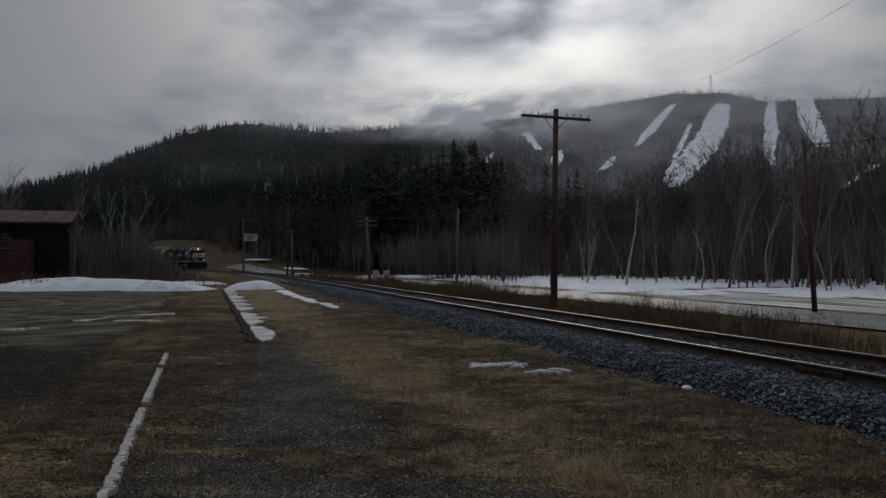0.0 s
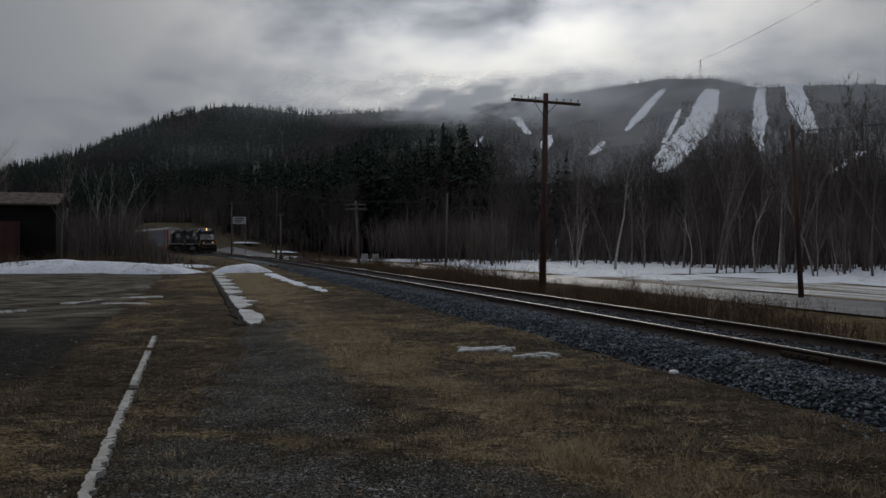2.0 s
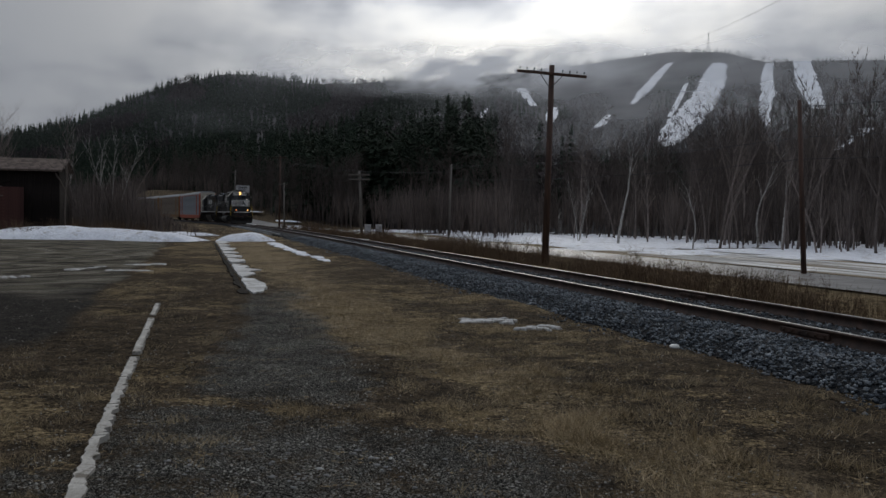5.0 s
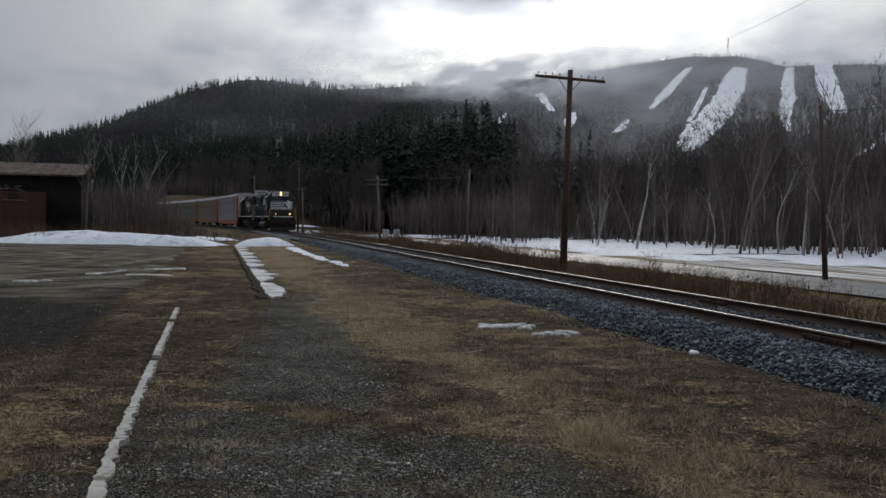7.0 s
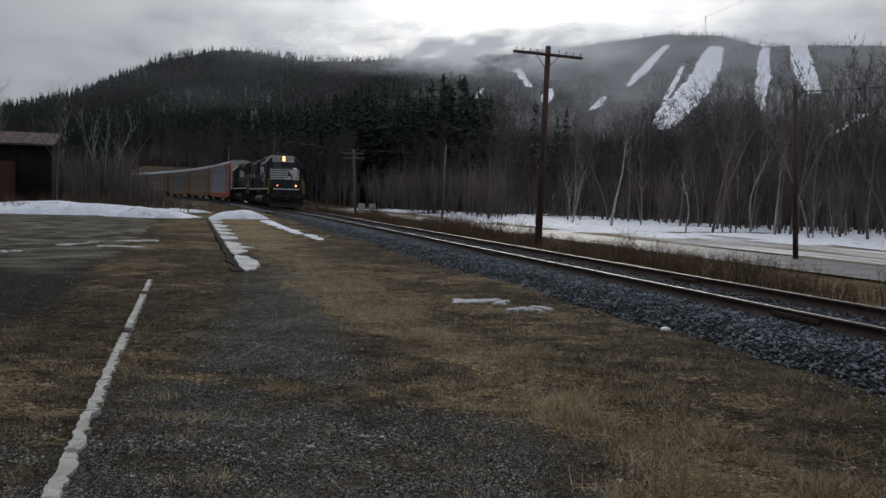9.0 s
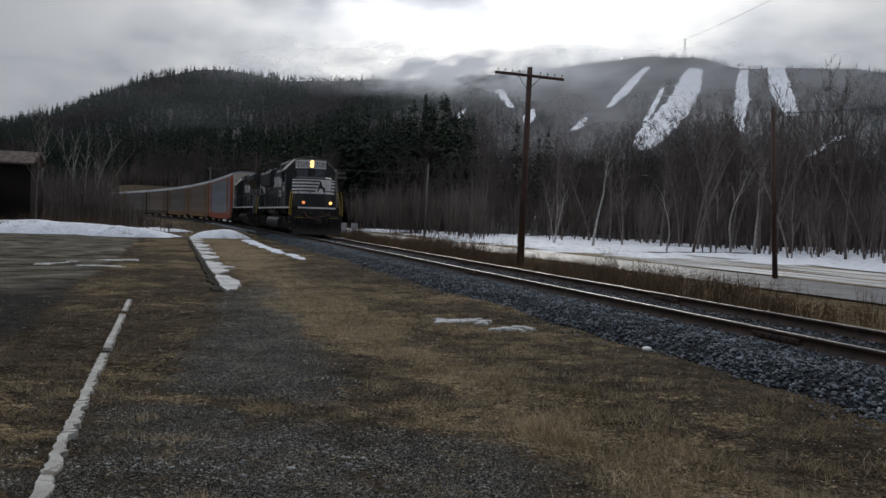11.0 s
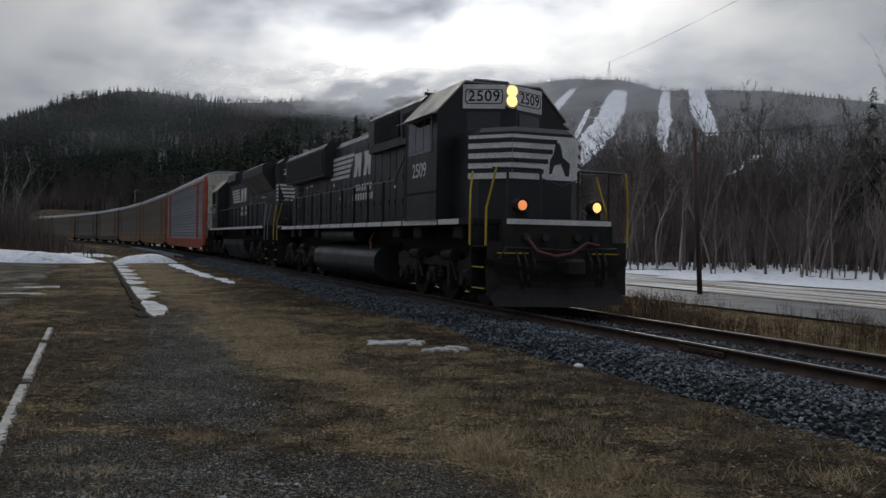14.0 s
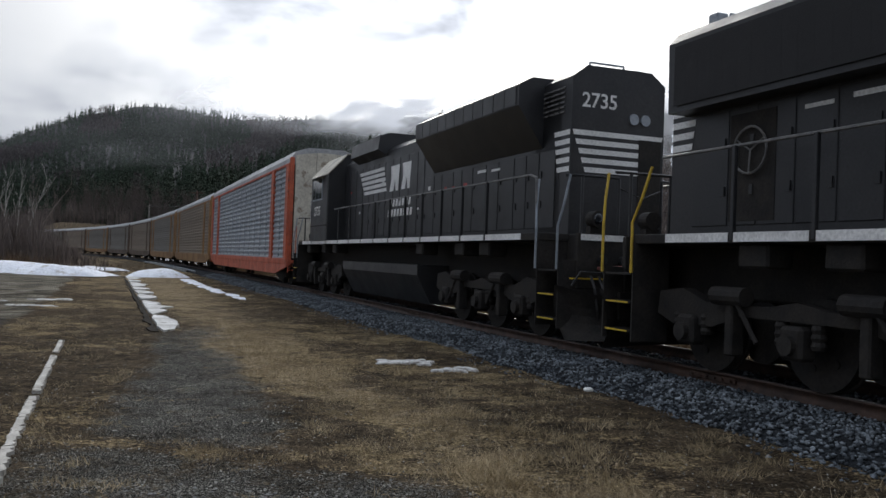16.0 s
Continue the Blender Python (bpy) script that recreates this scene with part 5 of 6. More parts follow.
    # stones: crushed ballast, and grit on the bare ground
    octa = np.array([(1, 0, 0), (0, 1, 0), (-1, 0, 0), (0, -1, 0), (0, 0, 1), (0, 0, -1)], float)
    of = np.array([(0, 1, 4), (1, 2, 4), (2, 3, 4), (3, 0, 4), (1, 0, 5), (2, 1, 5), (3, 2, 5), (0, 3, 5)])

    def stones(name, label, x, y, z, size, material, flat=0.75):
        n = len(x)
        Vv = octa[None] * (0.6 + 0.8 * r2.rand(n, 6, 1)) * size[:, None, None]
        Q = r2.normal(size=(n, 3, 3))
        Q = np.linalg.qr(Q)[0]
        Vv = np.einsum("nij,nkj->nki", Q, Vv)
        Vv[:, :, 2] *= flat
        Vv += np.stack([x, y, z], 1)[:, None]
        Ff = (of[None] + 6 * np.arange(n)[:, None, None]).reshape(-1, 3)
        return tagged(new(name, mesh_np(name, Vv.reshape(-1, 3), Ff, material)), label, "stones", kind="stuff")
    n = 64000
    s = -6 + 66 * r2.rand(n) ** 1.5
    q = np.where(r2.rand(n) < 0.66, r2.uniform(-2.75, -0.8, n), r2.uniform(-0.8, 2.6, n))
    X, Y, _, _ = track(s, q)
    bed = np.interp(q, [-2.75, -2.35, -1.75, -0.9, 0, 0.9, 1.75, 2.9], [-0.345, -0.34, -0.17, -0.165, -0.175, -0.165, -0.17, -0.5]) + RAIL
    keep = ~((abs(abs(q) - 0.755) < 0.1)) & ((q > -2.35 + 0.22 * bumps(X, Y, 0.8, 9)) | (r2.rand(n) < 0.10))
    size = 0.014 + 0.018 * r2.rand(n)
    stones("ballast_stones", "sharp blue-grey crushed ballast stones", X[keep], Y[keep], bed[keep] + 0.012, size[keep], M["ballast"])
    n = 130000
    r = 3.2 + 20 * r2.rand(n) ** 1.6
    az = np.radians(r2.uniform(-36, 34, n))
    x, y = r * np.sin(az), r * np.cos(az)
    s, q = track_coords(x, y)
    edge = (x + 2.44) + (y - 6.0) * 0.272
    n1 = bumps(x, y, 0.35, 11)
    _, gravel, _, edge = cover(x, y, n1)
    keep = (q < -2.5) & (gravel + 0.16 > r2.rand(n)) & (abs(edge) > 0.1)
    x, y = x[keep], y[keep]
    z = 0.035 * bumps(x, y, 0.9) + 0.05 * bumps(x, y, 0.22, 5)
    stones("loose_gravel", "loose grey gravel scattered over the ground", x, y, z, 0.0035 + 0.0095 * r2.rand(len(x)) ** 3, M["gravel"])


    # flat pale chips of stone close by
    n = 190
    x, y = r2.normal(-0.75, 0.5, n), r2.normal(5.75, 0.4, n)
    stones("stone_chips", "flat pale chips of broken stone on the gravel", x, y, 0.035 * bumps(x, y, 0.9) + 0.05 * bumps(x, y, 0.22, 5) + 0.004, 0.006 + 0.024 * r2.rand(n) ** 2.5, M["chips"], flat=0.3)


M["chips"] = mat("pale_stone_chips", (0.42, 0.42, 0.40), (0.22, 0.22, 0.21), 0.8, scale=3, fine=30, bump=0.2, rand=0.35, island=True)
M["gravel"] = mat("loose_gravel_stone", (0.44, 0.425, 0.375), (0.075, 0.071, 0.062), 0.85, spec=0.15, scale=3, fine=30, bump=0.2, rand=0.6, island=True)
brushwork()
make_ties()
# ---- the train ----
V_END, SLOW, S_END = 12.2, 0.08, 8.25


def front_at(t):
    """How far along the track the end plate of the first engine is at t seconds."""
    return S_END + V_END * (14.5 - t) + 0.5 * SLOW * (14.5 - t) ** 2


def car_pose(t, back, half, rev=False):
    """The pose of a car whose middle runs back metres behind the train's front, on bogies half metres either way."""
    s = front_at(t) + back
    x0, y0, _, _ = track(s - half)
    x1, y1, _, _ = track(s + half)
    a = math.degrees(math.atan2(y0 - y1, x0 - x1)) - 90
    return pose((x0 + x1) / 2, (y0 + y1) / 2, RAIL, 0, 0, a + (180 if rev else 0))


def lettering(text, size, material, name="lettering", spacing=1.0, bold=0.012):
    """Raised letters in the built-in font, standing in the plane of x and y."""
    cu = bpy.data.curves.new(name, "FONT")
    cu.body, cu.size, cu.align_x, cu.align_y, cu.extrude, cu.offset, cu.space_character = text, size, "CENTER", "CENTER", 0.002, bold * size, spacing
    ob = bpy.data.objects.new(name, cu)
    scene.collection.objects.link(ob)
    me = bpy.data.meshes.new_from_object(ob.evaluated_get(bpy.context.evaluated_depsgraph_get()))
    bpy.data.objects.remove(ob)
    me.materials.clear()
    me.materials.append(material)
    return me


def put(name, me, parent, at, label=""):
    ob = new(name, me)
    ob.parent = parent
    ob.matrix_local = at
    return tagged(ob, label)


def side_at(x, y, z, sd):
    """The pose of flat work on the side sd (+1 right, -1 left) of a car, read from outside."""
    return Matrix.Translation((x * sd, y, z)) @ Euler((radians(90), 0, radians(90 if sd > 0 else -90))).to_matrix().to_4x4()


def slab(pts, d=0.004):
    """A thin raised shape from an outline in the plane of x and y."""
    return prism(B(), pts, "z", 0, d)


def wheelset(truck, y, r, gear):
    bm = B()
    for e in (-1, 1):
        cyl(bm, (e * 0.69, 0, 0), (e * 0.82, 0, 0), r, n=28)
        cyl(bm, (e * 0.655, 0, 0), (e * 0.69, 0, 0), r + 0.028, n=28)
        for k in range(5):
            a = k * 2 * math.pi / 5
            cyl(bm, (e * 0.82, 0.55 * r * math.cos(a), 0.55 * r * math.sin(a)), (e * 0.835, 0.55 * r * math.cos(a), 0.55 * r * math.sin(a)), 0.05, n=8)
    cyl(bm, (-0.98, 0, 0), (0.98, 0, 0), 0.085, n=12)
    ob = part("wheelset", bm, gear, truck, "steel wheels on their axle", at=pose(0, y, r))
    SPIN.append((ob, y, r))
    return ob


SPIN = []


def loco_truck(loco, y0):
    """A three-axle truck, its middle at y0."""
    bm = B()
    box(bm, -0.5, 0.5, -2.2, 2.2, 0.55, 0.95, 0.04)
    truck = part("truck", bm, M["dark"], loco, "black grimy three-axle truck", at=pose(0, y0, 0))
    for e in (-1, 1):
        bm = B()
        x0, x1 = e * 1.02, e * 1.2
        out = [(-2.55, 0.72), (-2.5, 1.02), (-2.0, 1.08), (-1.55, 0.92), (-0.45, 0.92), (0, 1.0), (0.45, 0.92), (1.55, 0.92), (2.0, 1.08), (2.5, 1.02), (2.55, 0.72), (2.2, 0.6), (1.4, 0.62), (0.9, 0.78), (-0.9, 0.78), (-1.4, 0.62), (-2.2, 0.6)]
        prism(bm, out, "x", x0, x1)
        part("side_frame", bm, M["dark"], truck, "cast side frame")
        for y in (-1.85, 0.0, 1.85):
            bm = B()
            box(bm, e * 1.05, e * 1.3, y - 0.17, y + 0.17, 0.36, 0.74, 0.04)
            cyl(bm, (e * 1.3, y, 0.53), (e * 1.37, y, 0.53), 0.115, n=14)
            part("axle_box", bm, M["dark"], truck)
            for yy in (y - 0.27, y + 0.27):
                bm = B()
                for k in range(6):
                    cyl(bm, (e * 1.14, yy, 0.5 + k * 0.045), (e * 1.14, yy, 0.545 + k * 0.045), 0.088 if k % 2 else 0.07, 0.07 if k % 2 else 0.088, n=10)
                bmesh.ops.remove_doubles(bm, verts=bm.verts[:], dist=0.001)
                part("spring", bm, M["dark"], truck)
        for y in (-1.0, 1.0):
            bm = B()
            cyl(bm, (e * 1.27, y - 0.28, 1.02), (e * 1.27, y + 0.28, 1.02), 0.115, n=12)
            box(bm, e * 1.1, e * 1.3, y - 0.07, y + 0.07, 0.3, 0.95, 0.02)
            cyl(bm, (e * 1.3, y + 0.1, 1.0), (e * 1.3, y + 0.5, 0.5), 0.03, n=6)
            part("brake_cylinder", bm, M["dark"], truck)
    for y in (-1.85, 0.0, 1.85):
        wheelset(truck, y, 0.53, M["dark"])
        bm = cyl(B(), (-0.55, y + 0.62, 0.56), (0.55, y + 0.62, 0.56), 0.4, n=16)
        box(bm, -0.55, 0.55, y + 0.1, y + 1.0, 0.34, 0.9, 0.05)
        part("traction_motor", bm, M["dark"], truck)


def stair(loco, ye, sd, deck, f, yellow):
    """Corner steps below the deck: ye the end plate, f +1 at the front."""
    ya, yb = ye - f * 0.78, ye - f * 0.04
    st = part("stairwell", box(B(), sd * 0.93, sd * 0.96, ya, yb, 0.3, deck - 0.1), M["dark"], loco, "black corner steps")
    part("side_plate", box(B(), sd * 0.961, sd * 1.53, ya - 0.015, ya + 0.015, 0.3, deck - 0.1), M["dark"], st)
    part("side_plate", box(B(), sd * 1.12, sd * 1.53, yb - 0.015, yb + 0.015, 0.3, deck - 0.45), M["dark"], st)
    for z in (0.42, 0.82, 1.22):
        part("step_tread", box(B(), sd * 0.95, sd * 1.53, ya + f * 0.05, yb - f * 0.05, z, z + 0.03), M["dark"], st)
        if z < 1.0:
            part("step_edge", box(B(), sd * 1.53, sd * 1.542, ya + f * 0.1, yb - f * 0.1, z + 0.005, z + 0.028), M["yellow"], st, "yellow step edge")
    for yy, bend in ((ya, f * 0.22), (yb, -f * 0.12)):
        bm = tube(B(), [(sd * 1.56, yy, 1.25), (sd * 1.56, yy, 1.95), (sd * 1.5, yy - bend * 0.6, 2.3), (sd * 1.42, yy - bend, deck + 0.93)], 0.021)
        part("grab_rail", bm, M["yellow"] if yellow else M["galv"], st, "bent yellow grab rail" if yellow else "bent grey grab rail")


def locomotive(number, flared, label):
    """A six-axle freight engine; +y is its cab end, the middle at the origin, on the rail heads."""
    dz = 0.08 if flared else 0.0
    deck = 1.78 + dz
    E = 10.375 if not flared else 10.7
    lo = thing("locomotive", label, "locomotive", "engines of the train")
    blk, wht = M["black"], M["white"]
    # underframe and deck
    bm = B()
    box(bm, -1.5, 1.5, -E + 0.75, E - 0.75, deck - 0.13, deck, 0.01)
    box(bm, -0.94, 0.94, -E, E, deck - 0.16, deck, 0.01)
    box(bm, -0.6, 0.6, -E + 0.1, E - 0.1, 0.95, deck - 0.13, 0.03)
    box(bm, -1.2, 1.2, -E, -E + 0.09, 0.95, deck, 0.01)
    box(bm, -1.2, 1.2, E - 0.09, E, 0.95, deck, 0.01)
    for sd in (-1, 1):
        for y in (-7.4, -6.1, -3.6, 4.7, 6.2, 8.6):
            box(bm, sd * 1.0, sd * 1.4, y - 0.25, y + 0.25, deck - 0.42, deck - 0.13, 0.03)
    fr = part("underframe", bm, M["dark"], lo, "black underframe and walkway")
    rng = random.Random(number)
    for sd in (-1, 1):
        posts = [-8.95, -7.65, -6.4, -5.2, -3.95, -2.7, -1.45, -0.1, 1.2, 2.55, 3.9, 5.45, 7.75]
        ends = [-E + 1.42] + [p for p in posts if p > -E + 1.8] + [E - 1.42]
        for a, b in zip(ends, ends[1:]):
            bm = box(B(), sd * 1.502, sd * 1.512, a + 0.05, b - 0.05, deck - 0.115, deck - 0.004)
            part("sill_stripe", bm, wht, fr, "white stripe along the sill")
    for f in (-1, 1):
        bm = box(B(), -1.15, 1.15, f * (E + 0.002), f * (E + 0.012), deck - 0.12, deck - 0.02)
        part("sill_stripe", bm, wht, fr, "white stripe across the end")
        # coupler, hoses, plow
        bm = B()
        box(bm, -0.11, 0.11, f * E, f * (E + 0.45), 0.76, 0.96, 0.02)
        box(bm, -0.19, 0.16, f * (E + 0.40), f * (E + 0.68), 0.70, 1.02, 0.05)
        part("coupler", bm, M["dark"], lo, "knuckle coupler")
        bm = tube(B(), [(-1.35, f * (E + 0.1), 1.0), (-1.2, f * (E + 0.12), 1.22), (0.0, f * (E + 0.12), 1.18), (1.2, f * (E + 0.12), 1.22), (1.35, f * (E + 0.1), 1.0)], 0.018)
        part("uncoupling_lever", bm, M["black"], lo)
        for x in (-0.75, -0.35, 0.35, 0.75):
            part("cable_socket", cyl(B(), (x, f * E, 1.42), (x, f * (E + 0.08), 1.42), 0.075, n=12), M["black"], lo)
        for sd in (-1, 1):
            part("footboard_edge", box(B(), sd * 0.7, sd * 1.35, f * (E + 0.03), f * (E + 0.05), 1.10, 1.125), M["yellow"], lo, "yellow footboard edge")
        for x in (-0.95, -0.8, -0.62, 0.62, 0.8, 0.95):
            bm = B()
            pts = [(x, f * (E + 0.02), 1.15), (x, f * (E + 0.16), 0.95), (x * 0.96, f * (E + 0.2), 0.62), (x * 0.9, f * (E + 0.14), 0.45)]
            tube(bm, pts, 0.026)
            part("air_hose", bm, M["rubber"], lo, "black brake hose")
        bm = tube(B(), [(0.75, f * (E + 0.05), deck - 0.35), (0.6, f * (E + 0.22), 1.15), (0.25, f * (E + 0.3), 1.06), (-0.1, f * (E + 0.3), 1.12), (-0.45, f * (E + 0.25), 1.32), (-0.85, f * (E + 0.05), 1.28)], 0.03)
        part("jumper_hose", bm, M["redhose"], lo, "sagging reddish hose")
        # a curved blade, pointed in the middle and flared at its upper ends
        bm, nx, nz_ = B(), 16, 6
        grid = []
        for back in (0.0, 0.04):
            for i in range(nx + 1):
                u = -1 + 2 * i / nx
                for j in range(nz_ + 1):
                    w = j / nz_
                    out_ = 0.10 + 0.46 * (1 - abs(u) ** 1.4) - 0.30 * math.sin(math.pi * w) ** 1.0 * 0.6 - 0.10 * w
                    grid.append(bm.verts.new((u * (1.42 + 0.16 * w), f * (E + out_ - back), 0.12 + w * (0.66 + 0.22 * abs(u) ** 2))))
        m = (nx + 1) * (nz_ + 1)
        for i in range(nx):
            for j in range(nz_):
                q = [i * (nz_ + 1) + j, (i + 1) * (nz_ + 1) + j, (i + 1) * (nz_ + 1) + j + 1, i * (nz_ + 1) + j + 1]
                bm.faces.new([grid[k] for k in q])
                bm.faces.new([grid[k + m] for k in q[::-1]])
        box(bm, -1.3, 1.3, f * (E - 0.14), f * (E - 0.02), 0.55, 0.95)
        part("snow_plow", bm, M["dark"], lo, "black pilot plow close over the rails")
        for sd in (-1, 1):
            stair(lo, f * E, sd, deck, f, not flared)
        # end railing
        bm = B()
        for x in (-1.12, -0.42, 0.42, 1.12):
            part("railing_post", tube(B(), [(x, f * (E - 0.05), deck), (x, f * (E - 0.05), deck + 0.93)], 0.026), blk, lo)
        tube(bm, [(-1.42, f * (E - 0.1), deck + 0.93), (-1.12, f * (E - 0.05), deck + 0.94), (-0.42, f * (E - 0.05), deck + 0.94)], 0.022)
        tube(bm, [(1.42, f * (E - 0.1), deck + 0.93), (1.12, f * (E - 0.05), deck + 0.94), (0.42, f * (E - 0.05), deck + 0.94)], 0.022)
        tube(bm, [(-0.42, f * (E - 0.05), deck + 0.78), (0, f * E, deck + 0.62), (0.42, f * (E - 0.05), deck + 0.78)], 0.012)
        part("end_railing", bm, blk, lo, "black end railing")
        for x in (-0.82, 0.82):
            bm = cyl(B(), (x, f * (E - 0.22), deck + 0.24), (x, f * (E - 0.0), deck + 0.24), 0.135, n=18)
            box(bm, x - 0.12, x + 0.12, f * (E - 0.2), f * (E - 0.06), deck, deck + 0.12)
            dl = part("ditch_light", bm, M["dark"], lo, "round ditch light in a black can")
            lit = M["pane"] if (f < 0 or flared) else (M["ditch_dim"] if x > 0 else M["ditch_on"])
            bm = B()
            bmesh.ops.create_uvsphere(bm, u_segments=16, v_segments=8, radius=0.095, matrix=Matrix.Translation((x, f * (E + 0.0), deck + 0.24)) @ Matrix.Diagonal((1, 0.3, 1, 1)))
            part("lens", bm, lit, dl, "amber glowing lens" if lit is not M["pane"] else "unlit lens", smooth=True)
    # fuel tank
    bm = B()
    if flared:
        prism(bm, [(-1.42, 0.95), (-1.42, 1.2), (1.42, 1.2), (1.42, 0.95), (1.05, 0.25), (-1.05, 0.25)], "y", -3.6, 3.4)
    else:
        out = [(1.40 * math.copysign(abs(math.cos(a)) ** 0.6, math.cos(a)), 0.70 + 0.54 * math.copysign(abs(math.sin(a)) ** 0.75, math.sin(a))) for a in np.linspace(0, 2 * math.pi, 81)[:-1]]
        prism(bm, out, "y", -3.9, 2.95)
    tank = part("fuel_tank", bm, M["black"], lo, "long black fuel tank between the trucks", smooth=False)
    if not flared:
        for sd in (-1, 1):
            bm = cyl(B(), (sd * 1.12, -3.9, 1.46), (sd * 1.12, 0.6, 1.46), 0.19, n=40)
            part("air_reservoir", bm, M["black"], lo, "black air reservoir under the sill", smooth=False)
            bm = tube(B(), [(sd * 1.3, 2.6, 1.52), (sd * 1.42, 2.62, 1.3), (sd * 1.42, 2.75, 1.05)], 0.03)
            part("fuel_filler", bm, M["redhose"], tank, "red fuel filler")
    for y in (-6.9, 6.9):
        loco_truck(lo, y)
    # hood sections
    hoodx = 0.95

    def hood_prism(y0, y1, x, z1, ch, name, lab, zb=deck):
        bm = prism(B(), [(-x, zb), (-x, z1 - ch), (-x + ch * 0.8, z1 - ch * 0.25), (-x + ch * 1.8, z1), (x - ch * 1.8, z1), (x - ch * 0.8, z1 - ch * 0.25), (x, z1 - ch), (x, zb)], "y", y0, y1)
        return part(name, bm, blk, lo, lab)

    R0 = -E + 0.78       # rear of the hood
    if flared:
        hood = hood_prism(R0 + 0.35, 5.3, hoodx, 4.62, 0.22, "long_hood", "long black engine hood with doors")
        bm = prism(B(), [(-0.95, deck), (-0.95, 4.6), (-0.65, 4.82), (0.65, 4.82), (0.95, 4.6), (0.95, deck)], "y", R0, R0 + 1.3)
        part("hood_end", bm, blk, hood, "black rounded hood end")
        bm = prism(B(), [(-0.96, 3.45), (-1.48, 4.2), (-1.48, 4.58), (-1.2, 4.74), (1.2, 4.74), (1.48, 4.58), (1.48, 4.2), (0.96, 3.45)], "y", -8.9, -3.3)
        rad = part("radiator_housing", bm, blk, lo, "flared black radiator housing")
        for sd in (-1, 1):
            for k in range(11):
                y = -8.8 + k * 0.5
                bm = box(B(), sd * 1.482, sd * 1.495, y, y + 0.47, 4.22, 4.56)
                part("screen_panel", bm, blk, rad)
        bm = prism(B(), [(-1.0, 4.3), (-1.25, 4.45), (-1.2, 4.85), (-0.9, 4.95), (0.9, 4.95), (1.2, 4.85), (1.25, 4.45), (1.0, 4.3)], "y", 0.6, 3.6)
        part("exhaust_housing", bm, blk, lo, "black housing on the hood roof")
        logo_y, stripe_y = -0.7, 1.7
    else:
        hood = hood_prism(R0 + 0.02, 5.75, hoodx, 4.60, 0.30, "long_hood", "long black engine hood with doors")
        bm = prism(B(), [(-1.28, 3.42), (-1.30, 4.36), (-1.15, 4.52), (1.15, 4.52), (1.30, 4.36), (1.28, 3.42)], "y", -9.25, -3.1)
        rad = part("radiator_section", bm, blk, lo, "black radiator housing wider than the hood")
        for sd in (-1, 1):
            for k in range(24):
                y = -9.1 + k * 0.245
                bm = box(B(), sd * 1.30, sd * 1.312, y, y + 0.243, 3.5, 4.3)
                part("grille_slat", bm, M["screen"], rad)
        bm = prism(B(), [(-1.12, 3.75), (-1.15, 4.66), (-1.0, 4.80), (1.0, 4.80), (1.15, 4.66), (1.12, 3.75)], "y", 1.4, 5.75)
        dyn = part("brake_housing", bm, blk, lo, "tall black housing behind the cab")
        for sd in (-1, 1):
            for y0, y1, z0, z1 in ((2.0, 4.1, 3.98, 4.64), (4.35, 5.6, 3.9, 4.5)):
                bm = box(B(), sd * 1.145, sd * 1.16, y0, y1, z0, z1, 0.01)
                gr = part("air_grille", bm, M["screen"], dyn, "dark louvred air grille")
                for k in range(7):
                    z = z0 + 0.06 + k * (z1 - z0 - 0.1) / 7
                    bm = box(B(), sd * 1.158, sd * 1.175, y0 + 0.03, y1 - 0.03, z, z + 0.025)
                    part("louvre", bm, M["screen"], gr)
        logo_y, stripe_y = 0.3, -2.3
        bm = B()
        for y in (-8.1, -6.4, -4.7):
            cyl(bm, (0, y, 4.52), (0, y, 4.66), 0.62, n=24)
        part("fan_shrouds", bm, blk, rad, "round radiator fan shrouds")
        part("exhaust_stack", box(B(), -0.3, 0.3, -2.2, -1.4, 4.58, 4.78, 0.04), blk, lo)
        for k in range(3):
            part("air_horn", cyl(B(), (0.1, -0.6 + k * 0.28, 4.72), (0.5, -0.6 + k * 0.28, 4.72), 0.06, 0.1, n=12), blk, lo)
    # hood doors, latches
    for sd in (-1, 1):
        y = R0 + 0.5
        k = 0
        while y < 5.0:
            w = rng.choice((0.52, 0.62, 0.72))
            bm = box(B(), sd * hoodx, sd * (hoodx + 0.014), y + 0.02, y + w - 0.02, deck + 0.12, 3.38 if (y < -3.2 and not flared) or (flared and y < -3.3) else 4.12, 0.008)
            for z in (deck + 0.5, 2.9):
                box(bm, sd * (hoodx + 0.01), sd * (hoodx + 0.035), y + w - 0.12, y + w - 0.06, z, z + 0.12)
            part("hood_door", bm, blk, hood)
            y += w
            k += 1
    # small plates, the hand-brake wheel on a dark plate for its shaded recess, louvres
    for sd in (-1, 1):
        for y, z, w, h, m in ((-6.9, 3.2, 0.42, 0.05, "white"), (-6.2, 3.22, 0.46, 0.06, "white"), (-5.3, 3.0, 0.2, 0.07, "redplate"), (-3.0, 3.05, 0.16, 0.1, "white"), (-4.6, 2.98, 0.14, 0.06, "redplate"), (-4.1, 3.0, 0.14, 0.06, "redplate"), (-2.2, 2.6, 0.12, 0.06, "white"), (0.9, 3.5, 0.16, 0.09, "white"), (3.3, 2.7, 0.14, 0.07, "white"), (4.4, 3.4, 0.12, 0.08, "redplate")):
            part("placard", box(B(), sd * (hoodx + 0.016), sd * (hoodx + 0.021), y - w / 2, y + w / 2, z, z + h), M[m], hood, "small red warning plate" if m == "redplate" else "small white plate")
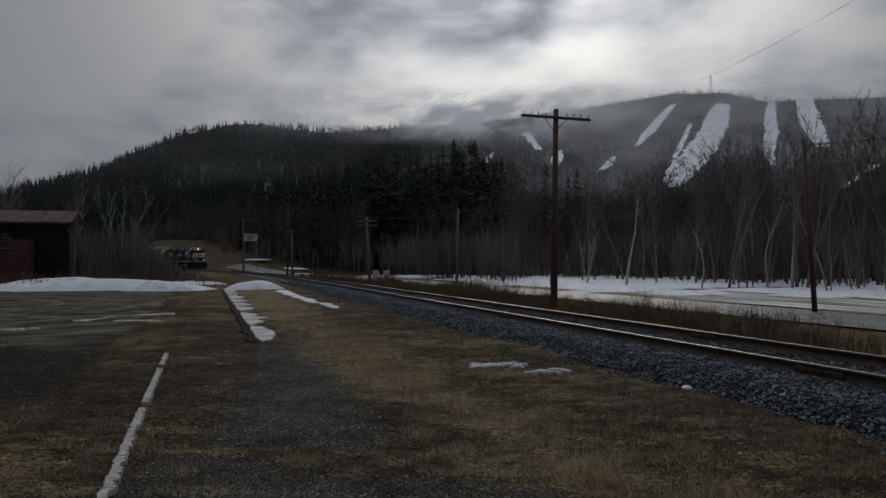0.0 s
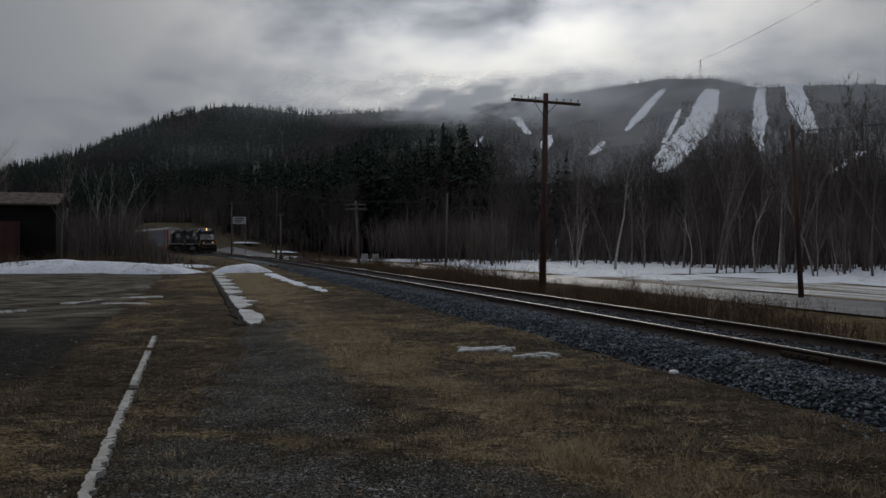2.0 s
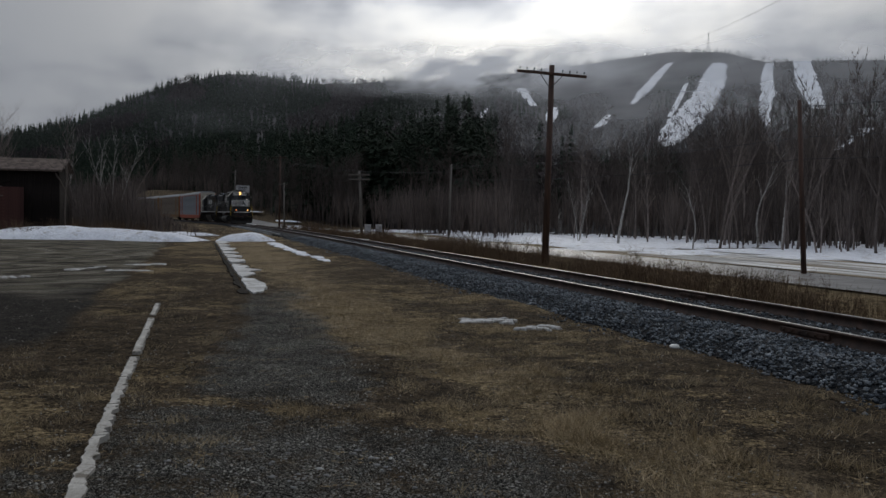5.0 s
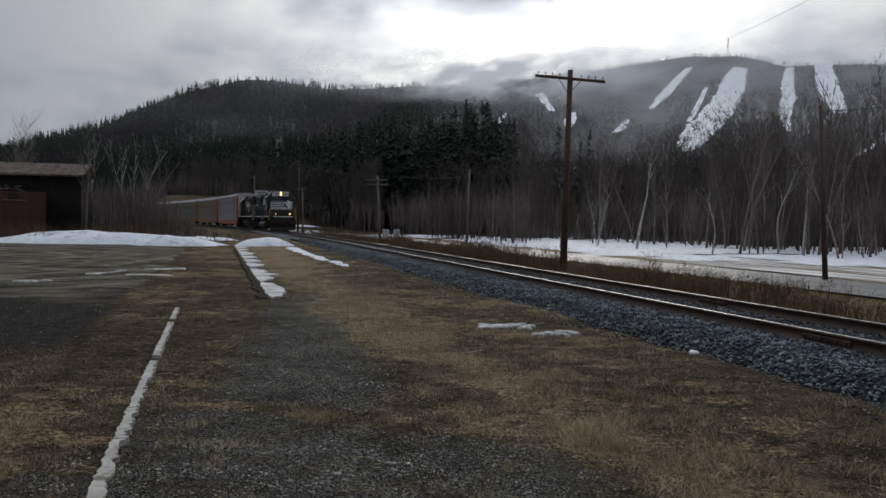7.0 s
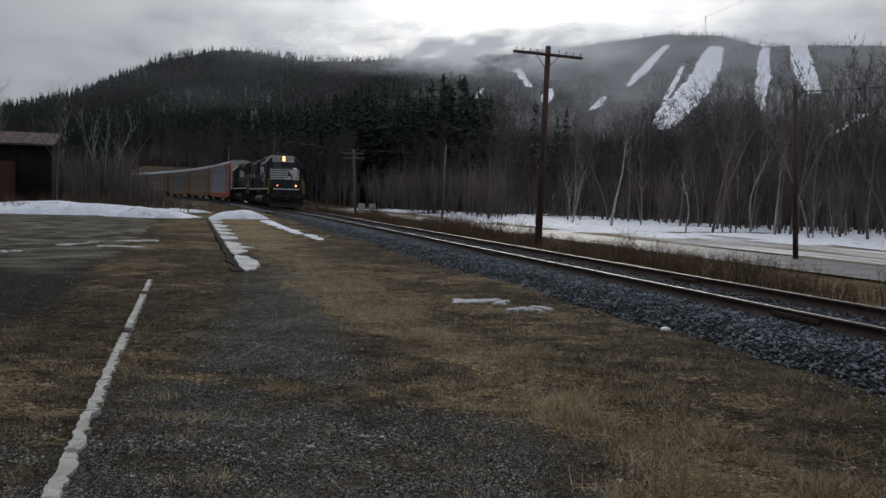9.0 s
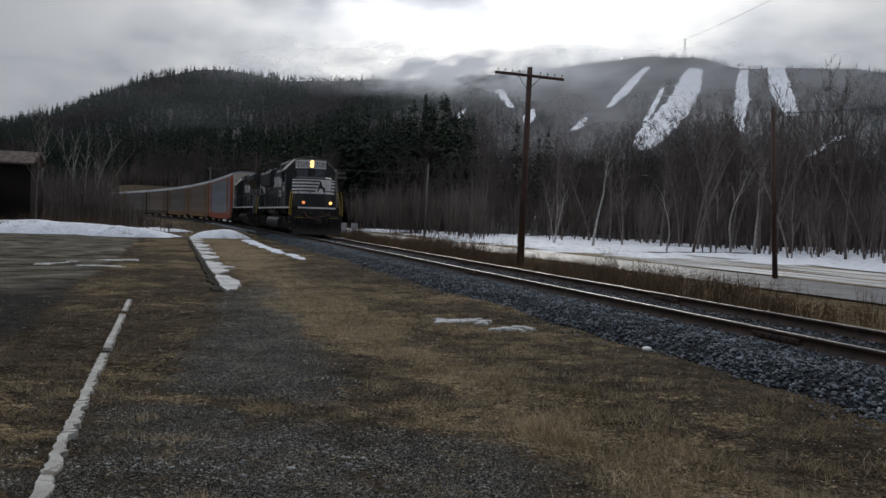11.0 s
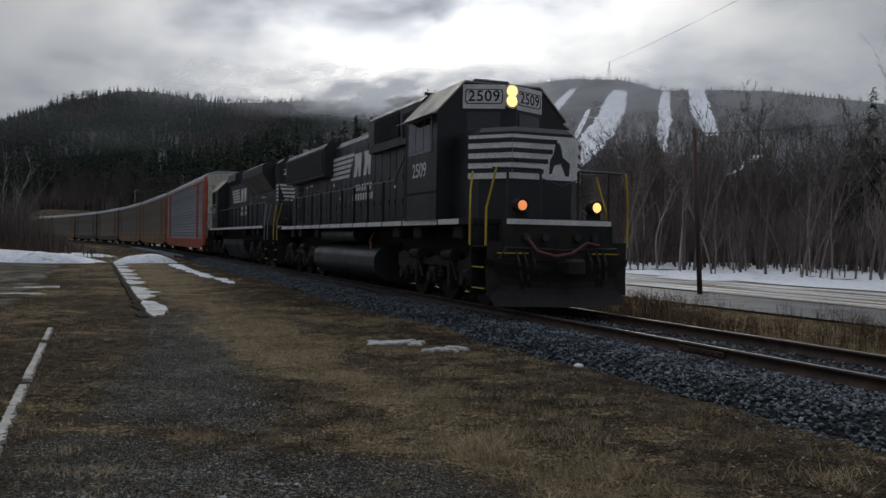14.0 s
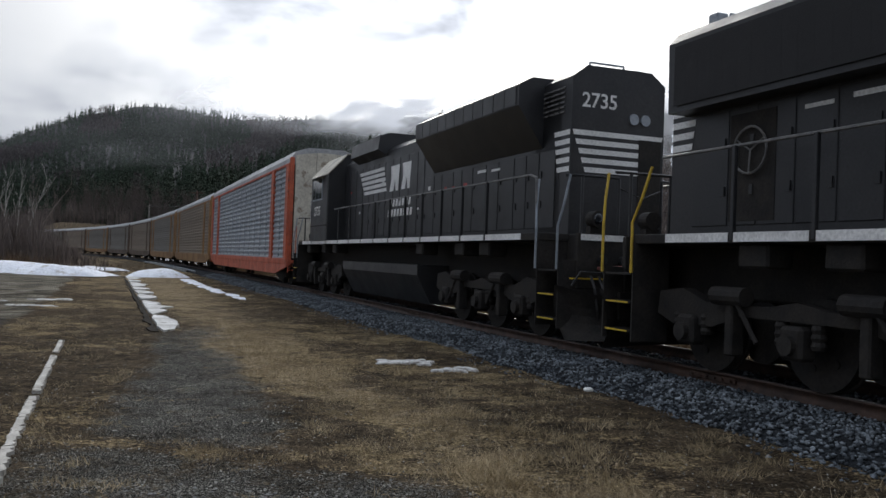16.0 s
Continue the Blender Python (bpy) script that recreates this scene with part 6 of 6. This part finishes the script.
        if not flared:
            rec = part("brake_recess", box(B(), sd * (hoodx + 0.015), sd * (hoodx + 0.02), -8.35, -7.55, 1.95, 3.3), M["dark"], hood, "dark plate standing for the shaded recess of the hand brake")
            bm = B()
            ring = [(sd * (hoodx + 0.06), -7.95 + 0.29 * math.cos(k * math.pi / 10), 2.82 + 0.29 * math.sin(k * math.pi / 10)) for k in range(21)]
            tube(bm, ring, 0.016, n=5)
            for k in range(3):
                a = k * 2.094 + 0.5
                cyl(bm, (sd * (hoodx + 0.05), -7.95, 2.82), (sd * (hoodx + 0.06), -7.95 + 0.29 * math.cos(a), 2.82 + 0.29 * math.sin(a)), 0.012, n=5)
            part("brake_wheel", bm, M["glintblack"], rec, "spoked hand-brake wheel")
        else:
            for k in range(5):
                for j in range(6):
                    part("louvre", box(B(), sd * 0.952, sd * 0.968, R0 + 0.25 + k * 0.19, R0 + 0.40 + k * 0.19, 4.0 + j * 0.085, 4.03 + j * 0.085), M["glintblack"], hood)
    # side railing with stanchions, the handrail's highlight put into its grey
    for sd in (-1, 1):
        rail_pts = [(sd * 1.46, -E + 1.3, deck + 1.02), (sd * 1.46, 4.75, deck + 1.02), (sd * 1.42, 5.5, deck + 1.72)]
        if flared:
            rail_pts = [(sd * 1.5, -E + 0.9, deck), (sd * 1.5, -E + 0.95, deck + 0.95), (sd * 1.46, -E + 1.25, deck + 1.02), (sd * 1.46, 4.6, deck + 1.02)]
        rl = part("side_railing", tube(B(), rail_pts, 0.02), M["glintblack"], lo, "black handrail along the walkway, its grey highlight put into the colour")
        for y in [-7.65, -6.4, -5.2, -3.95, -2.7, -1.45, -0.1, 1.2, 2.55, 3.9]:
            bm = box(B(), sd * 1.45, sd * 1.51, y - 0.028, y + 0.028, deck - 0.1, deck + 1.02, 0.008)
            part("stanchion", bm, blk, rl)
    # cab
    yb, yf = (5.75, 7.75) if not flared else (5.2, 7.75)
    xs, ze, zt = 1.55, 4.12, 4.80
    bm = prism(B(), [(-xs, deck), (-xs, ze), (-0.92, zt - 0.02), (0.92, zt - 0.02), (xs, ze), (xs, deck)], "y", yb, yf)
    cab = part("cab", bm, blk, lo, "wide black operator's cab")
    bm = prism(B(), [(xs + 0.05, ze - 0.06), (xs + 0.05, ze - 0.02), (0.93, zt + 0.01), (-0.93, zt + 0.01), (-xs - 0.05, ze - 0.02), (-xs - 0.05, ze - 0.06), (-0.92, zt - 0.025), (0.92, zt - 0.025)], "y", yb - 0.05, yf + 0.04)
    part("cab_roof", bm, M["cabroof"], cab, "pale worn cab roof")
    bm = B()
    box(bm, -0.45, 0.45, yb + 0.55, yf - 0.55, zt, zt + 0.2, 0.04)
    tube(bm, [(0.55, yb + 0.3, zt), (0.55, yb + 0.3, zt + 0.12), (0.55, yb + 0.8, zt + 0.12), (0.55, yb + 0.8, zt)], 0.02)
    part("roof_box", bm, blk, cab, "box with air conditioner on the cab roof")
    for sd in (-1, 1):
        fw = part("window_frame", box(B(), sd * xs, sd * (xs + 0.02), 6.02, 7.46, 3.26, 4.05, 0.01), M["galv"], cab, "metal frame of the side window")
        for a, b in ((6.08, 6.48), (6.54, 6.98), (7.04, 7.40)):
            part("pane", box(B(), sd * (xs + 0.012), sd * (xs + 0.026), a, b, 3.32, 4.0), M["pane"], fw, "dark cab window pane")
        bm = prism(B(), [(sd * xs, 4.12), (sd * (xs + 0.32), 3.98), (sd * (xs + 0.32), 3.96), (sd * xs, 4.09)], "y", 5.95, 7.5)
        part("sunshade", bm, M["cabroof"], cab, "sloping pale sunshade over the window")
        bm = B()
        box(bm, sd * xs, sd * (xs + 0.008), yb + 0.06, yb + 0.1, deck, 4.0)
        box(bm, sd * xs, sd * (xs + 0.012), yb, yf, 2.36, 2.40)
        part("cab_seam", bm, M["dark"], cab)
        put("road_number", lettering(str(number), 0.45, wht), cab, side_at(xs + 0.012, 6.72, 2.88, sd), "white road number")
    # sloping front of the cab with windscreen, number boards and headlight
    brow = [(-0.97, yf - 0.05), (-0.97, yf), (-0.13, yf + 0.4), (0.13, yf + 0.4), (0.97, yf), (0.97, yf - 0.05)]
    bm = prism(B(), brow, "z", 3.6, 4.74)
    front = part("cab_front", bm, blk, cab, "black pointed cab front")
    nrm = math.degrees(math.atan2(0.4, 0.84))
    for sd in (-1, 1):
        at = Matrix.Translation((0.55 * sd, yf + 0.202, 4.46)) @ Euler((radians(90), 0, radians(180 - sd * nrm))).to_matrix().to_4x4()
        brd = put("number_board", finish(slab([(-0.46, -0.26), (0.46, -0.26), (0.46, 0.26), (-0.46, 0.26)], 0.012), "number_board", wht), cab, at, "white board with the road number")
        frm = [(-0.37, -0.16), (0.37, -0.16), (0.41, -0.11), (0.41, 0.11), (0.37, 0.16), (-0.37, 0.16), (-0.41, 0.11), (-0.41, -0.11)]
        up = Matrix.Translation((0, 0, 0.012))
        put("board_frame", finish(slab(frm, 0.004), "board_frame", M["dark"]), brd, up)
        put("board_face", finish(slab([(x * 0.94, y * 0.88) for x, y in frm], 0.007), "board_face", wht), brd, up)
        put("road_number", lettering(str(number), 0.33, M["dark"], spacing=1.08), brd, Matrix.Translation((0, 0, 0.021)), "dark road number")
        at = Matrix.Translation((0.55 * sd, yf + 0.202, 3.9)) @ Euler((radians(90), 0, radians(180 - sd * nrm))).to_matrix().to_4x4()
        put("windscreen", finish(slab([(-0.36, -0.22), (0.36, -0.22), (0.36, 0.22), (-0.36, 0.22)], 0.012), "windscreen", M["pane"]), cab, at, "dark windscreen pane")
    hy = yf + 0.4
    bm = cyl(B(), (0, hy - 0.05, 4.58), (0, hy + 0.06, 4.58), 0.165, n=24)
    cyl(bm, (0, hy - 0.05, 4.37), (0, hy + 0.06, 4.37), 0.165, n=24)
    box(bm, -0.165, 0.165, hy - 0.05, hy + 0.059, 4.37, 4.58)
    hl = part("headlight_housing", bm, wht, cab, "pale housing of the twin headlights")
    for z in (4.58, 4.37):
        bm = B()
        bmesh.ops.create_uvsphere(bm, u_segments=20, v_segments=10, radius=0.125, matrix=Matrix.Translation((0, hy + 0.058, z)) @ Matrix.Diagonal((1, 0.3, 1, 1)))
        part("headlamp", bm, M["pane"] if flared else M["lamp_on"], hl, "unlit lamp" if flared else "warm glowing lamp", smooth=True)
    # nose with slanted corners
    nf, nt_ = 9.66, 3.62
    plan = [(1.16, yf), (1.14, 9.05), (0.66, nf), (-0.66, nf), (-1.14, 9.05), (-1.16, yf)]
    bm = prism(B(), plan, "z", deck, nt_ - 0.1)
    cap = [(x * 0.94, yf + (y - yf) * 0.95) for x, y in plan]
    A = [bm.verts.new((x, y, nt_ - 0.1)) for x, y in plan]
    C = [bm.verts.new((x, y, nt_)) for x, y in cap]
    bm.faces.new(C)
    for i in range(6):
        bm.faces.new((A[i], A[(i + 1) % 6], C[(i + 1) % 6], C[i]))
    nose = part("nose", bm, blk, lo, "black wide nose with slanted corners")
    d = 0.012

    def on_nose(name, u0, u1, z0, z1, material, lab="", lift=0.012):
        """A band round the three faces of the nose, u running from its right corner (0) to its left one."""
        pts = [(1.30 + 0.01, 8.9), (0.70, nf), (-0.70, nf), (-1.31, 8.9)]
        seg = [math.dist(a, b) for a, b in zip(pts, pts[1:])]
        tot = sum(seg)
        bm = B()
        acc = 0
        for (a, b), L in zip(zip(pts, pts[1:]), seg):
            s0, s1 = max(u0 * tot, acc), min(u1 * tot, acc + L)
            if s1 > s0 + 1e-6:
                n = Vector((b[1] - a[1], -(b[0] - a[0]), 0)).normalized() * -1
                P = [Vector((a[0] + (b[0] - a[0]) * (s - acc) / L, a[1] + (b[1] - a[1]) * (s - acc) / L, 0)) for s in (s0, s1)]
                if n.y < 0:
                    n = -n
                q = [P[0] + n * lift, P[1] + n * lift]
                vs = [bm.verts.new((q[0].x, q[0].y, z0)), bm.verts.new((q[1].x, q[1].y, z0)), bm.verts.new((q[1].x, q[1].y, z1)), bm.verts.new((q[0].x, q[0].y, z1))]
                bk = [bm.verts.new(v.co - n * 0.008) for v in vs]
                bm.faces.new(vs)
                bm.faces.new(bk[::-1])
                for i in range(4):
                    bm.faces.new((vs[i], vs[(i + 1) % 4], bk[(i + 1) % 4], bk[i]))
            acc += L
        return part(name, bm, material, nose, lab)

    on_nose("nose_panel", 0.0, 1.0, 2.58, 3.46, wht, "white panel with black stripes")
    for k in range(4):
        z = 2.70 + k * 0.20
        on_nose("nose_stripe", 0.0, 0.50 + 0.03 * k, z, z + 0.09, blk, lift=0.018)
        on_nose("nose_stripe", 0.84 + 0.012 * k, 1.0, z, z + 0.09, blk, lift=0.018)
    fig = [(-0.30, -0.33), (-0.22, -0.33), (-0.12, -0.08), (0.04, -0.12), (0.10, -0.30), (0.16, -0.30), (0.14, -0.02), (0.06, 0.10), (0.02, 0.30), (-0.06, 0.34), (-0.12, 0.20), (-0.14, 0.06), (-0.32, -0.08)]
    at = Matrix.Translation((-0.28, nf + 0.019, 3.0)) @ Euler((radians(90), 0, radians(180))).to_matrix().to_4x4()
    put("emblem", finish(slab([(-x, y) for x, y in fig]), "emblem", blk), nose, at, "plain black emblem shape")
    bm = B()
    for x in (0.55, 1.0):
        tube(bm, [(x, nf + 0.02 if x < 0.7 else 9.26, 2.95), (x, nf + 0.08 if x < 0.7 else 9.33, 2.95), (x + 0.2, nf + 0.06 if x < 0.7 else 9.2, 2.97)], 0.014)
    part("nose_grab", bm, blk, nose)
    # side emblem: slanted stripes, two blocks, rows of bars in place of words
    for sd in (-1, 1):
        for k in range(5):
            z = 3.26 + k * 0.155
            x0, x1 = -1.15 + 0.06 * k, 1.1 + 0.13 * k
            pts = [(x0, 0), (x1, 0), (x1 + 0.09, 0.1), (x0 + 0.03, 0.1)]
            if sd < 0:
                pts = [(-x, y) for x, y in pts][::-1]
            put("emblem_stripe", finish(slab(pts), "emblem_stripe", wht), hood, side_at(hoodx + 0.017, stripe_y, z, sd), "white slanted stripe")
        for off, w in ((-0.52, 0.86), (0.48, 0.80)):
            base = [(-w / 2, -0.35), (-0.1, -0.35), (0.05, -0.05), (0.12, -0.35), (w / 2 - 0.1, -0.35), (w / 2, 0.36), (-w / 2 + 0.08, 0.36), (-w / 2 + 0.14, 0.0)]
            put("emblem_block", finish(slab(base), "emblem_block", wht), hood, side_at(hoodx + 0.019, logo_y + off * (1 if sd > 0 else -1), 3.57, sd), "plain white emblem shape")
        for row, n, z in ((0, 7, 2.88), (1, 8, 2.60)):
            for k in range(n):
                pts = [(-0.1, -0.1), (0.07, -0.1), (0.12, 0.1), (-0.05, 0.1)]
                put("lettering_bar", finish(slab(pts), "lettering_bar", wht), hood, side_at(hoodx + 0.019, logo_y + (k - (n - 1) / 2) * 0.27 * (1 if sd > 0 else -1), z, sd))
    # hood end: stripes and number
    endp = Matrix.Translation((0, R0 - 0.004, 0)) @ Euler((radians(90), 0, 0)).to_matrix().to_4x4()
    put("road_number", lettering(str(number), 0.36, wht), hood, Matrix.Translation((-0.4, R0 - 0.004, 4.2)) @ Euler((radians(90), 0, 0)).to_matrix().to_4x4(), "white road number")
    for k in range(5):
        z = 2.95 + k * 0.16
        w = 0.66 + 0.06 * k
        put("end_stripe", finish(slab([(-w, 0), (w, 0), (w + 0.03, 0.09), (-w - 0.03, 0.09)]), "end_stripe", wht), hood, Matrix.Translation((0, R0 - 0.003, z)) @ Euler((radians(90), 0, 0)).to_matrix().to_4x4(), "white stripe on the hood end")
        for sd in (-1, 1):
            put("end_stripe", finish(slab([(-0.42 - 0.03 * k, 0), (0, 0), (0, 0.09), (-0.44 - 0.03 * k, 0.09)] if sd < 0 else [(0, 0), (0.42 + 0.03 * k, 0), (0.44 + 0.03 * k, 0.09), (0, 0.09)]), "end_stripe", wht), hood, side_at(hoodx + 0.006, R0 + 0.03, z, sd))
    bm = B()
    for x in (-0.1, 0.14):
        cyl(bm, (x + 0.4, R0, 3.95), (x + 0.4, R0 - 0.03, 3.95), 0.1, n=16)
    part("rear_lamps", bm, M["galv"], hood, "unlit twin rear lamps")
    bm = box(B(), 0.42, 0.9, R0 - 0.012, R0, 2.1, 3.6, 0.005)
    part("end_door", bm, M["dark"], hood, "dark door in the hood end")
    bm = tube(B(), [(-0.45, R0 + 0.3, 4.78 if flared else 4.58), (-0.45, R0 + 0.3, 4.95), (0.25, R0 + 0.3, 4.95), (0.25, R0 + 0.3, 4.78 if flared else 4.58)], 0.02)
    box(bm, 0.4, 0.6, R0 + 0.25, R0 + 0.45, 4.75 if flared else 4.5, 4.9, 0.02)
    part("roof_grab", bm, M["galv"], hood)
    return lo


def car_truck(car, y0, spin):
    bm = B()
    box(bm, -0.9, 0.9, -0.2, 0.2, 0.4, 0.7, 0.04)
    tr = part("truck", bm, M["dark"], car, "dark two-axle truck", at=pose(0, y0, 0))
    for e in (-1, 1):
        bm = prism(B(), [(-1.15, 0.36), (-1.15, 0.56), (-0.5, 0.78), (0.5, 0.78), (1.15, 0.56), (1.15, 0.36), (0.85, 0.36), (0.4, 0.2), (-0.4, 0.2), (-0.85, 0.36)], "x", e * 0.92, e * 1.08)
        part("side_frame", bm, M["dark"], tr)
    keep = len(SPIN)
    for y in (-0.85, 0.85):
        wheelset(tr, y, 0.40, M["dark"])
    if not spin:
        del SPIN[keep:]


def autorack(post, panel, roofm, endm, label, spin=False):
    """An enclosed car carrier, middle at the origin, on the rail heads."""
    car = thing("autorack_car", label, "railway car", "car carriers of the train")
    Lh, xs = 13.55, 1.52
    bm = B()
    box(bm, -xs, xs, -Lh, Lh, 0.98, 1.1)
    out = []
    for sd in (-1, 1):
        prism(bm, [(-Lh, 0.85), (-Lh + 2.5, 0.5), (Lh - 2.5, 0.5), (Lh, 0.85), (Lh, 1.1), (-Lh, 1.1)], "x", sd * (xs - 0.06), sd * (xs + 0.02))
    box(bm, -0.3, 0.3, -Lh - 0.25, Lh + 0.25, 0.7, 0.98, 0.03)
    body = part("frame", bm, post, car, "low-slung frame")
    bm = prism(B(), [(-xs + 0.08, 1.1), (-xs + 0.08, 5.15), (xs - 0.08, 5.15), (xs - 0.08, 1.1)], "y", -Lh + 0.12, Lh - 0.12)
    part("inner_body", bm, M["dark"], car)
    bm = prism(B(), [(-xs - 0.01, 5.08), (-xs - 0.01, 5.32), (-1.30, 5.62), (-0.75, 5.80), (0.75, 5.80), (1.30, 5.62), (xs + 0.01, 5.32), (xs + 0.01, 5.08)], "y", -Lh, Lh)
    roof = part("roof", bm, roofm, car, "ribbed metal roof with rounded shoulders")
    for k in range(20):
        y = -Lh + 0.7 + k * (2 * Lh - 1.4) / 19
        bm = prism(B(), [(-xs - 0.02, 5.32), (-1.31, 5.635), (-0.75, 5.815), (0.75, 5.815), (1.31, 5.635), (xs + 0.02, 5.32), (1.28, 5.6), (-1.28, 5.6)], "y", y - 0.03, y + 0.03)
        part("roof_rib", bm, roofm, roof)
    n = 16
    w = 2 * (Lh - 0.3) / n
    pm = B()
    rows = 17
    outl, h = [(-0.02, 1.14)], 3.92 / rows
    for k in range(rows):
        z0 = 1.14 + k * h
        outl += [(0.0, z0), (0.04, z0 + 0.03), (0.04, z0 + h * 0.45), (0.0, z0 + h * 0.6)]
    prism(pm, outl + [(0.0, 5.06), (-0.02, 5.06)], "y", -w / 2 + 0.035, w / 2 - 0.035)
    pme = finish(pm, "side_panel", panel)
    pom = finish(box(B(), -0.02, 0.03, -0.035, 0.035, 1.1, 5.1, 0.008), "post", panel)
    wide = finish(box(B(), -0.02, 0.09, -0.28, 0.28, 1.1, 5.1, 0.01), "post", post)
    for sd in (-1, 1):
        for k in range(n):
            y = -Lh + 0.3 + (k + 0.5) * w
            put("side_panel", pme, car, pose(sd * (xs - 0.035), y, 0, 0, 0, 0 if sd > 0 else 180))
        for k in range(n + 1):
            y = -Lh + 0.3 + k * w
            put("post", wide if k in (0, 2, n - 2, n) else pom, car, pose(sd * (xs - 0.02), y, 0, 0, 0, 0 if sd > 0 else 180))
        bm = box(B(), sd * (xs - 0.05), sd * (xs + 0.035), -Lh, Lh, 5.04, 5.14, 0.01)
        part("top_rail", bm, post, car)
        bm = box(B(), sd * (xs - 0.05), sd * (xs + 0.04), -Lh, Lh, 0.95, 1.18, 0.01)
        part("bottom_rail", bm, post, car)
    for f in (-1, 1):
        # folding end doors
        for k in range(6):
            x = -1.32 + k * 0.44
            bm = prism(B(), [(x, 1.2), (x + 0.43, 1.2), (x + 0.43, 5.62 - 0.10 * abs(x + 0.43) ** 2), (x, 5.62 - 0.10 * abs(x) ** 2)], "y", f * (Lh - 0.05), f * (Lh + 0.02 + 0.05 * (k % 2)))
            part("end_door", bm, endm, car, "tall end door leaf")
        for sd in (-1, 1):
            bm = box(B(), sd * 1.36, sd * 1.54, f * (Lh - 0.1), f * (Lh + 0.06), 0.9, 5.36, 0.015)
            part("corner_post", bm, post, car, "corner post")
            bm = B()
            for x in (1.2, 1.5):
                tube(bm, [(sd * x, f * (Lh + 0.12), 0.6), (sd * x, f * (Lh + 0.12), 2.6)], 0.018)
            for z in (0.7, 1.1, 1.5, 1.9, 2.3):
                tube(bm, [(sd * 1.2, f * (Lh + 0.12), z), (sd * 1.5, f * (Lh + 0.12), z)], 0.014)
            part("ladder", bm, post, car, "end ladder")
        bm = B()
        box(bm, -0.1, 0.1, f * (Lh + 0.2), f * (Lh + 0.55), 0.76, 0.96, 0.02)
        part("coupler", bm, M["dark"], car)
        car_truck(car, f * 10.2, spin)
    return car


# black metal greyed to carry the light its edges catch
M["glintblack"] = mat("black_metal_with_glint", (0.10, 0.10, 0.10), (0.19, 0.185, 0.175), 0.45, scale=5, fine=40, bump=0.1)
M["redplate"] = mat("red_warning_plate", (0.45, 0.05, 0.04), None, 0.5, bump=0.02)
M["cabroof"] = mat("worn_cab_roof_paint", (0.40, 0.36, 0.28), (0.26, 0.24, 0.20), 0.5, scale=1.5, fine=15, bump=0.1)
M["greypanel"] = mat("grey_brown_panel", (0.20, 0.19, 0.17), (0.14, 0.13, 0.115), 0.6, 0.25, scale=0.9, fine=12, bump=0.08, c=(0.10, 0.085, 0.07))
M["darkpost"] = mat("dark_brown_post_paint", (0.11, 0.07, 0.045), (0.07, 0.05, 0.035), 0.65, scale=1, fine=12, bump=0.1)

TRAIN = []
TRAIN.append((locomotive(2509, False, "black six-axle diesel locomotive leading with its headlights lit"), 10.375, 6.9, False))
TRAIN.append((locomotive(2735, True, "black diesel locomotive with flared radiators running cab-last"), 20.75 + 1.3 + 10.7, 6.9, True))
_b = 20.75 + 1.3 + 21.4 + 1.15
LOOKS = [
    ("orange", "galv", "galvroof", "cream", "orange and galvanised car carrier with a cream end"),
    ("ochre", "tanpanel", "galvroof", "tanpanel", "weathered tan car carrier with ochre posts"),
    ("ochre", "greypanel", "galvroof", "greypanel", "grey-brown weathered car carrier with ochre posts"),
    ("darkpost", "tanpanel", "galvroof", "tanpanel", "weathered tan car carrier with brown posts"),
    ("darkpost", "greypanel", "galvroof", "greypanel", "grey-brown weathered car carrier with brown posts"),
]
_made = {}
for _k in range(10):
    _i = _k if _k < 5 else 1 + _k % 4
    _p, _q, _r, _e2, _lab = LOOKS[_i]
    if _i not in _made:
        _made[_i] = autorack(M[_p], M[_q], M[_r], M[_e2], _lab, spin=_i == 0)
        _ob = _made[_i]
    else:
        _ob = copy_thing(_made[_i], Matrix.Identity(4))
    TRAIN.append((_ob, _b + 13.85, 10.2, False))
    _b += 28.4
# ---- what moves ----
def motions():
    times = [k * 0.5 for k in range(33)]
    for ob, back, half, rev in TRAIN:
        walk(ob, [(t, car_pose(t, back, half, rev)) for t in times])
    for ob, y, r in SPIN:
        back = ob.parent.parent is TRAIN[1][0]
        rows = []
        for k in range(481):
            t = k / 30
            a = (front_at(0) - front_at(t)) / r * (1 if back else -1)
            rows.append((t, pose(0, y, r) @ Matrix.Rotation(a, 4, "X")))
        walk(ob, rows)


motions()
